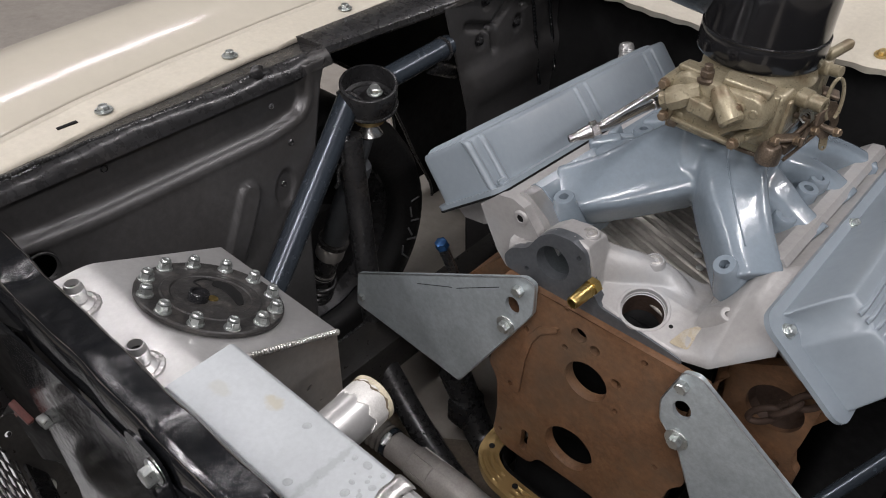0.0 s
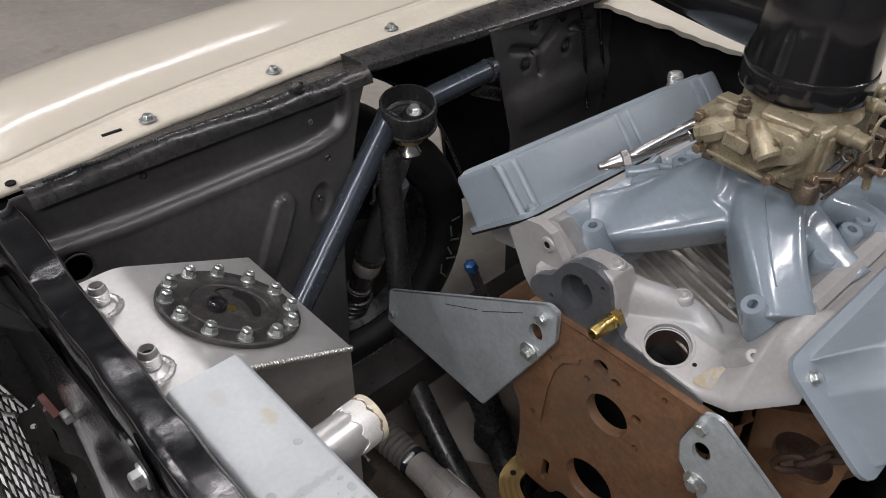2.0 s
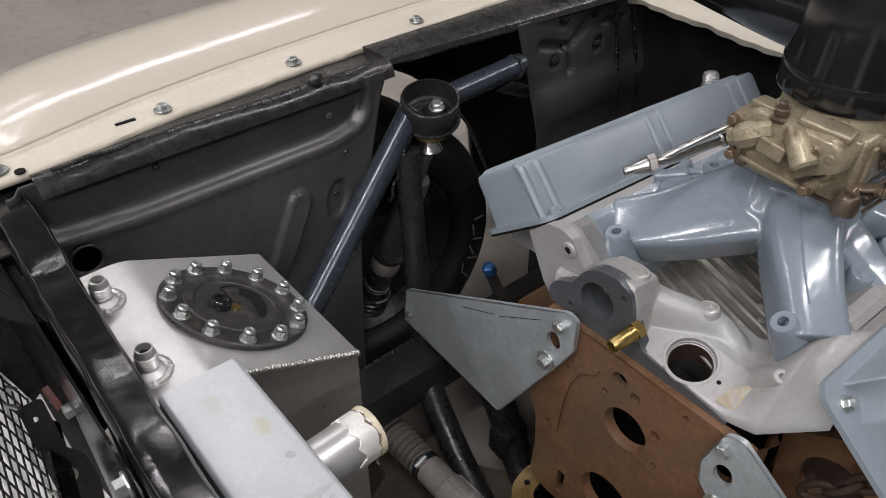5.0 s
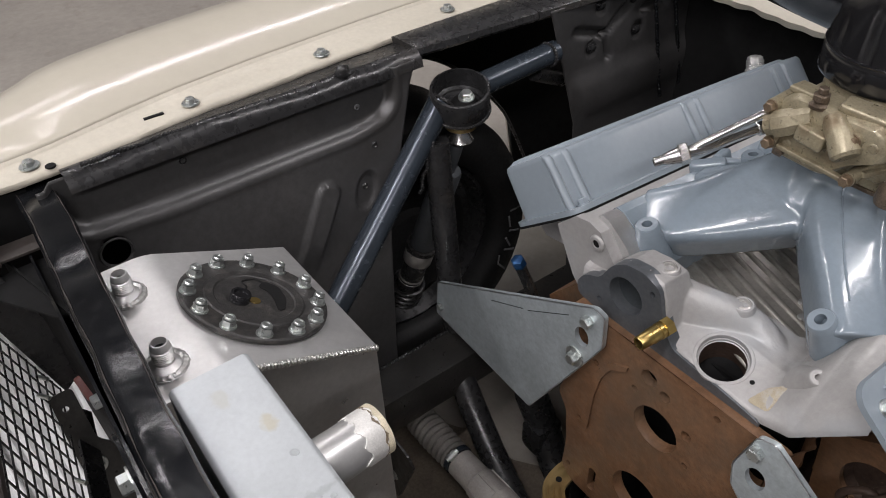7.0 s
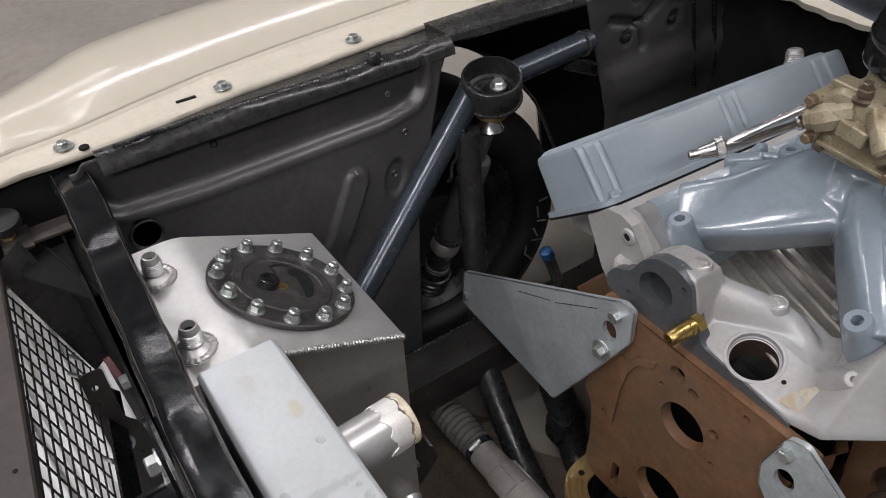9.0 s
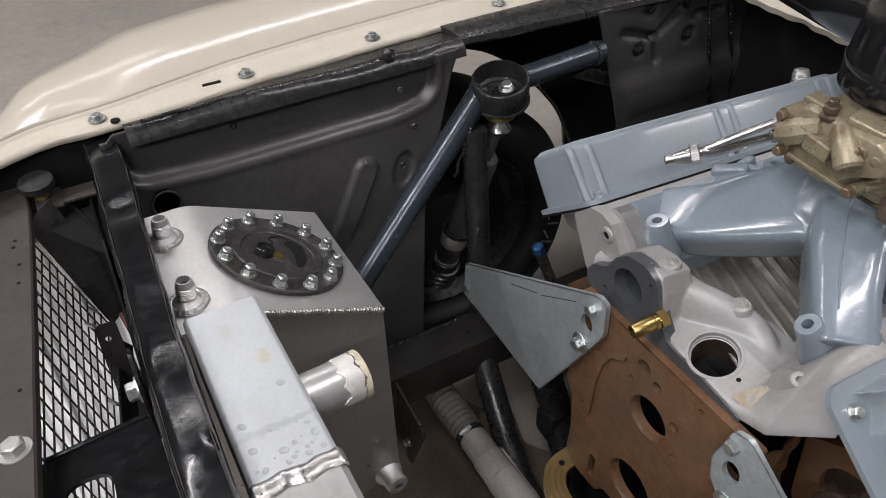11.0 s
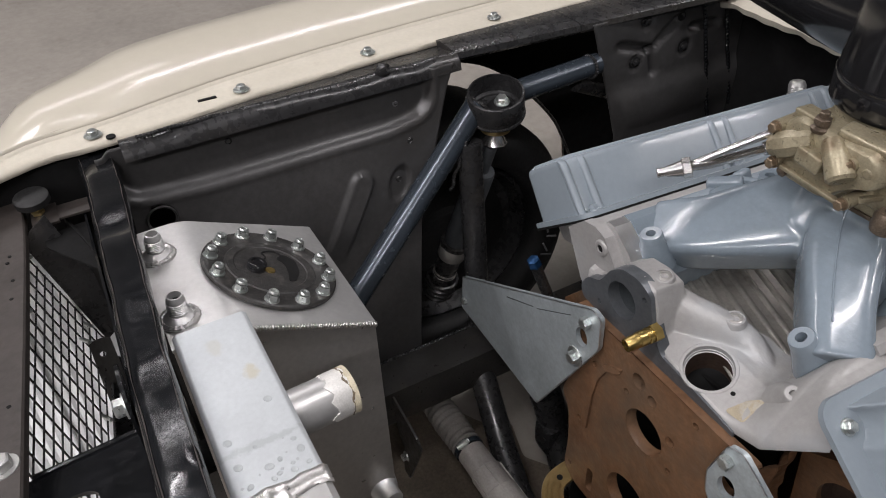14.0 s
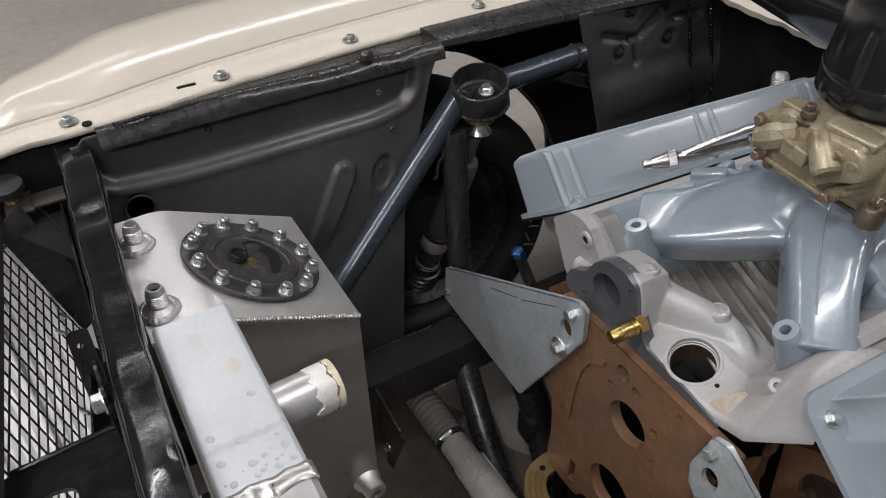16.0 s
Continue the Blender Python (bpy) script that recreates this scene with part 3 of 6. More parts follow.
def wheelhouse():
    e = thing("wheelhouse_liner", (-0.846, 0.5, -0.3), "black sheet-metal wheelhouse liner behind the tyre", "wheel liner")
    bm = bmesh.new()
    m = Matrix.Translation((-0.846, 0, 0)) @ Matrix(((0, 0, 1, 0), (1, 0, 0, 0), (0, 1, 0, 0), (0, 0, 0, 1)))
    curve = [(0.10, 0.078), (0.213, 0.048), (0.283, 0.018), (0.358, -0.041), (0.45, -0.145), (0.49, -0.215), (0.545, -0.34), (0.60, -0.45), (0.61, -0.50)]
    plate(bm, [(0.10, 0.18), *curve, (0.69, -0.50), (0.69, 0.18)], [], m, 0.003)
    part("liner_sheet", bm, M_DEEP, e)
    bm = bmesh.new()
    pipe(bm, [(-0.843, y, z) for y, z in curve], 0.004, 8, 3)
    part("rolled_lip", bm, M_BLACK, e)
    # Unseen panel, added to keep stray light out on the driver's side.
    e = thing("inner_fender", (0.57, 0.1, -0.1), "plain black unseen panel added to close the driver's side against light", "fender panel")
    bm = bmesh.new()
    box(bm, (0.575, 0.10, -0.16), (0.004, 1.2, 0.72), 0.001)
    part("stamped_panel", bm, M_PANEL, e)
    bm = bmesh.new()
    box(bm, (0.590, 0.10, 0.203), (0.034, 1.2, 0.005), 0.001)
    part("top_lip", bm, M_BLACK, e)


apron()
rear_apron()
wheelhouse()


# ---- suspension side ----
def strut():
    e = thing("coilover_strut", (-0.53, 0.10, -0.30), "black coilover strut in a welded tube mount", "suspension strut")
    c = Vector((-0.533, 0.105, 0))
    bm = bmesh.new()
    m = Matrix.Translation((c.x, c.y, 0.118)) @ Vector((0.19, -0.14, 0.97)).to_track_quat("Z", "Y").to_matrix().to_4x4() @ Matrix.Translation((0, 0, -0.118))
    prof = [(0.098, 0.044), (0.098, 0.0475), (0.110, 0.0485), (0.140, 0.0485), (0.1415, 0.047), (0.1415, 0.0440), (0.109, 0.0425), (0.107, 0.036), (0.104, 0.035), (0.104, 0.012)]
    loft(bm, [circle(m, r, 36, z) for z, r in prof], cap=True)
    part("mount_cup", bm, M_BLACK, e, "black steel mounting cup", 50)
    bm = bmesh.new()
    weld(bm, [m @ Vector((0.0475 * math.cos(a), 0.0475 * math.sin(a), 0.098)) for a in np.linspace(0, 6.28, 40)], 0.0035, 0.005)
    part("weld_bead", bm, M_BLACK, e)
    bm = bmesh.new()
    lathe(bm, m @ Vector((0.006, -0.002, 0.103)), m @ Vector((0.006, -0.002, 0.3)), [(0, 0.024), (0.004, 0.024), (0.005, 0.0225), (0.017, 0.0150), (0.018, 0.012)], 28)
    part("bearing_cap", bm, M_DEEP, e)
    bolt(e, m @ Vector((0.010, -0.001, 0.121)), m @ Vector((0.010, -0.001, 0.3)), 0.017, 0.010, 0.0135, M_BOLT, label="bright zinc top bolt")
    bm = bmesh.new()
    lathe(bm, (c.x, c.y, 0.098), (c.x + 0.008, c.y - 0.012, -0.4), [(0, 0.034), (0.012, 0.034), (0.012, 0.022), (0.02, 0.022), (0.022, 0.026), (0.030, 0.026)], 24)
    part("bearing", bm, M_GOLDBOLT, e, "yellow-plated spherical bearing")
    bm = bmesh.new()
    lathe(bm, (c.x + 0.002, c.y - 0.003, 0.066), (c.x + 0.008, c.y - 0.012, -0.4), [(0, 0.013), (0.006, 0.014), (0.020, 0.0225), (0.022, 0.0215), (0.022, 0.012)], 28)
    part("spring_seat", bm, M_CHROME, e, "polished blue-tinted cone seat")
    a, b = Vector((c.x + 0.003, c.y - 0.010, 0.040)), Vector((-0.657, 0.037, -0.372))
    bm = bmesh.new()
    lathe(bm, a, b, [(0, 0.011), (0.06, 0.012), (0.06, 0.022), (0.065, 0.0245), (0.255, 0.0250), (0.258, 0.023)], 24)
    part("damper_shaft", bm, M_GASKET, e, "dark grey metal dust tube")
    bm = bmesh.new()
    lathe(bm, a, b, [(0.258, 0.025), (0.258, 0.0305), (0.268, 0.0305), (0.270, 0.026), (0.274, 0.026), (0.306, 0.025), (0.310, 0.024), (0.44, 0.024)], 28)
    part("damper_body", bm, M_BLACK, e, "black damper body")
    for d0, d1, rr in ((0.272, 0.303, 0.0285), (0.352, 0.3575, 0.0250), (0.362, 0.3640, 0.0250)):
        bm = bmesh.new()
        lathe(bm, a, b, [(d0, 0.018), (d0, rr - 0.0008), (d0 + 0.001, rr), (d1 - 0.001, rr), (d1, rr - 0.0008), (d1, 0.018)], 28)
        part("collar", bm, M_SIDE, e, "bare aluminium collar")
    bm = bmesh.new()
    d = (b - a).normalized()
    u = d.orthogonal().normalized()
    w = d.cross(u)
    pipe(bm, [a + d * (0.375 + 0.06 * k / 70) + (u * math.cos(k * 0.4) + w * math.sin(k * 0.4)) * 0.030 for k in range(70)], 0.005, 8, 1)
    part("coil_spring", bm, M_BLACK, e)


def brace(p, q, r, label, extra=None, material=None):
    bm = bmesh.new()
    rod(bm, p, q, r, 24)
    e = thing("brace_tube", q, label, "chassis tube", "welded chassis tubes")
    part("tube", bm, material or M_TUBE, e)
    if extra:
        bm = bmesh.new()
        weld(bm, extra, 0.0035, 0.005)
        part("weld_bead", bm, M_BLACK, e)


strut()
t1 = frame_of((-0.550, 0.080, 0.1155), (-0.434, -0.30, -0.19))
brace((-0.550, 0.080, 0.1155), (-0.434, -0.30, -0.19), 0.0215, "blue-grey bare steel brace tube running down to the frame", [t1 @ Vector((0.0212 * math.cos(a), 0.0212 * math.sin(a), 0.002)) for a in np.linspace(0, 6.28, 26)])
brace((-0.522, 0.046, 0.066), (-0.475, 0.035, -0.335), 0.0215, "dark painted upright tube under the strut cup", [(-0.515 + 0.004 * math.sin(k * 2), 0.035 - k * 0.004, 0.075 - k * 0.011) for k in range(9)], M_BLACK)
t3 = frame_of((-0.560, 0.330, 0.118), (-0.54, 0.14, 0.115))
brace((-0.562, 0.338, 0.118), (-0.548, 0.158, 0.118), 0.020, "bare steel brace tube from the strut cup to the rear panel", [t3 @ Vector((0.0205 * math.cos(a), 0.0205 * math.sin(a), 0.01)) for a in np.linspace(0, 6.28, 26)])
brace((-0.570, 0.30, 0.085), (-0.60, 0.40, 0.03), 0.014, "thin dark gusset tube beneath the brace", None, M_BLACK)


def frame_rail():
    e = thing("frame_rail", (-0.45, -0.1, -0.40), "black welded rectangular chassis rail", "chassis rail")
    bm = bmesh.new()
    box(bm, (-0.437, 0.0, -0.352), (0.076, 1.30, 0.084), 0.006)
    part("rail", bm, M_DUSTY, e)
    bm = bmesh.new()
    weld(bm, [(-0.474, y, -0.311) for y in np.arange(-0.28, 0.05, 0.02)], 0.004, 0.006)
    part("weld_bead", bm, M_BLACK, e)
    e = thing("frame_rail", (0.46, -0.1, -0.40), "black welded rectangular chassis rail", "chassis rail")
    bm = bmesh.new()
    box(bm, (0.462, 0.0, -0.365), (0.075, 1.30, 0.085), 0.006)
    part("rail", bm, M_BLACK, e)


def wheel():
    e = thing("front_wheel", (-0.77, 0.085, -0.565), "black racing tyre with chalk marks on a dark wheel", "wheel")
    c = Vector((-0.77, 0.085, -0.275))
    a, b = c + Vector((-0.14, 0, 0)), c + Vector((0.14, 0, 0))
    bm = bmesh.new()
    R = 0.291
    prof = [(0.02, 0.20), (0.0, 0.225), (0.005, 0.26), (0.03, R - 0.012), (0.06, R), (0.22, R), (0.25, R - 0.012), (0.275, 0.26), (0.28, 0.225), (0.26, 0.20), (0.24, 0.195), (0.04, 0.195)]
    loft_m = frame_of(a, b)
    loft(bm, [circle(loft_m, r, 72, d) for d, r in prof + [prof[0]]], cap=False)
    tyre = part("tyre", bm, M_RUBBER, e, smooth=50)
    bm = bmesh.new()
    loft(bm, [circle(loft_m, r, 40, d) for d, r in ((0.05, 0.194), (0.23, 0.194), (0.235, 0.185), (0.20, 0.17), (0.16, 0.06), (0.15, 0.03))])
    part("rim", bm, M_BLACK, e, "black wheel rim")
    bm = bmesh.new()
    lathe(bm, c + Vector((0.060, 0, 0)), c + Vector((1, 0, 0)), [(0, 0.02), (0.0, 0.145), (0.010, 0.147), (0.012, 0.140), (0.012, 0.085), (0.030, 0.080), (0.034, 0.03)], 48)
    part("brake_disc", bm, M_RUBBER, e, "black brake disc and hub")
    # pale strokes on the inner side wall
    for k, (ang, dr, L, rot) in enumerate(((148, 0.01, 0.03, 70), (152, -0.01, 0.025, 20), (159, 0.01, 0.03, 90), (164, 0.0, 0.03, 40), (171, 0.01, 0.028, 80), (178, -0.005, 0.03, 10), (185, 0.01, 0.025, 85))):
        r = 0.222 + dr
        t = radians(ang - 180)
        p = Vector((c.x + 0.1415, c.y + r * math.cos(t), c.z + r * math.sin(t)))
        m = Matrix.Translation(p) @ Matrix.Rotation(t + radians(rot), 4, "X")
        bm = bmesh.new()
        box(bm, (0, 0, 0), (0.0015, 0.004, L), 0, m)
        part("chalk_mark", bm, M_CHALK, tyre, "pale stroke")


frame_rail()
wheel()


def axle_bar():
    bm = bmesh.new()
    pipe(bm, [(-0.420, 0.005, -0.38), (-0.36, -0.008, -0.42), (-0.27, -0.030, -0.46), (-0.15, -0.055, -0.485), (0.1, -0.08, -0.50)], 0.025, 20)
    single("sway_tube", bm, M_BLACK, "glossy black curved lower chassis tube", "chassis tube")
    e = thing("steering_rack", (-0.2, -0.15, -0.47), "grey steering rack with a ribbed rubber boot", "steering rack")
    p, q = Vector((-0.451, -0.0862, -0.4462)), Vector((-0.101, -0.0757, -0.4602))
    bm = bmesh.new()
    prof = [(0.0, 0.020)]
    for k in range(10):
        r = 0.0255 + 0.0022 * math.sin(k * 0.35)
        prof += [(0.0125 * k, r - 0.0030), (0.0125 * k + 0.0028, r + 0.0028), (0.0125 * k + 0.0060, r + 0.0036), (0.0125 * k + 0.0092, r + 0.0012), (0.0125 * k + 0.0115, r - 0.0030)]
    lathe(bm, p, q, prof, 32)
    part("boot", bm, M_BOOT, e, "dusty ribbed rubber boot", 60)
    bm = bmesh.new()
    lathe(bm, p, q, [(0.126, 0.027), (0.126, 0.0290), (0.135, 0.0290), (0.135, 0.027)], 32)
    clamp = part("clamp", bm, M_TUBE, e, "stainless hose clamp")
    d = (q - p).normalized()
    c = p + d * 0.1305 + Vector((0.004, -0.014, 0.027))
    bm = bmesh.new()
    box(bm, (0, 0, 0), (0.012, 0.018, 0.009), 0.002, pose(*c, 25, 0, 0))
    rod(bm, c + Vector((0, -0.012, -0.004)), c + Vector((0, 0.012, 0.006)), 0.0042, 12)
    part("clamp_screw", bm, M_BOLT, clamp)
    bm = bmesh.new()
    lathe(bm, p, q, [(0.136, 0.0245), (0.138, 0.0268), (0.188, 0.0275), (0.190, 0.0300), (0.236, 0.0305), (0.238, 0.0320), (0.30, 0.0325), (0.33, 0.030), (0.60, 0.028)], 32)
    for k in range(5):
        t = radians(20 + 72 * k)
        f = frame_of(p, q)
        loft(bm, [[f @ Vector((math.cos(t + o) * rr, math.sin(t + o) * rr, zz)) for o, rr in ((-0.12, 0.0265), (-0.10, 0.0325), (0.10, 0.0325), (0.12, 0.0265))] for zz in (0.192, 0.300)])
    part("housing", bm, M_RACK, e, "grey cast housing", 30)
    bm = bmesh.new()
    pipe(bm, [(-0.30, 0.07, -0.36), (-0.27, 0.08, -0.44), (-0.22, 0.07, -0.50), (-0.16, 0.05, -0.50)], 0.030, 12)
    box(bm, (-0.27, 0.075, -0.45), (0.05, 0.06, 0.07), 0.012)
    single("lower_engine_mount", bm, M_BLACK, "oily black lower engine mount bracket", "engine mount")
    bm = bmesh.new()
    pipe(bm, [(-0.36, 0.10, -0.31), (-0.22, 0.12, -0.30), (-0.13, 0.14, -0.28)], 0.016, 12)
    single("cross_tube", bm, M_BLACK, "black cross tube beside the engine block", "chassis tube")


axle_bar()


# ---- radiator support and what hangs on it ----
M_BAR = mat("dull_primer_steel", (0.045, 0.038, 0.034), 0.5, 0.1, 0.15, 14, 0.0002, 150, 0.1)


def support_beam():
    e = thing("radiator_support", (0, -0.53, 0.0), "dented gloss black radiator support beam with scratches", "radiator support")
    keys = ((-0.640, -0.514, 0.176, 0.046), (-0.600, -0.513, 0.182, 0.046), (-0.50, -0.513, 0.195, 0.043), (-0.40, -0.517, 0.206, 0.042), (-0.33, -0.520, 0.213, 0.040), (-0.22, -0.523, 0.226, 0.037), (-0.10, -0.528, 0.238, 0.036),
            (0.05, -0.530, 0.246, 0.036), (0.20, -0.530, 0.250, 0.036), (0.42, -0.530, 0.252, 0.036))
    bm = bmesh.new()
    secs = []
    N = 110
    for i in range(N + 1):
        x = -0.640 + 1.06 * i / N
        y, z, w = [float(np.interp(x, [k[0] for k in keys], [k[j] for k in keys])) for j in (1, 2, 3)]
        dent = 0.0022 * noise.noise(Vector((x * 16, 0, 0))) - 0.006 * math.exp(-((x + 0.375) / 0.03) ** 2)
        w2 = w / 2 + 0.0013 * noise.noise(Vector((x * 20, 3, 0)))
        t = 0.0025
        secs.append([Vector((x, y - w2, z - 0.060)), Vector((x, y - w2 - 0.001, z - 0.006 + dent * 0.5)), Vector((x, y - w2 + 0.003, z - 0.001 + dent * 0.6)), Vector((x, y - w2 * 0.3, z + dent)), Vector((x, y + w2 * 0.4, z + dent * 1.2)),
                     Vector((x, y + w2 - 0.003, z + dent * 0.7)), Vector((x, y + w2, z - 0.004 + dent * 0.6)), Vector((x, y + w2, z - 0.03)), Vector((x, y + w2 - 0.006, z - 0.032)), Vector((x, y - w2 + 0.01, z - 0.06))])
    loft(bm, secs)
    part("beam", bm, M_BEAM, e, smooth=50)
    for side, dz in ((2, 0.0006), (5, 0.0006)):
        bm = bmesh.new()
        pipe(bm, [c[side] + Vector((0, 0, dz)) for c in secs[2:-2:2]], lambda t: 0.0004 + 0.0003 * math.sin(t * 90), 6, 1)
        part("lip", bm, M_BAR, e, "worn edge of the beam")
    # front skirt below the beam
    bm = bmesh.new()
    plate(bm, round_poly([(-0.56, 0.128), (-0.20, 0.185), (0.05, 0.215), (0.42, 0.22), (0.42, -0.10), (-0.12, -0.16), (-0.14, -0.30), (-0.56, -0.30)], 0.02), [], xz_at(-0.548), 0.003)
    part("skirt", bm, M_BEAM, e, "black sheet skirt")
    bm = bmesh.new()
    plate(bm, round_poly([(-0.118, 0.120), (-0.060, 0.120), (-0.060, 0.240), (-0.118, 0.240)], 0.022, 5), [], xz_at(-0.5515), 0.003)
    part("bolt_tab", bm, M_BEAM, e, "gloss black rounded bolt tab")
    bolt(e, (-0.077, -0.555, 0.217), (-0.077, -0.7, 0.217), 0.015, 0.009, 0.012, label="bright zinc flange bolt")


def radiator():
    e = thing("radiator", (0.1, -0.465, -0.25), "aluminium radiator with a welded top tank and hose outlet", "radiator")
    def zt(x): return 0.2075
    bm = bmesh.new()
    rings = []
    for x in (-0.1545, -0.1525, 0.063):
        k = 0.004 if x < -0.154 else 0.0
        w, z1, z0 = 0.037 - k, zt(x) - k, zt(x) - 0.085
        cy = -0.4655
        rings.append([Vector((x, cy + a * w, z)) for a, z in ((-1, z0), (-1, z1 - 0.004), (-0.93, z1 - 0.001), (-0.86, z1), (0.86, z1), (0.93, z1 - 0.001), (1, z1 - 0.004), (1, z0))])
    loft(bm, rings)
    tank = part("top_tank", bm, M_SHEET, e, "stained bright aluminium top tank", 30)
    bm = bmesh.new()
    rings = []
    for x in (0.0632, 0.30, 0.42):
        w, z1, z0 = 0.0375, zt(x) - 0.002, zt(x) - 0.085
        cy = -0.4655
        rings.append([Vector((x, cy + a * w, z)) for a, z in ((-1, z0), (-1, z1 - 0.004), (-0.86, z1), (0.86, z1), (1, z1 - 0.004), (1, z0))])
    loft(bm, rings)
    part("tank_end", bm, M_ALU, e, "bright polished tank end", 30)
    bm = bmesh.new()
    rings = []
    for k in range(46):
        y = -0.505 + 0.079 * k / 45
        wv = 0.0045 * noise.noise(Vector((y * 60, 1, 0)))
        hw = 0.0075 + 0.002 * noise.noise(Vector((y * 90, 5, 0)))
        up = 0.0022 + 0.0012 * noise.noise(Vector((y * 150, 9, 0)))
        edge = 0.004 * max(0.0, abs(y + 0.4655) / 0.0395 - 0.9) * 10
        z = zt(0.064) - edge
        rings.append([Vector((0.064 + wv + hw * c, y, z + up * h)) for c, h in ((-1.2, -0.8), (-0.9, 0.5), (-0.3, 1.0), (0.3, 0.8), (0.9, 0.4), (1.2, -0.8))])
    loft(bm, rings)
    part("weld_bead", bm, M_WELD, tank)
    rng = random.Random(11)
    for k in range(20):
        x = 0.052 - abs(rng.gauss(0, 0.025))
        y = -0.4655 + rng.uniform(-0.029, 0.029)
        rr = rng.choice((0.0011, 0.0016, 0.0022, 0.0028, 0.0034, 0.0042))
        m = Matrix.Translation((x, y, zt(x) + 0.0001)) @ Matrix.Rotation(rng.uniform(0, 3), 4, "Z")
        bm = bmesh.new()
        loft(bm, [circle(m, rr * f, 18, h, rr * f * 0.82) for f, h in ((1.0, 0.0), (0.96, 0.00022), (0.80, 0.0002), (0.74, 0.00010), (0.2, 0.00010))])
        part("water_spot", bm, M_SPOT, tank)
    bm = bmesh.new()
    box(bm, (0.12, -0.4655, -0.134), (0.545, 0.05, 0.516), 0.004)
    part("core", bm, M_SIDE, e, "grey finned core")
    bm = bmesh.new()
    p, q = Vector((-0.024, -0.446, 0.181)), Vector((-0.031, -0.362, 0.177))
    lathe(bm, p, q, [(0, 0.0255), (0.003, 0.0226), (0.045, 0.0222), (0.0755, 0.0222), (0.0755, 0.0200), (0.04, 0.0195)], 36)
    neck = part("hose_outlet", bm, M_ALU, e, "bright aluminium hose neck")
    m = frame_of(p, q)

    def smear(name, z0, z1, rag0, rag1, seed, material, text, lift):
        b = bmesh.new()
        rings = []
        for k in range(4):
            ring = []
            for a in np.linspace(0, 2 * math.pi, 90, endpoint=False):
                n0 = z0 + rag0 * (noise.noise(Vector((math.cos(a) * 2.2, math.sin(a) * 2.2, seed))) + 0.5 * noise.noise(Vector((math.cos(a) * 7, math.sin(a) * 7, seed))))
                n1 = max(n0 + 0.0004, z1 + rag1 * (noise.noise(Vector((math.cos(a) * 3, math.sin(a) * 3, seed + 5))) + 0.6 * noise.noise(Vector((math.cos(a) * 9, math.sin(a) * 9, seed + 5)))))
                r = 0.0223 if k in (0, 3) else 0.0223 + lift
                ring.append(m @ Vector((r * math.cos(a), r * math.sin(a), n0 + (n1 - n0) * (0, 0.02, 0.98, 1)[k])))
            rings.append(ring)
        loft(b, rings, cap=False)
        part(name, b, material, neck, text)

    smear("sealant_ring", 0.050, 0.0745, 0.006, 0.001, 1.0, M_SEALANT, "ragged whitish sealant smear", 0.0009)
    smear("sealant_crack", 0.0675, 0.0688, 0.004, 0.004, 7.0, M_CRACK, "dark brown crack in the sealant", 0.0014)
    smear("sealant_end", 0.0695, 0.0752, 0.004, 0.0002, 3.0, M_CREAMY, "cream sealant at the lip", 0.0012)


M_SPOT = mat("dried_water_spot", (0.405, 0.43, 0.435), 0.40, 0.45, 0.06, 60)
M_SEALANT = mat("whitish_sealant", (0.62, 0.61, 0.58), 0.5, 0.25, 0.14, 50, 0.0006, 160)
M_CREAMY = mat("cream_sealant", (0.50, 0.45, 0.33), 0.6, 0, 0.25, 60, 0.0008, 150)
M_CRACK = mat("brown_sealant_crack", (0.13, 0.10, 0.065), 0.7, 0, 0.3, 60)


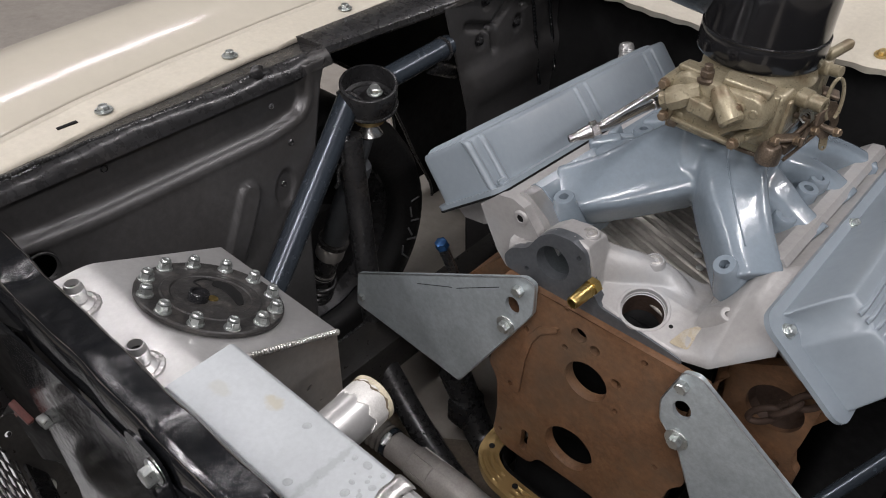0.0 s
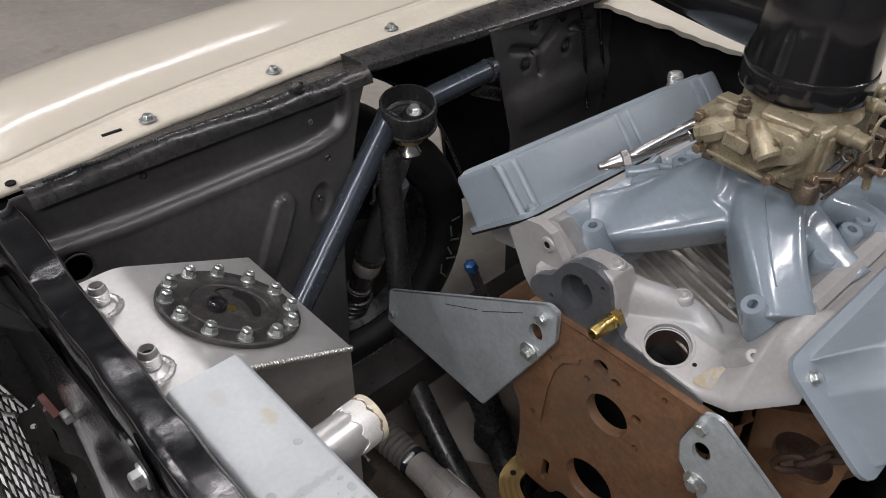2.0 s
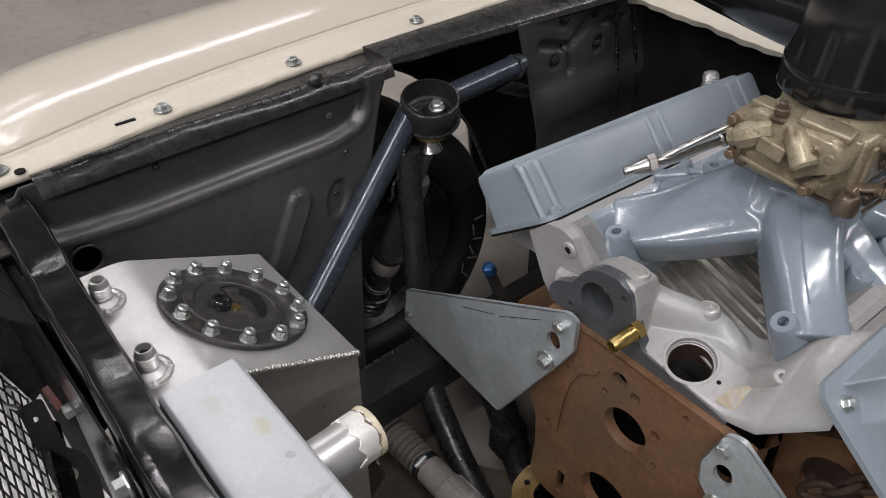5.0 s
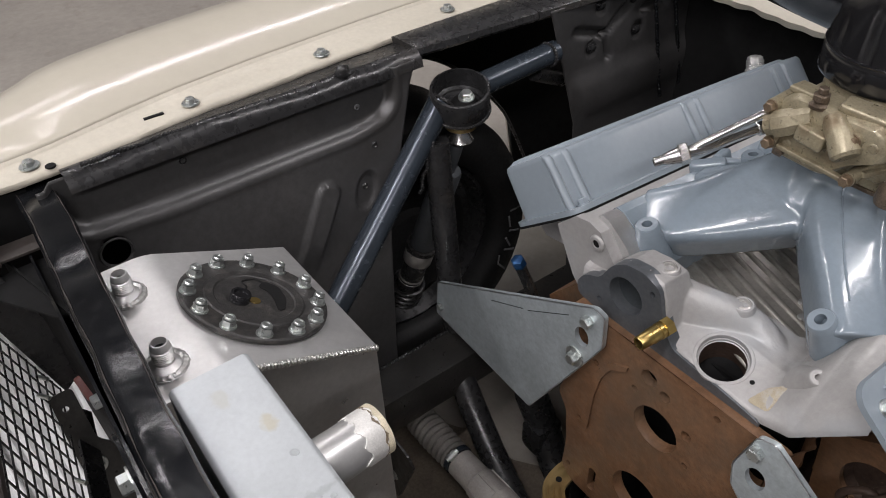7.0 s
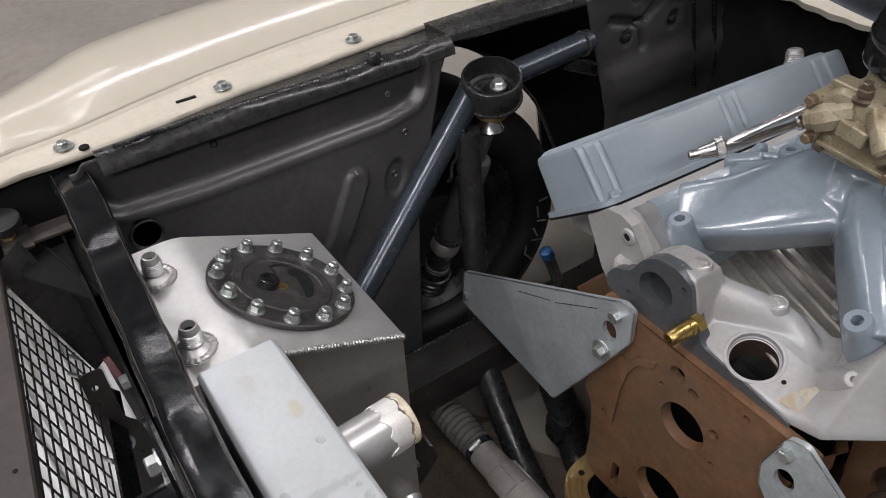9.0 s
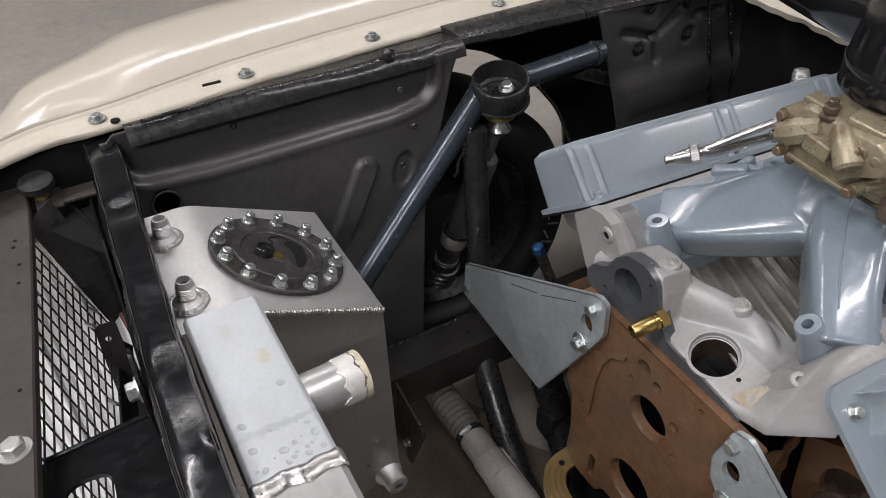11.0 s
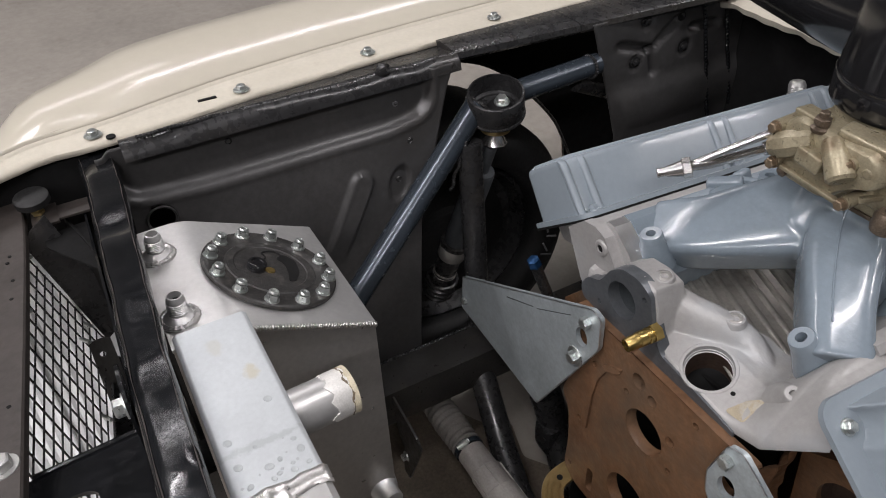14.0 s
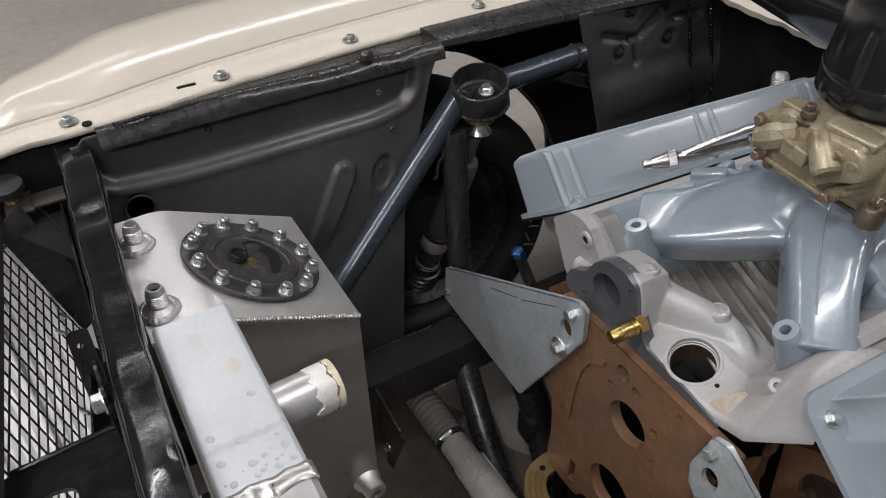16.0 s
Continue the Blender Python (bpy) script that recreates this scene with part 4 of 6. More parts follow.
def cap_tank():
    e = thing("surge_tank", (-0.3, -0.4, -0.27), "brushed aluminium welded tank with a bolted black filler plate", "tank")
    xl, xr = -0.416, -0.190
    prof = [(-0.505, 0.158), (-0.447, 0.157), (-0.281, 0.083), (-0.281, -0.262), (-0.505, -0.262)]
    # top sheet
    bm = bmesh.new()
    rings = []
    top = [(-0.506, 0.1580), (-0.458, 0.1585), (-0.447, 0.1575), (-0.437, 0.1550), (-0.281, 0.0845), (-0.279, 0.0825), (-0.279, 0.0795)]
    for x in (xl, xr + 0.002):
        rings.append([Vector((x, y, z)) for y, z in top] + [Vector((x, -0.281, 0.0795)), Vector((x, -0.437, 0.151)), Vector((x, -0.506, 0.154))])
    loft(bm, rings)
    part("top_sheet", bm, M_ALU, e, smooth=35)
    bm = bmesh.new()
    loft(bm, [[Vector((x, y, z - 0.004 if z > 0 else z)) for y, z in prof] for x in (xl + 0.002, xr)])
    part("tank_body", bm, M_SIDE, e, "duller brushed side sheets", 20)
    bm = bmesh.new()
    weld(bm, [(xr + 0.002, -0.447, 0.1588), (xr + 0.002, -0.280, 0.0833)], 0.0040, 0.0038)
    part("weld_bead", bm, M_WELD, e)
    # filler plate
    c = Vector((-0.299, -0.369, 0.1262))
    tilt = Matrix.Translation(c) @ Matrix.Rotation(math.atan2(-0.467, 1), 4, "X")
    bm = bmesh.new()
    R = 0.083
    prof = [(0.0, R), (0.004, R), (0.0055, R - 0.002), (0.0055, 0.060), (0.0048, 0.0585), (0.0048, 0.0565), (0.0062, 0.055), (0.0062, 0.046), (0.0050, 0.0445), (0.0050, 0.02), (0.0045, 0.001)]
    loft(bm, [circle(tilt, r, 64, z) for z, r in prof])
    cap = part("filler_plate", bm, M_CAP, e, "worn black plastic filler plate", 30)
    # No recess here: a raised black piece paints the slot's shade.
    bm = bmesh.new()
    arc = [(-0.030, 0.026), (-0.016, 0.0377), (0.0099, 0.035), (0.0304, 0.0228), (0.0307, 0.0137), (0.012, 0.019), (-0.008, 0.021), (-0.020, 0.013)]
    plate(bm, round_poly(arc[::-1], 0.006, 4), [], tilt @ Matrix.Translation((0, 0, 0.0052)), 0.0007)
    pipe(bm, [tilt @ Vector((x, y, 0.0053)) for x, y in ((-0.026, 0.024), (-0.036, 0.015), (-0.033, -0.001), (-0.022, 0.000), (-0.012, -0.008), (-0.002, -0.016))], 0.0011, 6, 5)
    part("finger_slot", bm, M_DEEP, cap, "curved finger slot with its shade painted as a raised black piece")
    bm = bmesh.new()
    lathe(bm, tilt @ Vector((0.003, -0.020, 0.005)), tilt @ Vector((0.003, -0.020, 0.1)), [(0, 0.0115), (0.009, 0.0115), (0.0102, 0.0105), (0.0102, 0.0078), (0.008, 0.0074)], 24)
    part("vent_knob", bm, M_HAT, cap, "gloss black vent knob")
    bm = bmesh.new()
    lathe(bm, tilt @ Vector((0.003, -0.020, 0.0085)), tilt @ Vector((0.003, -0.020, 0.1)), [(0, 0.0066), (0.0012, 0.0066), (0.0030, 0.0050), (0.0031, 0.0030), (0.0015, 0.0028)], 16)
    part("knob_screw", bm, M_BOLT, cap, "bright slotted screw")
    bm = bmesh.new()
    lathe(bm, tilt @ Vector((0.007, -0.003, 0.0045)), tilt @ Vector((0.007, -0.003, 0.1)), [(0, 0.0062), (0.0016, 0.0060)], 14)
    part("brass_rivet", bm, M_BRASS, cap)
    for k in range(12):
        a = radians(30 * k + 12)
        p = tilt @ Vector((0.0725 * math.cos(a), 0.0725 * math.sin(a), 0.0055))
        q = tilt @ Vector((0.0725 * math.cos(a), 0.0725 * math.sin(a), 0.1))
        def lock_nut(b):
            hexa(b, (0, 0, 0), (0, 0, 1), 0.0130, 0.0085, 0.0092, False)
            lathe(b, (0, 0, 0.0098), (0, 0, 1), [(0, 0.0062), (0.0018, 0.0060), (0.0030, 0.0050), (0.0030, 0.0034), (0.0022, 0.0032), (0.0022, 0.001)], 18)
        placed("lock_nut", "lock_nut", lock_nut, M_BOLT, e, frame_of(p, q) @ Matrix.Rotation(k * 0.7, 4, "Z"))
    # hose fittings
    for x, y in ((-0.358, -0.4845), (-0.2335, -0.4868)):
        b0 = Vector((x, y, 0.1585))
        bm = bmesh.new()
        prof = [(0, 0.0235), (0.0015, 0.0205), (0.0035, 0.0155), (0.007, 0.0130), (0.0075, 0.0112), (0.0095, 0.0112)]
        for k in range(6):
            prof += [(0.0100 + 0.0023 * k, 0.0116), (0.0106 + 0.0023 * k, 0.0118), (0.0117 + 0.0023 * k, 0.0101)]
        prof += [(0.0240, 0.0108), (0.0260, 0.0106), (0.0310, 0.0090), (0.0315, 0.0078), (0.012, 0.0074)]
        prof = [(d, r * (0.92 if d > 0.005 else 1.0)) for d, r in prof]
        lathe(bm, b0, b0 + Vector((-0.03, 0.06, 1)), prof, 28)
        fit = part("hose_fitting", bm, M_ALU, e, "threaded aluminium hose fitting", 30)
        # Black disc inside the fitting paints the dark of its bore.
        bm = bmesh.new()
        lathe(bm, b0, b0 + Vector((-0.03, 0.06, 1)), [(0.0122, 0.0066), (0.0235, 0.0066)], 20)
        part("bore", bm, M_DEEP, fit, "open bore with its shade painted as a black disc")
        bm = bmesh.new()
        weld(bm, [b0 + Vector((0.0185 * math.cos(a), 0.0185 * math.sin(a), -0.0010)) for a in np.linspace(0, 6.283, 23)], 0.0054, 0.0060, 0.88)
        part("weld_bead", bm, M_WELD, fit)
    bm = bmesh.new()
    p = Vector((-0.200, -0.300, -0.245))
    lathe(bm, p, p + Vector((1, 0.1, 0)), [(0, 0.024), (0.012, 0.021), (0.02, 0.0165), (0.036, 0.016), (0.038, 0.013), (0.038, 0.007), (0.02, 0.006)], 22)
    part("drain_bung", bm, M_ALU, e, "welded aluminium drain bung")


support_beam()
radiator()
cap_tank()


def front_grille():
    e = thing("grille_screen", (-0.4, -0.62, 0.0), "black wire mesh screen in a dark frame ahead of the radiator", "mesh screen")
    A, B, C, D = Vector((-0.525, -0.639, 0.117)), Vector((-0.500, -0.589, -0.048)), Vector((-0.100, -0.640, -0.050)), Vector((-0.085, -0.661, 0.183))
    def at(u, v): return (A * (1 - u) + D * u) * (1 - v) + (B * (1 - u) + C * u) * v
    for i in range(16):
        u = i / 15
        bm = bmesh.new()
        rod(bm, at(u, 0), at(u, 1), 0.0012, 6)
        part("wire", bm, M_BLACK, e)
    for j in range(12):
        v = j / 11
        bm = bmesh.new()
        rod(bm, at(0, v) + Vector((0, 0.0012, 0)), at(1, v) + Vector((0, 0.0012, 0)), 0.0012, 6)
        part("wire", bm, M_BLACK, e)
    def strip(p, q, side, w, name):
        bm = bmesh.new()
        d = (Vector(q) - Vector(p)).normalized()
        u = Vector(side).normalized()
        n = d.cross(u).normalized() * 0.002
        loft(bm, [[c - n, c + u * w - n, c + u * w + n, c + n] for c in (Vector(p), Vector(q))])
        return part(name, bm, M_BLACK, e)
    strip(A + Vector((0.005, 0.006, 0.014)), B + Vector((0.01, 0.006, 0)), (-0.15, 0.62, 0.40), 0.046, "screen_frame")
    strip(B + Vector((0.03, 0.004, -0.01)), C + Vector((0, 0.004, -0.01)), (0, 0.5, -0.8), 0.03, "screen_frame")
    for u, v in ((0.02, 0.04), (0.33, 0.05), (0.15, 0.72), (0.42, 0.95), (0.05, 0.75)):
        p = at(u, v)
        bm = bmesh.new()
        rod(bm, p + Vector((-0.006, 0, 0)), p + Vector((0.012, 0.010, 0.004)), 0.0028, 8)
        part("screen_stud", bm, M_BOLT, e, "bright screen stud")


def header_bar():
    e = thing("header_bar", (-0.3, -0.65, 0.15), "dull brown-grey steel header bar with a large bolt", "body bar")
    P = [(-0.66, -0.637, 0.140), (-0.50, -0.641, 0.148), (-0.30, -0.652, 0.166), (-0.10, -0.664, 0.186), (0.10, -0.672, 0.215), (0.3, -0.676, 0.25)]
    bm = bmesh.new()
    rings = []
    for p in smooth_path(P, 6):
        rings.append([p + Vector((0, dy, dz)) for dy, dz in ((-0.020, -0.012), (-0.020, 0), (0.016, 0.002), (0.018, 0), (0.018, -0.012), (0.015, -0.012), (0.015, -0.002), (-0.017, -0.004), (-0.017, -0.012))])
    loft(bm, rings)
    part("bar", bm, M_BAR, e, smooth=30)
    # Bar is not drilled: black rod ends paint the shade of small holes.
    for x, y, z in ((-0.46, -0.643, 0.1525), (-0.445, -0.646, 0.154), (-0.40, -0.642, 0.158), (-0.36, -0.645, 0.1615), (-0.17, -0.655, 0.1795)):
        bm = bmesh.new()
        rod(bm, (x, y, z - 0.004), (x, y, z + 0.0008), 0.0022, 10)
        part("hole", bm, M_DEEP, e)
    bolt(e, (-0.090, -0.6625, 0.1885), (-0.099, -0.668, 0.3), 0.0170, 0.0095, 0.0145, M_GREYBOLT, label="large zinc flange bolt")
    bm = bmesh.new()
    pipe(bm, [(-0.72, -0.71, 0.08), (-0.5, -0.715, 0.105), (-0.3, -0.722, 0.125), (-0.05, -0.735, 0.15), (0.3, -0.745, 0.17)], 0.022, 18)
    single("grille_trim", bm, M_CHROME, "bright chrome grille trim ahead of the header bar", "car trim")
    # bump rubber on its bracket
    e = thing("bump_stop", (-0.56, -0.605, 0.15), "round black rubber hood bump stop on a brass stud", "bump stop")
    c = Vector((-0.567, -0.604, 0.139))
    ax = Vector((0.10, -0.02, 1)).normalized()
    bm = bmesh.new()
    lathe(bm, c + ax * 0.018, c + ax, [(0, 0.021), (0.001, 0.0225), (0.010, 0.0225), (0.0115, 0.0205), (0.0118, 0.001)], 28)
    part("rubber_pad", bm, M_RUBBER, e, "dull black rubber pad")
    bm = bmesh.new()
    lathe(bm, c, c + ax, [(0, 0.0042), (0.019, 0.0042)], 12)
    hexa(bm, c, c + ax, 0.0155, 0.005)
    part("stud", bm, M_GOLDBOLT, e, "brass-plated stud and nut")
    bm = bmesh.new()
    box(bm, (-0.560, -0.598, 0.1355), (0.050, 0.034, 0.004), 0.001)
    box(bm, (-0.560, -0.552, 0.1345), (0.034, 0.062, 0.004), 0.001)
    part("bracket", bm, M_BAR, e)
    # gusset between bar and beam
    bm = bmesh.new()
    m = Matrix.Translation((-0.48, 0, 0.126)) @ Matrix.Rotation(radians(-10), 4, "Y") @ Matrix.Translation((0.48, 0, 0))
    plate(bm, round_poly([(-0.540, -0.606), (-0.500, -0.606), (-0.385, -0.550), (-0.39, -0.535), (-0.55, -0.535), (-0.545, -0.58)], 0.008), [], m, 0.003)
    single("gusset_plate", bm, M_DEEP, "black triangular gusset plate beside the support beam", "bracket")
    bm = bmesh.new()
    loft(bm, [[Vector((-0.585, -0.580, 0.115)), Vector((-0.378, -0.540, 0.15)), Vector((-0.378, -0.537, 0.15)), Vector((-0.585, -0.577, 0.115))], [Vector((-0.55, -0.565, -0.25)), Vector((-0.36, -0.54, -0.25)), Vector((-0.36, -0.537, -0.25)), Vector((-0.55, -0.562, -0.25))]])
    single("side_baffle", bm, M_DEEP, "black baffle sheet below the gusset", "baffle")
    # tray in front of the beam
    bm = bmesh.new()
    m = Matrix.Translation((-0.134, 0, 0.134)) @ Matrix.Rotation(radians(-12), 4, "Y")
    slot = round_poly([(0.075, -0.640), (0.20, -0.640), (0.20, -0.600), (0.075, -0.600)], 0.018, 4)
    plate(bm, round_poly([(0.028, -0.652), (0.020, -0.560), (0.06, -0.549), (0.46, -0.549), (0.46, -0.69), (0.05, -0.69)], 0.008), [slot], m, 0.004)
    e = thing("latch_tray", (0.0, -0.6, 0.14), "gloss black latch tray plate with an oval slot", "latch plate")
    part("tray", bm, M_BEAM, e)
    bm = bmesh.new()
    rod(bm, m @ Vector((0.028, -0.652, 0.004)), m @ Vector((0.020, -0.560, 0.004)), 0.0035, 8)
    part("rolled_edge", bm, M_BEAM, e)
    # pale sheet added for the bright area beyond the mesh, and a black sheet darkening the nose
    bm = bmesh.new()
    rings = []
    for i in range(60):
        y = -0.86 + 0.34 * i / 59
        c = 0.004 * math.sin(i * 1.9)
        rings.append([Vector((-0.66, y, 0.02 + c)), Vector((-0.56 + c, y, -0.40)), Vector((-0.44 + c, y, -0.55)), Vector((-0.44 + c, y, -0.56)), Vector((-0.575 + c, y, -0.41))])
    loft(bm, rings)
    e = thing("splash_panel", (-0.55, -0.69, -0.45), "pale grey-white corrugated sheet standing in for the bright area beyond the mesh", "splash panel")
    part("panel_sheet", bm, M_WHITE, e)
    for y in (-0.62, -0.70, -0.78):
        bm = bmesh.new()
        pipe(bm, [(-0.652, y, 0.0), (-0.553, y, -0.40)], 0.0035, 8, 0)
        part("pressed_rib", bm, M_WHITE, e)
    # Black sheet added where the nose is only a dark void.
    bm = bmesh.new()
    box(bm, (-0.605, -0.70, 0.128), (0.006, 0.36, 0.115), 0.002)
    single("lamp_panel", bm, M_DEEP, "black sheet added to darken the void under the fender nose", "body panel")


front_grille()
header_bar()


def small_brackets():
    e = thing("v_bracket", (-0.36, -0.19, -0.42), "black V-shaped sheet bracket beneath the chassis rail", "bracket")
    bm = bmesh.new()
    for pts in ([(-0.395, -0.310), (-0.300, -0.330), (-0.362, -0.418), (-0.380, -0.400)], [(-0.300, -0.330), (-0.288, -0.345), (-0.350, -0.500), (-0.372, -0.500), (-0.362, -0.418)]):
        plate(bm, round_poly(pts, 0.006, 3), [], xz_at(-0.19), 0.004)
    part("bracket_sheet", bm, M_DUSTY, e)
    bolt(e, (-0.352, -0.195, -0.432), (-0.352, -0.4, -0.432), 0.013, 0.008, 0.010)
    e = thing("nose_bracket", (-0.40, -0.586, -0.09), "dusty black slanted nose bracket with a zinc nut", "bracket")
    bm = bmesh.new()
    k, n = Vector((-0.436, -0.586, -0.002)), Vector((-0.397, -0.586, -0.098))
    d = (n - k).normalized()
    m = Matrix((( d.x, 0, -d.z, k.x), (0, 1, 0, k.y), (d.z, 0, d.x, k.z), (0, 0, 0, 1)))
    plate(bm, round_poly([(-0.004, -0.016), (0.06, -0.018), (0.19, -0.018), (0.19, 0.018), (0.125, 0.030), (0.085, 0.026), (0.070, 0.012), (-0.004, 0.012)], 0.006, 3), [ring2(0.018, -0.004, 0.004, 12)], m, 0.003)
    part("bracket_sheet", bm, M_DUSTY, e)
    up = Vector((-d.z, 0, d.x))
    bolt(e, n + up * 0.003, n + up, 0.0125, 0.008, 0.0115, label="zinc flange nut")
    for dx in (0.0, 0.012):
        bolt(e, (-0.399 + dx, -0.5515, 0.001 + dx * 0.5), (-0.39 + dx, -0.7, 0.001), 0.0125, 0.010, 0.0, label="small zinc nut")
    bm = bmesh.new()
    box(bm, (0, 0, 0), (0.036, 0.012, 0.016), 0.003, pose(-0.470, -0.561, -0.040, 10, 35, 10))
    rod(bm, (-0.490, -0.561, -0.055), (-0.53, -0.563, -0.10), 0.004, 10)
    single("red_connector", bm, M_RED, "dull red plastic connector low in the nose", "connector")


small_brackets()


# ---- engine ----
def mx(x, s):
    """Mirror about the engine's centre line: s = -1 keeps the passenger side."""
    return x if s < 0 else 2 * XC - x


# Water port lining, darker and bluer than the casting.
M_PORT = mat("dull_grey_port", (0.07, 0.08, 0.085), 0.4, 0.3, 0.2, 30)


def engine_block():
    e = thing("engine_block", (XC, 0.25, -0.45), "bare rusty cast-iron V8 engine block without timing cover", "engine block")
    bm = bmesh.new()
    left = [(-0.165, 0.005), (-0.150, -0.02), (-0.148, -0.11), (-0.176, -0.188), (-0.156, -0.216), (-0.150, -0.285), (-0.154, -0.352), (-0.128, -0.372)]
    low = [(-0.075, -0.372), (-0.06, -0.345), (0.05, -0.345), (0.066, -0.372)]
    right = [(2 * XC - x, z) for x, z in reversed(left)]
    outer = round_poly(left + low + right, 0.012, 3)
    holes = [ring2(-0.004, -0.108, 0.0345, 32), ring2(-0.010, -0.272, 0.043, 36), ring2(-0.027, -0.030, 0.0125, 18), ring2(0.0, -0.041, 0.0085, 14),
             ring2(-0.045, -0.066, 0.0052, 12), ring2(0.040, -0.078, 0.008, 14), ring2(0.071, -0.013, 0.005, 12), ring2(0.048, -0.130, 0.0048, 12),
             ring2(-0.130, -0.210, 0.005, 12), ring2(-0.112, -0.075, 0.005, 12), ring2(-0.140, -0.335, 0.0045, 10), ring2(0.110, -0.335, 0.0045, 10),
             round_poly([(-0.098, -0.298), (-0.084, -0.298), (-0.084, -0.350), (-0.098, -0.350)], 0.006, 3), ring2(-0.052, 0.004, 0.0045, 10), ring2(0.124, -0.19, 0.005, 12), ring2(-0.128, -0.040, 0.0185, 18, 0.0250), ring2(0.128, -0.047, 0.0185, 22, 0.0250)]
    plate(bm, outer, holes, xz_at(0.020), 0.014)
    part("front_wall", bm, M_RUST, e, smooth=30)
    # raised timing-case land, left and right
    bm = bmesh.new()
    arc_o = [(-0.123, -0.215), (-0.119, -0.135), (-0.108, -0.085), (-0.088, -0.052), (-0.058, -0.036)]
    arc_i = [(-0.060, -0.046), (-0.084, -0.062), (-0.098, -0.092), (-0.106, -0.137), (-0.110, -0.215)]
    plate(bm, round_poly(arc_o + arc_i, 0.004, 3), [], xz_at(0.0065), 0.0045)
    part("timing_land", bm, M_RUST, e, smooth=50)
    # bores behind the two big holes
    for cx, cz, r in ((-0.004, -0.108, 0.0345), (-0.010, -0.272, 0.043)):
        bm = bmesh.new()
        m = Matrix.Translation((cx, 0.020, cz)) @ Matrix.Rotation(radians(-90), 4, "X")
        loft(bm, [circle(m, r + 0.0005, 40, -0.0135), circle(m, r - 0.0015, 40, -0.010), circle(m, r - 0.0015, 40, 0.003)], cap=False)
        part("bearing_bore", bm, M_RUST, e)
    bm = bmesh.new()
    box(bm, (XC, 0.33, -0.19), (0.27, 0.32, 0.34), 0.01)
    part("crankcase", bm, M_RUST_DK, e)
    # Black sheet added behind the open holes, so their insides look shaded.
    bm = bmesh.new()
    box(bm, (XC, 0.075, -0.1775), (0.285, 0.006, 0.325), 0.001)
    part("inner_web", bm, M_DEEP, e, "flat black sheet that paints the shade behind the block's holes")
    # banks with their decks
    for s in (-1, 1):
        bm = bmesh.new()
        prof = [(-0.10, -0.02), (-0.170, 0.012), (-0.205, -0.03), (-0.285, -0.12), (-0.262, -0.165), (-0.19, -0.20), (-0.12, -0.20)]
        loft(bm, [[Vector((mx(x, s), y, z)) for x, z in prof] for y in ((0.085, 0.10, 0.54) if s < 0 else (0.185, 0.20, 0.54))])
        part("cylinder_bank", bm, M_RUST, e, smooth=30)
        for y in (0.10, 0.20, 0.30):
            if s > 0 and y < 0.2:
                continue
            bm = bmesh.new()
            p = Vector((mx(-0.235, s), y, -0.170))
            lathe(bm, p, p + Vector((s * 0.5, 0, -0.8)), [(0, 0.024), (0.006, 0.024), (0.006, 0.020), (0.002, 0.018)], 22)
            part("core_plug", bm, M_RUST_DK, e)
    # front face of the driver's bank, with its core plug and a threaded hole
    bm = bmesh.new()
    face = [(0.150, -0.030), (0.230, 0.022), (0.270, -0.037), (0.267, -0.105), (0.264, -0.126), (0.271, -0.150), (0.279, -0.156), (0.279, -0.205), (0.200, -0.215), (0.160, -0.130)]
    plate(bm, round_poly(face[::-1], 0.006, 3), [ring2(0.221, -0.066, 0.038, 36), ring2(0.249, -0.159, 0.0065, 16)], xz_at(0.116), 0.016)
    part("bank_face", bm, M_RUST, e, "rusty machined front of the cylinder bank", 30)
    bm = bmesh.new()
    m = Matrix.Translation((0.221, 0.116, -0.066)) @ Matrix.Rotation(radians(-90), 4, "X")
    loft(bm, [circle(m, 0.0385, 36, -0.010), circle(m, 0.036, 36, -0.001), circle(m, 0.033, 36, 0.004), circle(m, 0.001, 36, 0.004)], cap=False)
    part("core_plug", bm, M_RUST_DK, e, "dull core plug set into the bank")
    for s in (1,):
        bm = bmesh.new()
        rows = []
        for i in range(40):
            z = 0.0 - 0.185 * i / 39
            x = float(np.interp(z, [-0.185, -0.11, -0.02, 0.0], [-0.172, -0.150, -0.152, -0.162]))
            row = []
            for j in range(16):
                y = 0.019 + 0.075 * j / 15
                lump = 0.006 * noise.noise(Vector((y * 45, z * 32, s))) + 0.010 * math.exp(-((y - 0.045) / 0.012) ** 2)
                row.append(bm.verts.new((mx(x - lump, s), y, z + 0.004 * noise.noise(Vector((y * 60, z * 40, 7))))))
            rows.append(row)
        for a, b in zip(rows, rows[1:]):
            for j in range(15):
                bm.faces.new((a[j], a[j + 1], b[j + 1], b[j]))
        part("side_wall", bm, M_RUST, e, smooth=60)


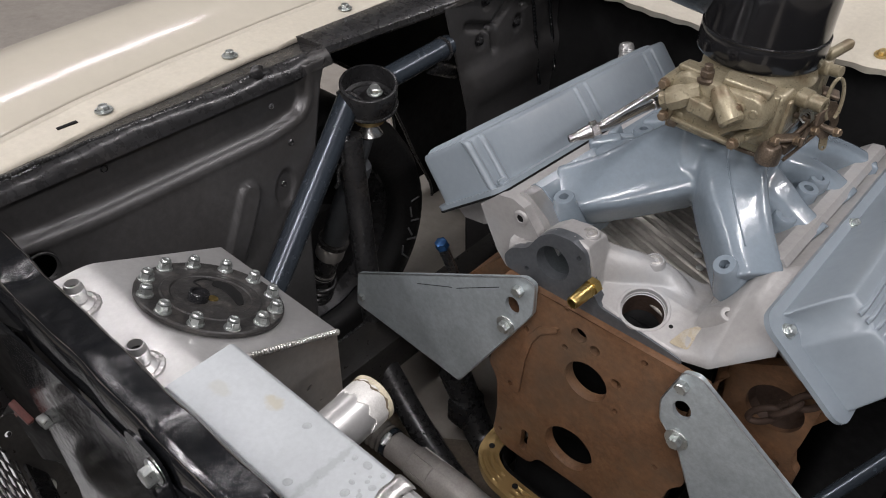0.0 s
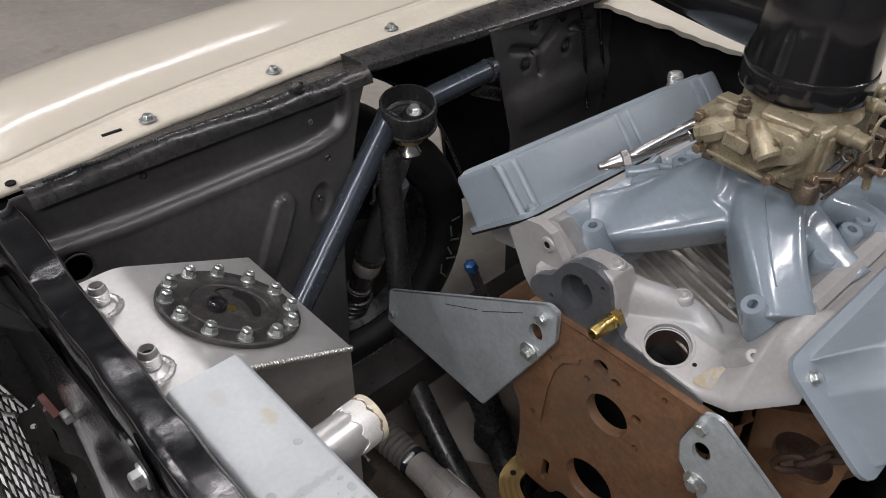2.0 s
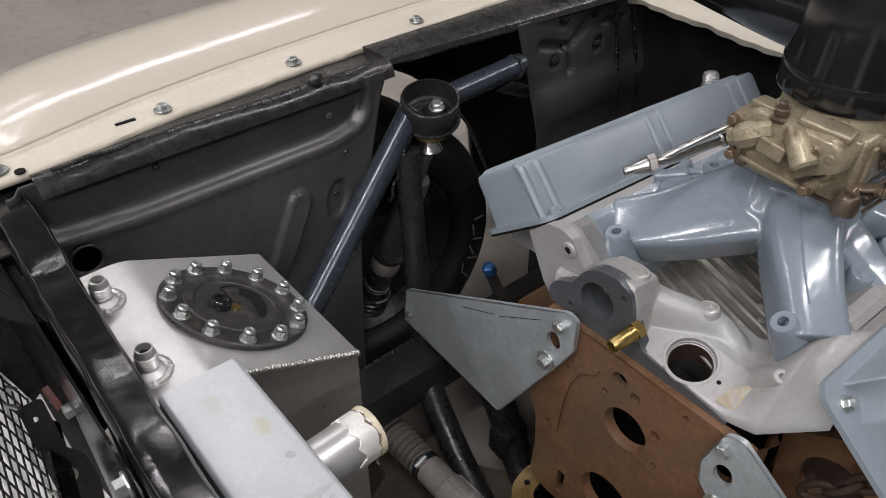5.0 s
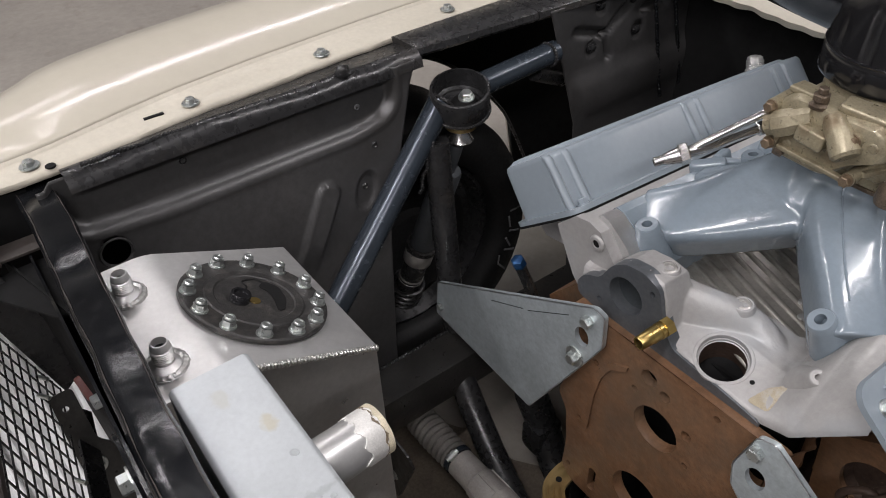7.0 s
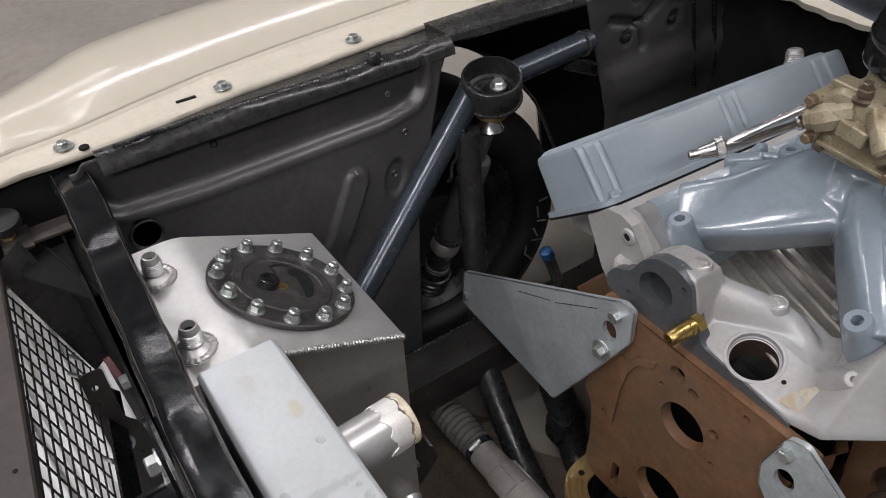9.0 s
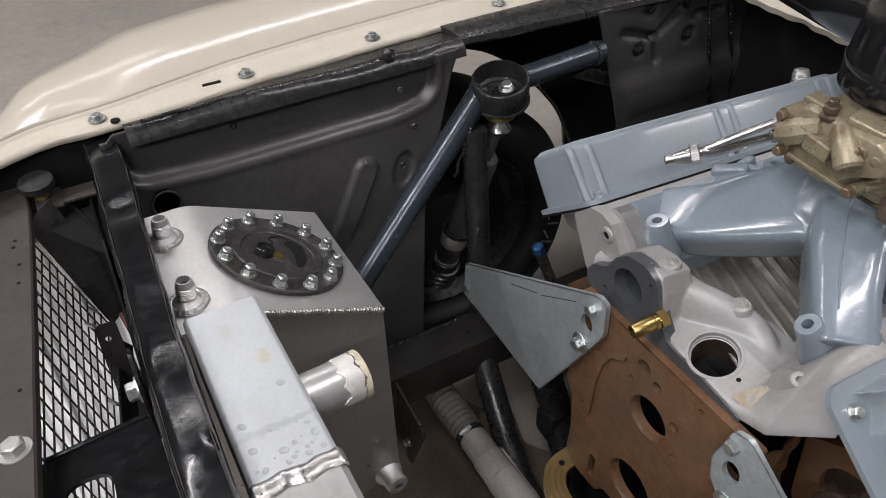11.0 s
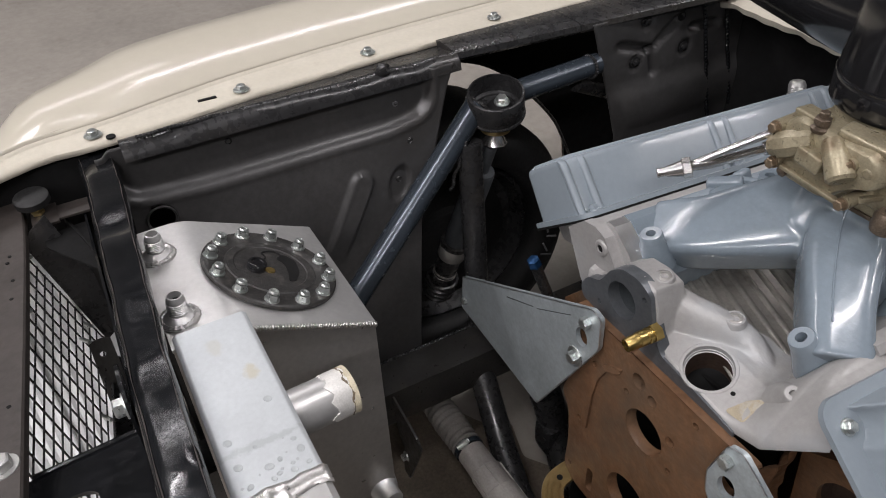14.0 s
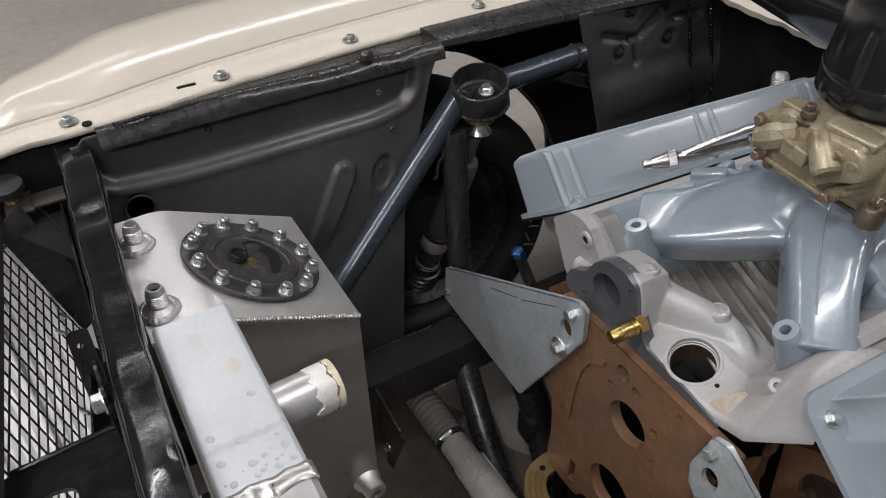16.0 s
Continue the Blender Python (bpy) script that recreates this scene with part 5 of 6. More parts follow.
def mount_plate(s):
    e = thing("engine_mount_plate", (mx(-0.28, s), 0, -0.1), "flat grey zinc-plated steel motor plate bolted to the block", "engine mount", "front motor plates")
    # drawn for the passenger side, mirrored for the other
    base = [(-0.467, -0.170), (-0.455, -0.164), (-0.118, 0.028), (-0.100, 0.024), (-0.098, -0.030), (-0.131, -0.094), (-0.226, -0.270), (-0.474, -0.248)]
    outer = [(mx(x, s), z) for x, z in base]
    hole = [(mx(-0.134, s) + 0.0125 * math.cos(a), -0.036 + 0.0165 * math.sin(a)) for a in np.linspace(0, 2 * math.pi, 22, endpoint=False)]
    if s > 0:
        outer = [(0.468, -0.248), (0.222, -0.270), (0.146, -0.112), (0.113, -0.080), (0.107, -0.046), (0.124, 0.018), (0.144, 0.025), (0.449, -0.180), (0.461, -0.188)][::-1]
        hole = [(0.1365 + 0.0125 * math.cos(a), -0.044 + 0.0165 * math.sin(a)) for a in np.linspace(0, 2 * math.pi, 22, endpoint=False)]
    bm = bmesh.new()
    plate(bm, round_poly(outer, 0.006, 3), [hole], xz_at(0.0035), 0.0075)
    part("plate", bm, M_ZINC, e, smooth=30)
    bm = bmesh.new()
    rim = round_poly(outer, 0.006, 3)
    rim_pts = [Vector((x, -0.0036, z)) for x, z in rim]
    for a, b in zip(rim_pts, rim_pts[1:] + rim_pts[:1]):
        if (b - a).length > 1e-4:
            rod(bm, a, b, 0.0011, 6)
    part("cut_edge", bm, M_EDGE, e, "bright saw-cut edge")
    for x, z, af, w in ((-0.125, 0.001, 0.0155, 0.0), (-0.142, -0.080, 0.0165, 0.0165)) if s < 0 else ((0.129, -0.002, 0.0160, 0.0), (0.142, -0.099, 0.0165, 0.0165)):
        bolt(e, (x, -0.0042, z), (x, -0.1, z), af, 0.010, w, turn=0.3, label="zinc-plated hex bolt")
    if s < 0:
        for p, q in (((-0.321, -0.106), (-0.249, -0.070)), ((-0.239, -0.066), (-0.160, -0.015))):
            bm = bmesh.new()
            rod(bm, (p[0], -0.0041, p[1]), (q[0], -0.0041, q[1]), 0.0006, 6)
            part("marker_line", bm, M_DEEP, e, "dark scribed layout line")
    bolt(e, (mx(-0.459, s), -0.0042, -0.222), (mx(-0.459, s), -0.1, -0.222), 0.0125, 0.007, 0.0, label="small hex bolt")


def pitch(ob):
    """The engine sits nose-up: lower everything towards the rear."""
    if ob.type == "EMPTY" or ob.matrix_basis == Matrix.Identity(4):
        if ob.type == "MESH":
            for v in ob.data.vertices:
                v.co.z -= 0.068 * (v.co.y - 0.04)
    else:
        ob.location.z -= 0.068 * (ob.location.y - 0.04)
    for c in ob.children:
        pitch(c)


def SHX(s):
    return -0.020 if s > 0 else 0.0


def SHZ(s):
    return 0.017 if s > 0 else 0.0


def cylinder_head(s):
    e = thing("cylinder_head", (mx(-0.24, s), 0.3, 0.03), "raw cast-aluminium cylinder head with machined end", "cylinder head", "cylinder heads")
    bm = bmesh.new()
    prof = [(-0.118, -0.012), (-0.128, 0.062), (-0.160, 0.102), (-0.180, 0.108), (-0.204, 0.1035), (-0.236, 0.073), (-0.200, 0.006), (-0.181, -0.014)] if s < 0 else [(-0.118, -0.012), (-0.128, 0.045), (-0.168, 0.088), (-0.206, 0.0995), (-0.226, 0.08), (-0.215, 0.05), (-0.181, 0.0)]
    loft(bm, [[Vector((mx(x, s) + SHX(s), y, z + SHZ(s))) for x, z in prof] for y in ((0.040, 0.044, 0.59) if s < 0 else (0.110, 0.114, 0.59))])
    prof = [(-0.200, 0.097), (-0.316, 0.0080), (-0.300, -0.006), (-0.26, 0.0), (-0.205, 0.04)]
    loft(bm, [[Vector((mx(x, s) + SHX(s), y, z + SHZ(s))) for x, z in prof] for y in (0.085, 0.09, 0.585)])
    part("casting", bm, M_CAST, e, smooth=30)
    if s < 0:
        bm = bmesh.new()
        p = Vector((-0.163, 0.0395, 0.084))
        lathe(bm, p, p + Vector((0, -1, 0)), [(0, 0.0125), (0.002, 0.0112), (0.003, 0.0100), (0.0032, 0.0090), (0.0032, 0.0060), (-0.004, 0.0056)], 22)
        part("threaded_boss", bm, M_CAST, e)
        # Black disc in the boss paints the dark of its hole.
        bm = bmesh.new()
        lathe(bm, p + Vector((0, 0.002, 0)), p + Vector((0, -1, 0)), [(0, 0.0059), (0.0030, 0.0059)], 14)
        part("bolt_hole", bm, M_DEEP, e)
    pitch(e)


def valve_cover(s):
    lab = "blue-grey painted finned valve cover bolted to the head"
    e = thing("valve_cover", (mx(-0.26, s), 0.3, 0.06), lab, "valve cover", "valve covers")
    y0, y1 = (0.047, 0.655) if s < 0 else (0.027, 0.605)
    fl = Vector((-0.120, 0, -0.095)).normalized()      # across the flange, outwards and down
    nr = Vector((fl.z, 0, -fl.x))                       # off the head
    a0 = Vector((-0.203, 0, 0.1065)) + Vector((-SHX(s), 0, SHZ(s)))
    # flange
    bm = bmesh.new()
    W = 0.153
    ring = rrect(W, y1 - y0 + 0.012, 0.022, 5)
    def fp(u, v, h): 
        p = a0 + fl * (W / 2 + u) + nr * h
        return Vector((mx(p.x, s), (y0 + y1) / 2 + v, p.z))
    loft(bm, [[fp(u, v, h) for u, v in ring] for h in (0.0, 0.0055, 0.007)])
    part("flange", bm, M_COVER, e, smooth=40)
    if s < 0:
        # Black strip in place of the shaded gap between cover and head.
        bm = bmesh.new()
        loft(bm, [[fp(u * 1.008, v * 1.002, h) for u, v in ring] for h in (-0.0036, -0.0003)])
        part("cover_gasket", bm, M_DEEP, e, "thin black strip painting the shaded gap under the flange")
    # body: rings from the flange up to the top, each a rounded rectangle
    bm = bmesh.new()
    def body_ring(u0, u1, dy, h0, h1, r):
        # u along the flange from its inner edge; h0/h1 height at the inner and outer side
        out = []
        cu, w, L = (u0 + u1) / 2, u1 - u0, y1 - y0 - 2 * dy
        for u, v in rrect(w, L, r, 6):
            t = (u + w / 2) / w
            p = a0 + fl * (cu + u) + nr * (h0 + (h1 - h0) * t)
            out.append(Vector((mx(p.x, s), (y0 + y1) / 2 + v, p.z)))
        return out
    if s < 0:
        rings = [body_ring(0.022, 0.146, 0.004, 0.006, 0.006, 0.020), body_ring(0.0225, 0.1455, 0.0045, 0.012, 0.012, 0.020), body_ring(0.026, 0.144, 0.007, 0.0795, 0.080, 0.016),
                 body_ring(0.0275, 0.1425, 0.0085, 0.0848, 0.0852, 0.0155), body_ring(0.030, 0.140, 0.011, 0.0872, 0.0876, 0.014), body_ring(0.037, 0.134, 0.018, 0.0880, 0.0885, 0.016)]
        loft(bm, rings)
    else:
        # this end has a sloping front wall with a scooped bolt pocket
        NU, NV = 84, 250
        grid = []
        for i in range(NU + 1):
            u = 0.012 + 0.137 * i / NU
            row = []
            for j in range(NV + 1):
                v = 0.028 + 0.572 * (j / NV) ** 1.25
                t = 1.2
                for q in ((u - 0.014) / 0.014, (0.147 - u) / 0.014, (v - 0.050) / 0.022, (0.599 - v) / 0.016, (math.hypot(u - 0.033, v - 0.045) - 0.020) / 0.024):
                    k = 0.22
                    hh = max(0.0, k - abs(t - q)) / k
                    t = min(t, q) - hh * hh * k * 0.25
                t = min(1.0, max(0.0, t))
                h = 0.005 + (0.072 + 0.012 * (u - 0.03) / 0.1) * math.sin(t * math.pi / 2) ** 0.9
                p = a0 + fl * u + nr * h
                row.append(bm.verts.new((mx(p.x, s), v, p.z)))
            grid.append(row)
        for a, b in zip(grid, grid[1:]):
            for j in range(NV):
                bm.faces.new((a[j], a[j + 1], b[j + 1], b[j]))
    part("cover", bm, M_COVER, e, smooth=60)
    # top fins
    FIN0 = 0.014 if s < 0 else 0.0
    for k in range(8):
        bm = bmesh.new()
        u = 0.046 + 0.0112 * k
        t = (u - 0.037) / 0.097
        h = 0.0765 + 0.013 * t if s > 0 else 0.0872 + 0.0006 * t
        rows = []
        for v, hh in ((-0.255 - FIN0, 0.0), (-0.246 - FIN0, 0.0045), (-0.235 - FIN0, 0.0055), (0.235 + FIN0 * 3, 0.0055), (0.246 + FIN0 * 3, 0.0045), (0.255 + FIN0 * 3, 0.0)):
            ring = []
            for du, dh in ((-0.0028, -0.002), (-0.0022, hh * 0.7), (0, hh), (0.0022, hh * 0.7), (0.0028, -0.002)):
                p = a0 + fl * (u + du) + nr * (h + dh)
                ring.append(Vector((mx(p.x, s), 0.326 + v, p.z)))
            rows.append(ring)
        loft(bm, rows)
        part("fin", bm, M_COVER, e, smooth=60)
    # bolt columns on the inner wall and their bolts
    def col(bmx, v):
        for sgn in (-1, 1):
            rr = []
            for h, du in ((0.006, 0.0205), (0.012, 0.0225), (0.070, 0.0262), (0.082, 0.0285), (0.086, 0.033)):
                p = a0 + fl * du + nr * h
                c = Vector((mx(p.x, s), y0 + v + sgn * 0.0152, p.z))
                rr.append([c + Vector((0, 0.0065 * math.cos(t), 0)) + Vector(((fl.x if s < 0 else -fl.x), 0, fl.z)) * 0.0055 * math.sin(t) for t in np.linspace(0, 2 * math.pi, 10, endpoint=False)])
            loft(bmx, rr)
    for v in (0.021, 0.298, 0.525) if s < 0 else (0.018, 0.285, 0.525):
        if v > 0.02:
            bm = bmesh.new()
            col(bm, v)
            part("bolt_column", bm, M_COVER, e, smooth=60)
        p = a0 + fl * (0.0125 if v > 0.02 else 0.031) + nr * 0.007
        q = p + nr
        bolt(e, (mx(p.x, s), y0 + v, p.z), (mx(q.x, s), y0 + v, q.z), 0.0115, 0.007, 0.009, M_COVER if s < 0 else M_BOLT)
    if s < 0:
        bm = bmesh.new()
        p = Vector((-0.318, 0.590, 0.108))
        prof = [(0, 0.020), (0.012, 0.018), (0.014, 0.0165), (0.02, 0.0165)] + sum([[(0.021 + 0.003 * k, 0.0150), (0.0225 + 0.003 * k, 0.0138)] for k in range(6)], []) + [(0.042, 0.0125), (0.044, 0.009), (0.03, 0.0085)]
        lathe(bm, p, p + Vector((-0.22, 0, 0.95)), prof, 24)
        part("breather_fitting", bm, M_ALU, e, "threaded aluminium breather fitting")
    pitch(e)


engine_block()
mount_plate(-1)
mount_plate(1)
cylinder_head(-1)
cylinder_head(1)
valve_cover(-1)
valve_cover(1)


def valley_tray():
    e = thing("valley_tray", (XC, 0.3, 0.0), "bare ribbed metal valley tray under the intake runners", "valley tray")
    bm = bmesh.new()
    box(bm, (XC, 0.345, 0.004), (0.26, 0.45, 0.008), 0.002)
    part("tray", bm, M_VALLEY, e)
    for k in range(16):
        bm = bmesh.new()
        y = 0.09 + 0.022 * k
        p, q = Vector((-0.125, y + 0.055, 0.008)), Vector((0.115, y - 0.03, 0.008))
        m = frame_of(p, q)
        L = (q - p).length
        loft(bm, [[m @ Vector((0.0045 * math.cos(t), 0.0035 * math.sin(t), zz)) for t in np.linspace(0, 2 * math.pi, 10, endpoint=False)] for zz in (0, L)])
        part("rib", bm, M_VALLEY, e)
    for x, y in ((0.030, 0.225), (0.055, 0.25), (0.012, 0.26), (0.045, 0.20)):
        bm = bmesh.new()
        lathe(bm, (x, y, 0.010), (x, y, 0.1), [(0, 0.006), (0.003, 0.0055), (0.004, 0.003)], 12)
        part("rivet", bm, M_ALU, e)


def oval_ring(c, u, v, a, b, n=20, sq=2.6):
    """A squared oval about c, spanned by the directions u and v."""
    out = []
    for i in range(n):
        t = 2 * math.pi * i / n
        ct, st = math.cos(t), math.sin(t)
        k = (abs(ct) ** sq + abs(st) ** sq) ** (-1 / sq)
        out.append(Vector(c) + Vector(u) * (a * ct * k) + Vector(v) * (b * st * k))
    return out


def runner(bm, pts, sizes, roll=0.0, square=4.5):
    """An intake runner: centres with (half width along the car, half height)."""
    path = smooth_path(pts, 5)
    n = len(path)
    rings = []
    for i, p in enumerate(path):
        t = i / (n - 1) * (len(sizes) - 1)
        k = min(int(t), len(sizes) - 2)
        f = t - k
        a, b = [sizes[k][j] * (1 - f) + sizes[k + 1][j] * f for j in (0, 1)]
        d = (path[min(i + 1, n - 1)] - path[max(i - 1, 0)]).normalized()
        u = d.cross(Vector((0, 0, 1))).normalized()
        v = u.cross(d).normalized()
        c, w = math.cos(radians(roll)), math.sin(radians(roll))
        rings.append(oval_ring(p, u * c + v * w, v * c - u * w, a, b, 40, square))
    loft(bm, rings)


M_RESIDUE = mat("tan_gasket_residue", (0.36, 0.31, 0.22), 0.7, 0, 0.2, 60, second=(0.42, 0.40, 0.36), amount=0.4, sscale=50, edge=0.2)


def intake():
    e = thing("intake_manifold", (XC, 0.3, 0.02), "cast-aluminium single-plane intake manifold with blue-grey painted runners", "intake manifold")
    # plenum under the carburettor
    bm = bmesh.new()
    rings = []
    for z, a, b, yc in ((0.085, 0.050, 0.085, 0.31), (0.120, 0.060, 0.095, 0.31), (0.150, 0.066, 0.098, 0.31), (0.172, 0.062, 0.088, 0.322), (0.178, 0.060, 0.086, 0.325), (0.188, 0.060, 0.086, 0.325)):
        rings.append(oval_ring((0.008, yc, z), (1, 0, 0), (0, 1, 0), a, b, 32, 4.0))
    loft(bm, rings)
    runs = {
        (-1, 0): ([(-0.010, 0.296, 0.136), (-0.055, 0.230, 0.119), (-0.105, 0.170, 0.096), (-0.158, 0.136, 0.074)], [(0.066, 0.044), (0.055, 0.040), (0.044, 0.035), (0.038, 0.032)]),
        (1, 0): ([(0.020, 0.270, 0.138), (0.052, 0.217, 0.124), (0.092, 0.168, 0.102), (0.132, 0.128, 0.076)], [(0.050, 0.042), (0.044, 0.043), (0.038, 0.043), (0.036, 0.043)]),
        (-1, 1): ([(-0.01, 0.30, 0.140), (-0.07, 0.275, 0.128), (-0.115, 0.260, 0.105), (-0.155, 0.255, 0.085)], [(0.040, 0.034), (0.034, 0.034), (0.030, 0.036), (0.030, 0.038)]),
        (1, 1): ([(0.02, 0.30, 0.140), (0.07, 0.285, 0.128), (0.11, 0.275, 0.105), (0.15, 0.270, 0.085)], [(0.040, 0.034), (0.034, 0.034), (0.030, 0.036), (0.030, 0.038)]),
        (-1, 2): ([(0.0, 0.34, 0.140), (-0.06, 0.37, 0.126), (-0.11, 0.40, 0.105), (-0.155, 0.40, 0.085)], [(0.040, 0.034), (0.034, 0.034), (0.030, 0.036), (0.030, 0.038)]),
        (1, 2): ([(0.02, 0.34, 0.140), (0.07, 0.37, 0.126), (0.11, 0.40, 0.105), (0.15, 0.40, 0.085)], [(0.040, 0.034), (0.034, 0.034), (0.030, 0.036), (0.030, 0.038)]),
        (-1, 3): ([(0.0, 0.36, 0.140), (-0.05, 0.44, 0.126), (-0.10, 0.50, 0.105), (-0.155, 0.525, 0.085)], [(0.042, 0.036), (0.038, 0.036), (0.034, 0.038), (0.032, 0.038)]),
        (1, 3): ([(0.02, 0.36, 0.140), (0.06, 0.44, 0.126), (0.10, 0.50, 0.105), (0.15, 0.525, 0.085)], [(0.042, 0.036), (0.038, 0.036), (0.034, 0.038), (0.032, 0.038)]),
    }
    for (sd, k), (pts, sizes) in runs.items():
        first = len(bm.verts)
        runner(bm, pts, sizes, *((28, 6.0) if (sd, k) == (-1, 0) else (0, 4.5)))
        if k:
            bm.verts.ensure_lookup_table()
            for v in bm.verts[first:]:
                v.co.z -= 0.068 * (v.co.y - 0.04)
    casting = part("intake_casting", bm, M_ENGINE, e, "glossy blue-grey painted plenum with runners", smooth=0)
    md = casting.modifiers.new("one_casting", "REMESH")
    md.mode, md.voxel_size, md.use_smooth_shade = "VOXEL", 0.0028, True
    md = casting.modifiers.new("fillets", "SMOOTH")
    md.factor, md.iterations = 0.5, 6
    # raised cast lugs beside the far flange
    for c, size, rot in (((-0.168, 0.262, 0.103), (0.050, 0.020, 0.024), (0, -14, 38)), ((-0.150, 0.285, 0.108), (0.052, 0.012, 0.020), (0, -10, 24)), ((-0.172, 0.300, 0.100), (0.016, 0.030, 0.024), (0, -20, 10))):
        bm = bmesh.new()
        box(bm, (0, 0, 0), size, 0.0065, pose(*c, *rot), 4)
        part("cast_lug", bm, M_ENGINE, e, smooth=60)
    # mould seam over the front runner
    bpy.context.view_layer.update()
    solid = casting.evaluated_get(bpy.context.evaluated_depsgraph_get())
    line = [solid.ray_cast(Vector((p.x, p.y, 0.6)), Vector((0, 0, -1)))[1] for p in smooth_path([(0.016, 0.252, 0.0), (0.043, 0.210, 0.0), (0.082, 0.161, 0.0), (0.112, 0.130, 0.0)], 8)]
    bm = bmesh.new()
    pipe(bm, line, lambda t: 0.0014 + 0.0004 * math.sin(t * 60), 8, 1)
    part("mould_seam", bm, M_ENGINE, e)
    # flanges along both heads
    for s in (-1, 1):
        prof = [(-0.110, 0.010), (-0.150, 0.070), (-0.182, 0.108), (-0.177, 0.1135), (-0.164, 0.1125), (-0.130, 0.088), (-0.104, 0.050)] if s < 0 else [(-0.110, 0.010), (-0.150, 0.070), (-0.184, 0.111), (-0.176, 0.119), (-0.160, 0.117), (-0.128, 0.088), (-0.104, 0.050)]
        for ya, yb, mt in ((0.058, 0.086, M_MACH), (0.0862, 0.58, M_ENGINE)) if s < 0 else ((0.150, 0.58, M_CAST),):
            bm = bmesh.new()
            k = 0.0015 if mt is M_ENGINE else 0.0
            loft(bm, [[Vector((mx(x, s) + SHX(s) * 0.8, y, z + k + SHZ(s) * 0.5)) for x, z in prof] for y in (ya, yb)])
            pitch(part("flange", bm, mt, e, smooth=30))
        for y, dx, z in ((0.094, 0.0, 0.110) if s < 0 else (0.100, 0.021, 0.117), *(((0.239, 0.004, 0.122), (0.302, 0.002, 0.130), (0.46, 0.004, 0.122)) if s < 0 else ((0.250, 0.004, 0.119), (0.336, 0.006, 0.118), (0.373, 0.004, 0.118)))):
            bm = bmesh.new()
            p = Vector((mx(-0.122 + dx, s), y, z - 0.05)) if y > 0.15 else Vector((-0.124, 0.102, 0.060)) if s < 0 else Vector((0.116, 0.124, 0.070))
            q = Vector((mx(-0.130 + dx, s), y - 0.003, z))
            L = (q - p).length
            lathe(bm, p, q, [(0, 0.027 if y < 0.15 else 0.021), (L * 0.45, 0.0205 if y < 0.15 else 0.0170), (L * 0.8, 0.0160), (L - 0.0015, 0.0150), (L, 0.0138), (L, 0.0065), (L - 0.02, 0.006)], 22)
            part("bolt_boss", bm, M_ENGINE, e, smooth=35)
    # water crossover at the front
    bm = bmesh.new()
    base = [(-0.172, 0.026), (-0.160, 0.046), (-0.134, 0.058), (-0.118, 0.088), (-0.098, 0.104), (-0.068, 0.108), (-0.044, 0.098), (-0.036, 0.070), (-0.030, 0.050), (-0.012, 0.026), (0.012, 0.0235), (0.060, 0.0185), (0.096, 0.0135), (0.110, 0.011), (0.112, 0.003), (-0.02, 0.003), (-0.12, 0.004), (-0.166, 0.008)]
    holes = [ring2(-0.091, 0.056, 0.0265, 28), ring2(-0.131, 0.024, 0.004, 10), ring2(-0.053, 0.086, 0.004, 10)]
    plate(bm, round_poly(base[::-1], 0.008, 3), holes, xz_at(0.036), 0.018)
    for v in bm.verts:
        if v.co.y > 0.03 and v.co.x > -0.012:
            v.co.y = 0.0212
    part("front_face", bm, M_GASKET, e, "dark machined front face")
    bm = bmesh.new()
    m = Matrix.Translation((-0.091, 0.034, 0.056)) @ Matrix.Rotation(radians(-90), 4, "X")
    loft(bm, [circle(m, 0.0266, 28, 0), circle(m, 0.0255, 28, 0.035), circle(m, 0.001, 28, 0.036)], cap=False)
    part("water_port", bm, M_PORT, e)
    # one casting: neck, arched passage, seat floor and end plate
    ridge = smooth_path([(-0.060, 0.066, 0.084), (-0.030, 0.080, 0.076), (0.0, 0.097, 0.070), (0.030, 0.113, 0.058), (0.056, 0.112, 0.044), (0.078, 0.096, 0.030), (0.092, 0.080, 0.022)], 22)
    outline = [(-0.172, 0.026), (-0.160, 0.044), (-0.134, 0.058), (-0.120, 0.086), (-0.100, 0.102), (-0.070, 0.107), (-0.046, 0.103), (-0.036, 0.080), (-0.028, 0.035), (-0.02, 0.0), (0.2, 0.0)]

    def front_y(x):
        return float(np.interp(x, [-0.172, -0.03, 0.02, 0.144, 0.206], [0.030, 0.024, 0.0195, 0.0215, 0.032]))

    def seat_z(x, y):
        return 0.031 - 0.105 * (x - 0.036) + 0.295 * (min(y, 0.082) - 0.05)

    def cast_z(x, y):
        base = seat_z(x, y)
        right = smoothstep(0.088, 0.146, x)
        d = y - front_y(x)
        foot = float(np.interp(x, [0.09, 0.144, 0.206], [0.018, 0.026, 0.085]))
        top = float(np.interp(x, [0.080, 0.106, 0.138, 0.154, 0.162, 0.206], [0.058, 0.0975, 0.1255, 0.1275, 0.1195, 0.110])) - 0.068 * (y - 0.04)
        ramp = foot + 1.75 * d - 9.0 * d * d
        k = 0.022
        hh = max(0.0, k - abs(top - ramp)) / k
        end = min(top, ramp) - hh * hh * k * 0.25
        z = base * (1 - right) + end * right
        neck = float(np.interp(x, [o[0] for o in outline], [o[1] for o in outline])) - 0.10 * (y - 0.03)
        neck -= 0.09 * smoothstep(0.070, 0.092, y)
        z = z if neck < z - 0.01 else max(z, neck) + 0.003 * math.exp(-((neck - z) / 0.006) ** 2)
        best, top = 1.0, 0.0
        for p in ridge:
            d = math.hypot(x - p.x, y - p.y)
            if d < best:
                best, top = d, p.z
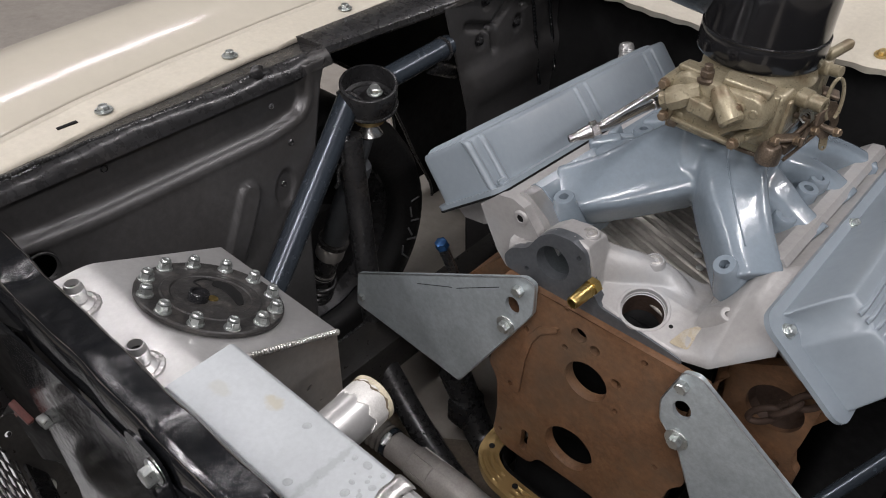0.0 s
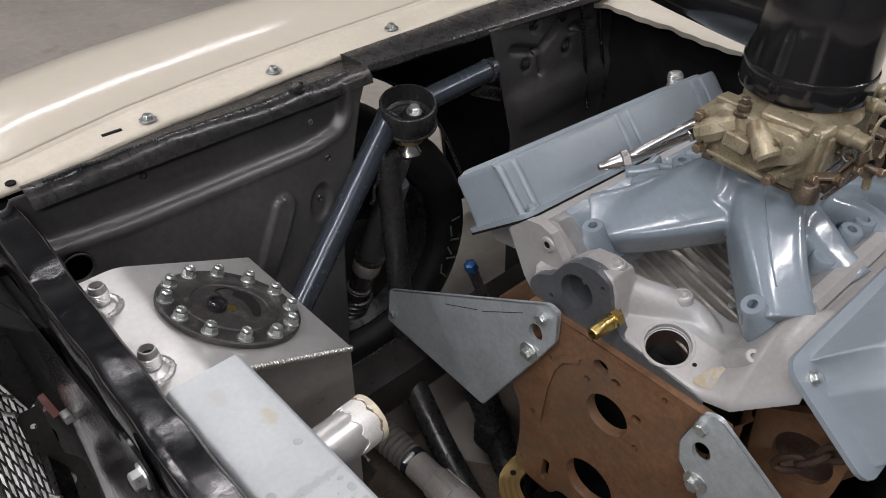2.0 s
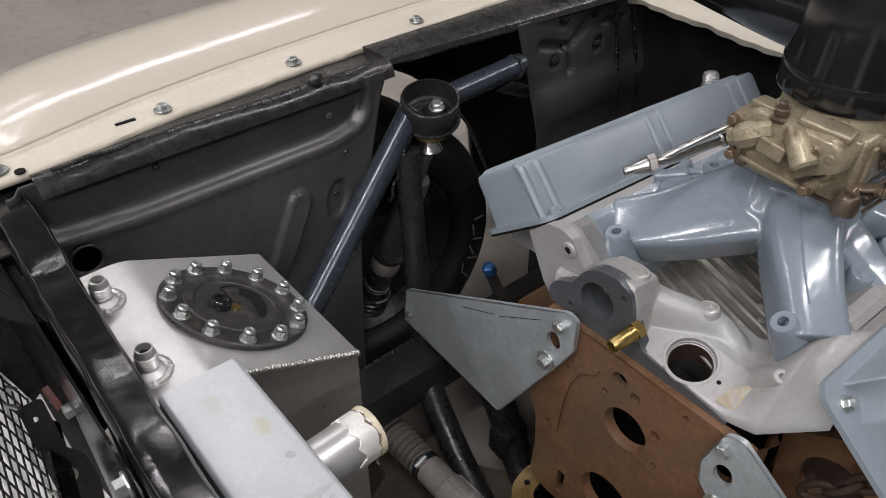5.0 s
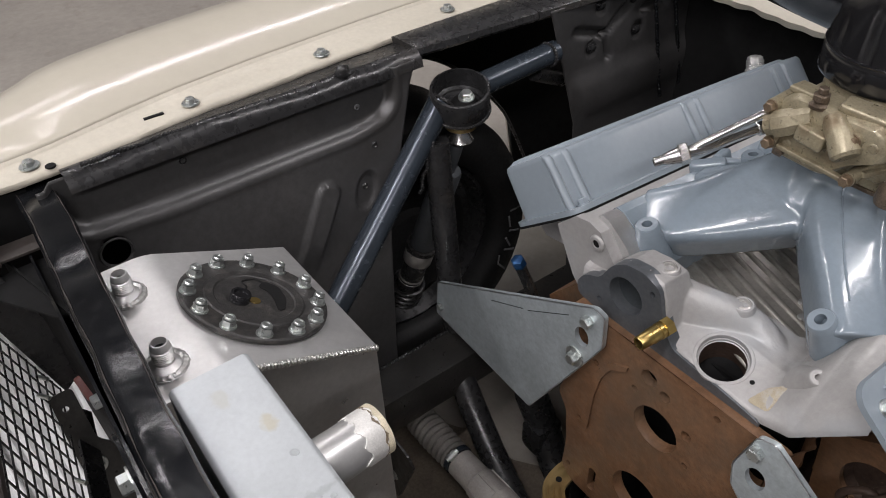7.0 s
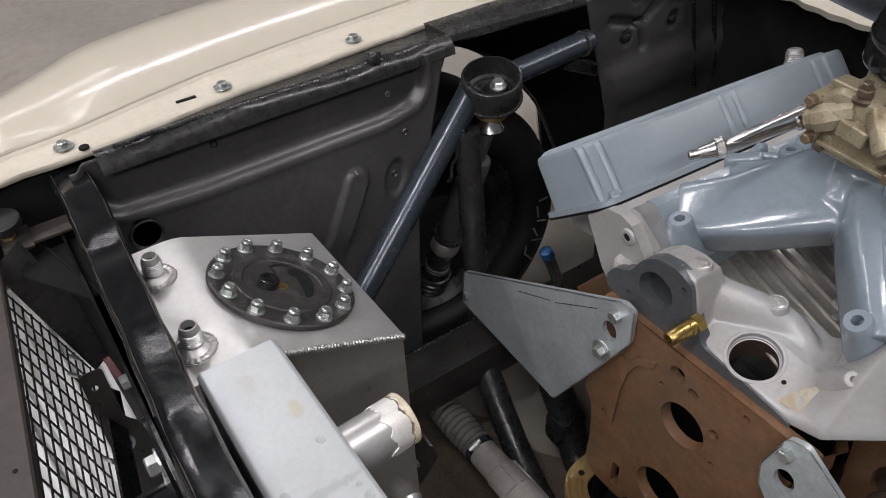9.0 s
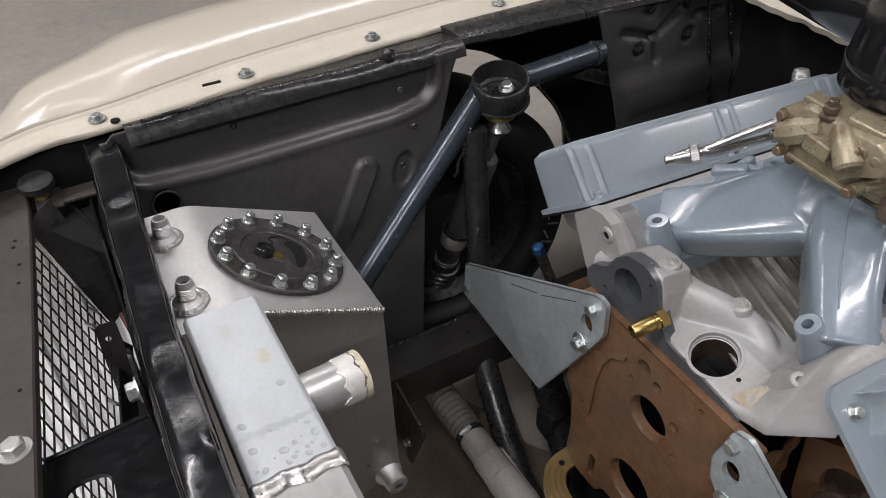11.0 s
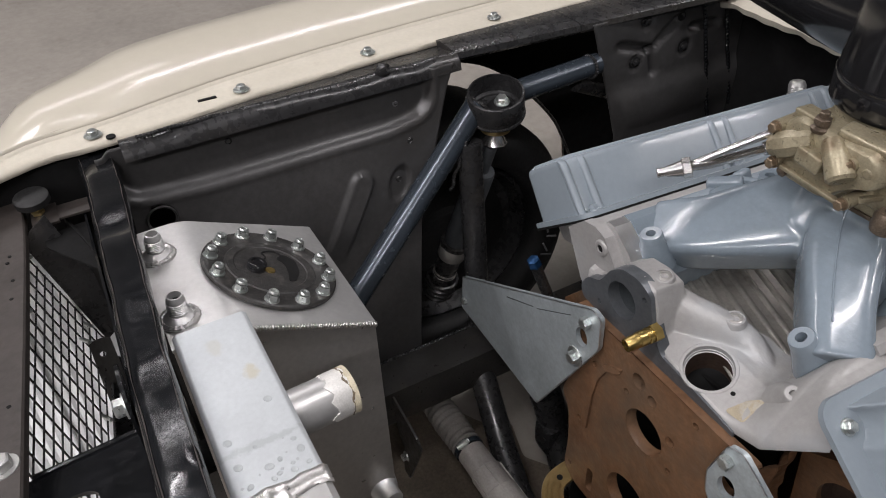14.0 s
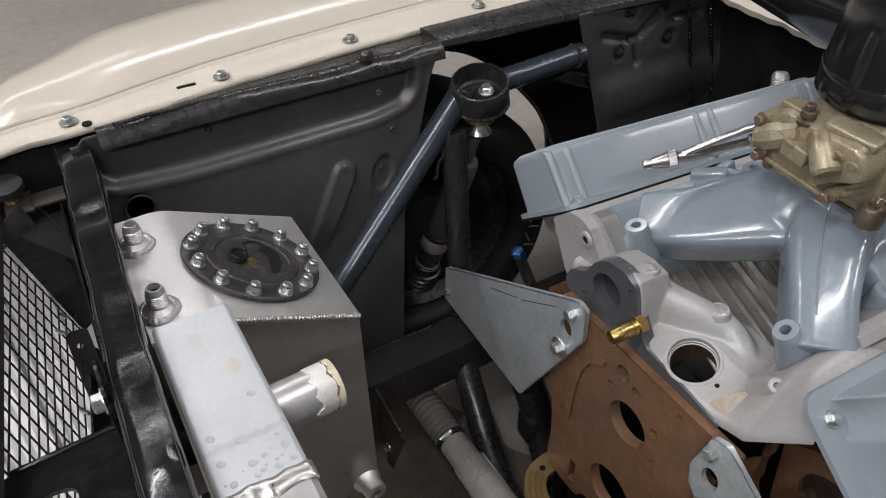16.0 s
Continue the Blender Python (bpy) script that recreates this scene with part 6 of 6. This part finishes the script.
        back = y - (0.115 + 0.25 * max(0, x))
        ring = top + 0.002 - 0.045 * (best / 0.0265) ** 3.0
        k = 0.005
        hh = max(0.0, k - abs(z - ring)) / k
        z = max(z, ring) + hh * hh * k * 0.25
        edge = smoothstep(0.0, 0.003, y - front_y(x)) * 0.003 - 0.003
        return z + edge + 0.0006 * noise.noise(Vector((x * 90, y * 90, 3)))

    bm = bmesh.new()
    NX, NY = 230, 84
    seat_c = Vector((0.036, 0.050))
    rows = []
    for i in range(NX + 1):
        x = -0.172 + 0.378 * i / NX
        fy = front_y(x)
        by = float(np.interp(x, [-0.172, -0.125, -0.03, 0.0, 0.04, 0.07, 0.10, 0.19], [0.085, 0.092, 0.094, 0.122, 0.142, 0.140, 0.165, 0.17]))
        row = [bm.verts.new((x, fy, float(np.interp(x, [0.09, 0.144, 0.206], [0.003, 0.018, 0.078]))))]
        for j in range(NY + 1):
            y = fy + (by - fy) * j / NY
            row.append(bm.verts.new((x, y, cast_z(x, y))))
        row.append(bm.verts.new((x, by + 0.002, 0.006 if x < 0.1 else 0.03)))
        rows.append(row)
    for a, b in zip(rows, rows[1:]):
        for j in range(len(a) - 1):
            mid = (a[j].co + b[j + 1].co) / 2
            if (mid.xy - seat_c).length > 0.0300 and not (j < 2 and abs(a[0].co.x + 0.091) < 0.027):
                bm.faces.new((a[j], a[j + 1], b[j + 1], b[j]))
    part("water_crossover", bm, M_CAST, e, smooth=50)
    # thermostat housing seat
    c = Vector((0.036, 0.050, 0.031))
    m = Matrix.Translation(c) @ Vector((0.10, -0.28, 0.95)).to_track_quat("Z", "Y").to_matrix().to_4x4()
    bm = bmesh.new()
    loft(bm, [circle(m, r, 44, z) for r, z in ((0.0345, -0.004), (0.0345, 0.0002), (0.0338, 0.0008), (0.0303, 0.0008), (0.0302, 0.0002), (0.0302, -0.004))], cap=False)
    part("thermostat_seat", bm, M_CAST, e, "flat cast thermostat seat")
    bm = bmesh.new()
    loft(bm, [circle(m, 0.0303, 40, 0.0008), circle(m, 0.0298, 40, -0.0002), circle(m, 0.0295, 40, -0.006), circle(m, 0.0285, 40, -0.0065), circle(m, 0.0285, 40, -0.010), circle(m, 0.0272, 40, -0.0105)], cap=False)
    part("thermostat_bore", bm, M_CAST, e)
    # Lower bore coloured dark in place of its own shade.
    bm = bmesh.new()
    loft(bm, [circle(m, 0.0272, 40, -0.0105), circle(m, 0.0282, 40, -0.013), circle(m, 0.0282, 40, -0.055)], cap=False)
    part("bore_wall", bm, M_RUST_DK, e)
    bm = bmesh.new()
    loft(bm, [circle(m, 0.0284, 24, -0.052), circle(m, 0.001, 24, -0.056)], cap=False)
    part("bore_floor", bm, M_DEEP, e)
    # Flat black disc on the seat, painting a screw hole's shade.
    for px, py in ((0.038, -0.016),):
        bm = bmesh.new()
        loft(bm, [circle(m @ Matrix.Translation((px, py, 0)), 0.0030, 12, 0.0008), circle(m @ Matrix.Translation((px, py, 0)), 0.0022, 12, 0.0006)])
        part("screw_hole", bm, M_DEEP, e)
    bm = bmesh.new()
    c = Vector((0.136, 0.061, 0.0815))
    d = Vector((0.25, -0.35, 0.9)).normalized()
    lathe(bm, c - d * 0.045, c + d, [(0, 0.026), (0.026, 0.0155), (0.037, 0.0105), (0.0400, 0.0090), (0.0406, 0.0080), (0.0406, 0.0038), (0.034, 0.0034)], 28)
    part("cast_boss", bm, M_CAST, e, "cast boss with a small drilled hole", 60)
    bm = bmesh.new()
    pts = [(0.086, 0.028), (0.112, 0.0285), (0.112, 0.062), (0.094, 0.056), (0.090, 0.044)]
    bm.faces.new([bm.verts.new((x, y, cast_z(x, y) + 0.0006)) for x, y in round_poly(pts, 0.004, 3)])
    part("gasket_residue", bm, M_RESIDUE, e, "tan gasket residue")
    # pipe plugs on the crossover
    for px, py in ((-0.061, 0.053), (0.014, 0.105)):
        p = Vector((px, py, cast_z(px, py)))
        d = Vector((0, -0.12, 1))
        bm = bmesh.new()
        lathe(bm, p - d * 0.006, p + d, [(0, 0.0150), (0.006, 0.0132), (0.0078, 0.0125), (0.0084, 0.0118), (0.0084, 0.0098), (0.0060, 0.0094)], 28)
        pl = part("plug_boss", bm, M_CAST, e)
        bm = bmesh.new()
        lathe(bm, p, p + d, [(-0.004, 0.0093), (0.0010, 0.0093), (0.0014, 0.0088), (0.0014, 0.0048), (-0.001, 0.0044)], 18)
        part("hex_plug", bm, M_SIDE, pl)


def brass_fitting():
    bm = bmesh.new()
    p, q = Vector((-0.025, 0.022, 0.0555)), Vector((-0.030, -0.030, 0.051))
    lathe(bm, p, q, [(0, 0.0118), (0.011, 0.0118)], 6)
    lathe(bm, p, q, [(0.011, 0.0090), (0.014, 0.0090), (0.0145, 0.0104), (0.018, 0.0104), (0.0185, 0.0094), (0.022, 0.0094), (0.0225, 0.0100), (0.030, 0.0100), (0.0305, 0.0094), (0.0475, 0.0088), (0.0485, 0.0080), (0.0485, 0.0062), (0.03, 0.0060)], 26)
    single("hose_barb", bm, M_BRASS, "bright brass hose barb screwed into the intake manifold", "hose fitting")


def carburettor():
    e = thing("carburettor", (0.008, 0.30, 0.188), "khaki chromate-plated four-barrel carburettor with brown stained linkage", "carburettor")
    def blk(name, c, size, bev, material=None, label="", rot=(0, 0, 0), parent=None):
        bm = bmesh.new()
        box(bm, (0, 0, 0), size, bev, pose(*c, *rot), 3)
        return part(name, bm, material or M_CARB, parent or e, label)
    def turned(name, p, q, prof, n=18, material=None, parent=None):
        bm = bmesh.new()
        lathe(bm, p, q, prof, n)
        return part(name, bm, material or M_CARB, parent or e)
    blk("base_plate", (0.008, 0.326, 0.198), (0.114, 0.172, 0.014), 0.004)
    blk("spacer_gasket", (0.008, 0.326, 0.189), (0.116, 0.174, 0.005), 0.001, M_CARB_DK)
    body = blk("main_body", (0.008, 0.315, 0.240), (0.130, 0.150, 0.074), 0.010)
    turned("air_horn", (0.008, 0.315, 0.272), (0.008, 0.315, 1), [(0, 0.074), (0.012, 0.070), (0.022, 0.066), (0.030, 0.066)], 40)
    blk("metering_block", (0.004, 0.243, 0.240), (0.126, 0.012, 0.072), 0.003)
    bm = bmesh.new()
    out = round_poly([(-0.058, 0.206), (0.010, 0.203), (0.030, 0.226), (0.052, 0.240), (0.067, 0.246), (0.067, 0.264), (0.056, 0.284), (-0.045, 0.288), (-0.066, 0.270), (-0.066, 0.225)], 0.012, 4)
    loft(bm, [[Vector((x, 0.237, z)) for x, z in out], [Vector((x, 0.212, z)) for x, z in out], [Vector((0.001 + (x - 0.001) * 0.96, 0.205, 0.245 + (z - 0.245) * 0.95)) for x, z in out], [Vector((0.001 + (x - 0.001) * 0.90, 0.202, 0.245 + (z - 0.245) * 0.88)) for x, z in out]])
    bowl = part("fuel_bowl", bm, M_CARB, e)
    blk("rear_bowl", (0.008, 0.412, 0.240), (0.128, 0.045, 0.070), 0.012)
    # ribs and bosses on the bowl
    blk("sight_boss", (-0.010, 0.196, 0.252), (0.034, 0.020, 0.021), 0.004, parent=bowl, rot=(0, 8, 0))
    turned("pump_boss", (0.0, 0.204, 0.280), (0.040, 0.186, 0.245), [(0, 0.009), (0.006, 0.0125), (0.034, 0.0150), (0.046, 0.0160), (0.050, 0.013)], 20, parent=bowl)
    turned("inlet_boss", (-0.018, 0.205, 0.268), (-0.068, 0.194, 0.240), [(0, 0.014), (0.020, 0.014), (0.026, 0.0165), (0.044, 0.0165), (0.046, 0.013), (0.054, 0.0125), (0.056, 0.008)], 8, parent=bowl)
    blk("rib", (-0.004, 0.200, 0.218), (0.090, 0.008, 0.006), 0.002, parent=bowl, rot=(0, 4, 0))
    blk("rib", (0.052, 0.226, 0.222), (0.007, 0.030, 0.007), 0.002, parent=bowl, rot=(0, 0, -20))
    blk("rib", (-0.050, 0.201, 0.246), (0.006, 0.008, 0.045), 0.002, parent=bowl, rot=(0, 6, 0))
    blk("top_web", (0.030, 0.225, 0.286), (0.060, 0.030, 0.010), 0.004, parent=bowl, rot=(0, 6, 10))
    blk("top_web", (-0.040, 0.222, 0.286), (0.040, 0.022, 0.008), 0.003, parent=bowl, rot=(4, -4, -12))
    turned("needle_seat", (-0.019, 0.210, 0.280), (-0.020, 0.204, 0.4), [(0, 0.012), (0.004, 0.0125), (0.006, 0.008), (0.010, 0.008)], 18, M_CARB_DK)
    bolt(e, (-0.0195, 0.209, 0.289), (-0.020, 0.204, 0.4), 0.0165, 0.007, 0.0, M_CARB_DK)
    bolt(e, (-0.0195, 0.209, 0.297), (-0.020, 0.204, 0.4), 0.0105, 0.006, 0.0, M_CARB_DK)
    for x, z in ((-0.066, 0.266), (0.033, 0.265), (-0.058, 0.222), (0.040, 0.219)):
        turned("screw_sleeve", (x, 0.240, z), (x, 0.1, z), [(0, 0.0085), (0.043, 0.0080), (0.044, 0.0065)], 16)
        bolt(e, (x, 0.197, z), (x - 0.004, 0.1, z), 0.0115, 0.007, 0.0078, M_CARB_RED)
    for z in (0.2115, 0.2365):
        bm = bmesh.new()
        pipe(bm, [(-0.067, 0.224, z + 0.012), (-0.060, 0.206, z + 0.004), (-0.010, 0.2030, z), (0.004, 0.204, z + 0.001), (0.010, 0.210, z + 0.003)], 0.0016, 8, 3)
        part("casting_seam", bm, M_CARB, bowl)
    for x, z in ((-0.040, 0.226), (-0.036, 0.264), (0.052, 0.262), (-0.006, 0.214)):
        turned("screw_pad", (x, 0.206, z), (x, 0.1, z), [(0, 0.0065), (0.004, 0.0062), (0.005, 0.0048), (0.0052, 0.003)], 14, parent=bowl)
    turned("drain_plug", (-0.045, 0.204, 0.215), (-0.050, 0.1, 0.19), [(0, 0.007), (0.006, 0.007), (0.007, 0.0055)], 6, M_CARB_DK)
    for x in (-0.058, 0.070):
        turned("base_stud", (x, 0.226, 0.196), (x, 0.226, 0.3), [(0, 0.0085), (0.009, 0.0085), (0.0095, 0.0045), (0.018, 0.0042)], 6, M_CARB_RED)
    # side of the body
    turned("vacuum_port", (0.070, 0.292, 0.262), (0.125, 0.282, 0.262), [(0, 0.013), (0.020, 0.0125), (0.022, 0.0105), (0.040, 0.0105), (0.041, 0.007), (0.030, 0.006)], 18)
    turned("vacuum_port", (0.066, 0.355, 0.278), (0.118, 0.345, 0.285), [(0, 0.010), (0.020, 0.010), (0.022, 0.008), (0.036, 0.008)], 16)
    blk("choke_tower", (0.062, 0.345, 0.285), (0.020, 0.075, 0.030), 0.005, rot=(0, 10, 0))
    blk("rear_lug", (0.078, 0.400, 0.290), (0.014, 0.050, 0.014), 0.006, rot=(8, 0, -14))
    blk("body_rib", (0.074, 0.262, 0.235), (0.006, 0.012, 0.060), 0.002)
    blk("body_rib", (0.074, 0.310, 0.240), (0.006, 0.008, 0.050), 0.002)
    # pump and throttle linkage
    turned("pump_housing", (0.078, 0.226, 0.196), (0.080, 0.222, 0.3), [(0, 0.015), (0.004, 0.0155), (0.018, 0.0150), (0.024, 0.011), (0.025, 0.006), (0.030, 0.006)], 20, M_CARB_DK)
    for c, size, bev, rot in (((0.092, 0.272, 0.214), (0.012, 0.062, 0.014), 0.003, (10, 0, -8)), ((0.104, 0.262, 0.226), (0.005, 0.060, 0.012), 0.002, (-12, 0, 10)),
                              ((0.098, 0.312, 0.226), (0.012, 0.036, 0.030), 0.004, (0, 0, 0)), ((0.110, 0.300, 0.246), (0.005, 0.046, 0.020), 0.002, (0, 0, -5)), ((0.088, 0.248, 0.224), (0.030, 0.016, 0.005), 0.002, (0, -10, 30)),
                              ((0.100, 0.335, 0.258), (0.022, 0.024, 0.005), 0.002, (0, 12, 20))):
        blk("link_arm", c, size, bev, M_CARB_DK, "", rot)
    bm = bmesh.new()
    m = pose(0.114, 0.300, 0.236, 0, 80, -34) @ Matrix.Scale(0.82, 4)
    hole = ring2(0.004, 0, 0.0075, 14)
    plate(bm, round_poly([(-0.036, -0.006), (-0.030, 0.012), (0.0, 0.022), (0.022, 0.014), (0.030, -0.004), (0.016, -0.018), (-0.014, -0.016)], 0.008, 3), [hole], m, 0.003)
    part("throttle_lever", bm, M_CARB_DK, e, "brown-stained throttle lever")
    bm = bmesh.new()
    pipe(bm, [m @ Vector((-0.036 + 0.034 * math.cos(a), 0.002 + 0.014 * math.sin(a), 0.005)) for a in np.linspace(0.5, 5.8, 18)], 0.0024, 8, 2)
    part("lever_loop", bm, M_CARB, e)
    bm = bmesh.new()
    plate(bm, round_poly([(0.018, -0.006), (0.044, -0.004), (0.050, 0.004), (0.044, 0.010), (0.018, 0.008)], 0.004, 3), [ring2(0.043, 0.003, 0.0026, 10)], m, 0.0025)
    part("lever_tab", bm, M_CARB, e)
    for p, q, r in (((0.075, 0.298, 0.232), (0.136, 0.292, 0.230), 0.0042), ((0.095, 0.235, 0.200), (0.112, 0.318, 0.222), 0.0024), ((0.088, 0.252, 0.214), (0.10, 0.31, 0.24), 0.0028)):
        bm = bmesh.new()
        rod(bm, p, q, r, 10)
        part("link_rod", bm, M_CARB_DK, e)
    for p in ((0.098, 0.248, 0.224), (0.106, 0.285, 0.226), (0.112, 0.330, 0.240), (0.078, 0.225, 0.226), (0.130, 0.293, 0.230)):
        bolt(e, p, (p[0] + 0.09, p[1] - 0.03, p[2] + 0.03), 0.0092, 0.006, 0.006, M_CARB_RED)
    for c0, r0 in (((0.092, 0.286, 0.238), 0.0085), ((0.098, 0.262, 0.212), 0.006)):
        bm = bmesh.new()
        pipe(bm, [Vector((c0[0] + r0 * math.cos(k * 0.9), c0[1] + k * 0.0008, c0[2] + r0 * math.sin(k * 0.9))) for k in range(30)], 0.0013, 6, 1)
        part("return_spring", bm, M_BOLT, e)


M_CARB_RED = mat("coppery_stained_screw", (0.24, 0.18, 0.12), 0.4, 0.6, 0.25, 60)


def fuel_line():
    e = thing("fuel_line", (-0.09, 0.15, 0.22), "polished steel twin fuel line with a hex end fitting", "fuel line")
    a, b = Vector((-0.132, 0.086, 0.203)), Vector((-0.108, 0.118, 0.215))
    bm = bmesh.new()
    pipe(bm, [(-0.109, 0.117, 0.2155), (-0.099, 0.140, 0.217), (-0.090, 0.170, 0.2215), (-0.075, 0.206, 0.2300)], lambda t: 0.0064 - 0.0014 * t, 16)
    part("lower_tube", bm, M_CHROME, e)
    bm = bmesh.new()
    pipe(bm, [(-0.110, 0.119, 0.2165), (-0.096, 0.147, 0.231), (-0.079, 0.180, 0.2475), (-0.063, 0.211, 0.2625)], 0.0047, 16)
    part("upper_tube", bm, M_CHROME, e)
    bm = bmesh.new()
    lathe(bm, a, b, [(0, 0.0050), (0.001, 0.0056), (0.011, 0.0056), (0.0112, 0.0066), (0.030, 0.0102), (0.0302, 0.0085)], 20)
    lathe(bm, a, b, [(0.0302, 0.0118), (0.0312, 0.0126), (0.040, 0.0126), (0.041, 0.0118)], 6)
    part("end_fitting", bm, M_CHROME, e, smooth=28)
    bm = bmesh.new()
    lathe(bm, (-0.0775, 0.2000, 0.2286), (-0.0715, 0.2145, 0.2320), [(0, 0.0078), (0.001, 0.0085), (0.008, 0.0085), (0.009, 0.0078)], 6)
    part("tube_nut", bm, M_CHROME, e, smooth=28)
    # Black disc on the tip paints the shade of its opening.
    bm = bmesh.new()
    lathe(bm, a - (b - a).normalized() * 0.0003, b, [(0, 0.0036), (0.0006, 0.0034)], 12)
    part("bore", bm, M_DEEP, e)


def carb_hat():
    e = thing("carburettor_hat", (0.0, 0.32, 0.291), "gloss black carburettor hat with a sideways inlet pipe", "carburettor hat")
    c = Vector((0.0, 0.32, 0))
    m = Matrix.Translation((c.x, c.y, 0))
    bm = bmesh.new()
    loft(bm, [circle(m, r, 64, z) for z, r in ((0.289, 0.062), (0.290, 0.077), (0.292, 0.0800), (0.295, 0.0812), (0.320, 0.0812), (0.3235, 0.0800), (0.3245, 0.0775))])
    part("base_ring", bm, M_HAT, e, smooth=35)
    bm = bmesh.new()
    loft(bm, [circle(m, r, 64, z) for z, r in ((0.322, 0.0790), (0.345, 0.0785), (0.375, 0.0785), (0.410, 0.077), (0.436, 0.071), (0.458, 0.058), (0.472, 0.038), (0.478, 0.012))])
    part("dome", bm, M_HAT, e, smooth=60)
    bm = bmesh.new()
    weld(bm, [c + Vector((0.0795 * math.cos(a), 0.0795 * math.sin(a), 0.3245)) for a in np.linspace(0, 6.28, 70)], 0.0019, 0.005)
    part("weld_bead", bm, M_HAT, e)
    bm = bmesh.new()
    pipe(bm, [(0.02, 0.322, 0.384), (-0.07, 0.330, 0.382), (-0.18, 0.345, 0.386), (-0.36, 0.372, 0.396)], lambda t: 0.068 - 0.006 * t, 44)
    part("inlet_pipe", bm, M_HAT, e, smooth=60)


valley_tray()
intake()
brass_fitting()
carburettor()
fuel_line()
carb_hat()


def dark_sheet_and_bar():
    # Made-up black sheet that darkens the lit floor on the driver's side.
    e = thing("crossmember_shield", (0.32, 0.2, -0.42), "flat black sheet added to darken the floor beside the engine", "shield panel")
    bm = bmesh.new()
    box(bm, (0.29, 0.16, -0.425), (0.30, 0.90, 0.006), 0.002)
    part("shield", bm, M_DEEP, e)
    bm = bmesh.new()
    rod(bm, (0.300, 0.075, -0.215), (0.400, 0.345, -0.185), 0.011, 18)
    single("steel_bar", bm, M_TUBE, "bare steel bar running low beside the engine", "bar")
    bm = bmesh.new()
    for y in (0.075, 0.345):
        box(bm, (0.305 + (y - 0.075) * 0.37, y, -0.32), (0.02, 0.012, 0.20), 0.003)
    part("upright", bm, M_DEEP, e)


def oil_pan_front():
    """The front of the pan's flange: a flat horseshoe with three pressed ribs and bolt holes."""
    e = thing("oil_pan", (-0.01, -0.02, -0.45), "gold-plated ridged oil pan rail beneath the block", "oil pan")
    half = [(-0.147, 0.060), (-0.147, 0.006), (-0.137, -0.025), (-0.108, -0.045), (-0.075, -0.051), (-0.030, -0.053)]
    path = half + [(2 * XC - x, y) for x, y in reversed(half)]
    P = smooth_path([(x, y, -0.372) for x, y in path], 8)
    prof = [(-0.0175, -0.006), (-0.0175, 0.0), (-0.0120, 0.0), (-0.0105, 0.0022), (-0.0085, 0.0022), (-0.0070, 0.0), (-0.0020, 0.0), (-0.0005, 0.0022), (0.0015, 0.0022), (0.0030, 0.0),
            (0.0080, 0.0), (0.0095, 0.0022), (0.0115, 0.0022), (0.0130, 0.0), (0.0175, 0.0), (0.0185, -0.003), (0.0185, -0.016), (0.0165, -0.016)]
    rings = []
    for i, p in enumerate(P):
        d = (P[min(i + 1, len(P) - 1)] - P[max(i - 1, 0)]).normalized()
        out = Vector((-d.y, d.x, 0)) * -1
        t = i / (len(P) - 1)
        rib = smoothstep(0.03, 0.06, min(abs(t - f) for f in (0.13, 0.355, 0.645, 0.87)))
        rings.append([p + out * u + Vector((0, 0, h * (rib if h > 0 else 1.0))) for u, h in prof])
    bm = bmesh.new()
    loft(bm, rings)
    part("pan_rail", bm, M_GOLD, e, smooth=50)
    # Rail is not drilled: black discs paint the holes' shade.
    for x, y in ((-0.143, -0.009), (-0.065, -0.046), (0.059, -0.046), (0.137, -0.009)):
        bm = bmesh.new()
        rod(bm, (x, y, -0.374), (x, y, -0.3712), 0.0052, 14)
        part("bolt_hole", bm, M_DEEP, e)
    bm = bmesh.new()
    wall = [p + Vector((0, 0.016, -0.010)) for p in P]
    loft(bm, [[Vector((q.x * 0.93, q.y + 0.012, q.z + dz)) for q in wall] for dz in (0.0, -0.10)], cap=False, closed=False)
    part("pan_wall", bm, M_DEEP, e)
    bm = bmesh.new()
    box(bm, (0, 0.25, -0.455), (0.24, 0.45, 0.14), 0.02)
    part("sump", bm, M_DEEP, e)


def chain():
    e = thing("lifting_chain", (0.22, 0.08, -0.05), "dark steel chain hanging beside the rusty block", "chain")
    pts = [(0.204, 0.078, -0.078), (0.225, 0.080, -0.050), (0.244, 0.082, -0.022), (0.264, 0.084, 0.003)]
    for k, (a, b) in enumerate(zip(pts, pts[1:])):
        bm = bmesh.new()
        a, b = Vector(a), Vector(b)
        c, d = (a + b) / 2, (b - a).normalized()
        w = d.cross(Vector((0, 1, 0.3))).normalized() if k % 2 == 0 else Vector((0, 1, 0)).cross(d).cross(d).normalized()
        L = (b - a).length * 0.66
        ring = []
        for i in range(25):
            t = 2 * math.pi * i / 24
            ring.append(c + d * (L * math.cos(t)) + w * (0.0105 * math.sin(t)))
        pipe(bm, ring, 0.0046, 10, 0)
        part("link", bm, M_RUST_DK, e)


def loose_bolt():
    e = thing("blue_bolt", (-0.297, 0.06, -0.13), "dark bolt with a blue anodised head standing on the mount", "bolt")
    p, q = Vector((-0.292, 0.066, -0.135)), Vector((-0.302, 0.033, -0.038))
    bm = bmesh.new()
    rod(bm, p, q, 0.009, 16)
    part("shank", bm, M_BLACK, e)
    bm = bmesh.new()
    lathe(bm, q, q + (q - p), [(-0.004, 0.0112), (0, 0.0112), (0.001, 0.0104), (0.009, 0.0104), (0.010, 0.0088)], 6)
    part("head", bm, M_BLUE, e, "blue anodised hex head")


oil_pan_front()
dark_sheet_and_bar()
chain()
loose_bolt()
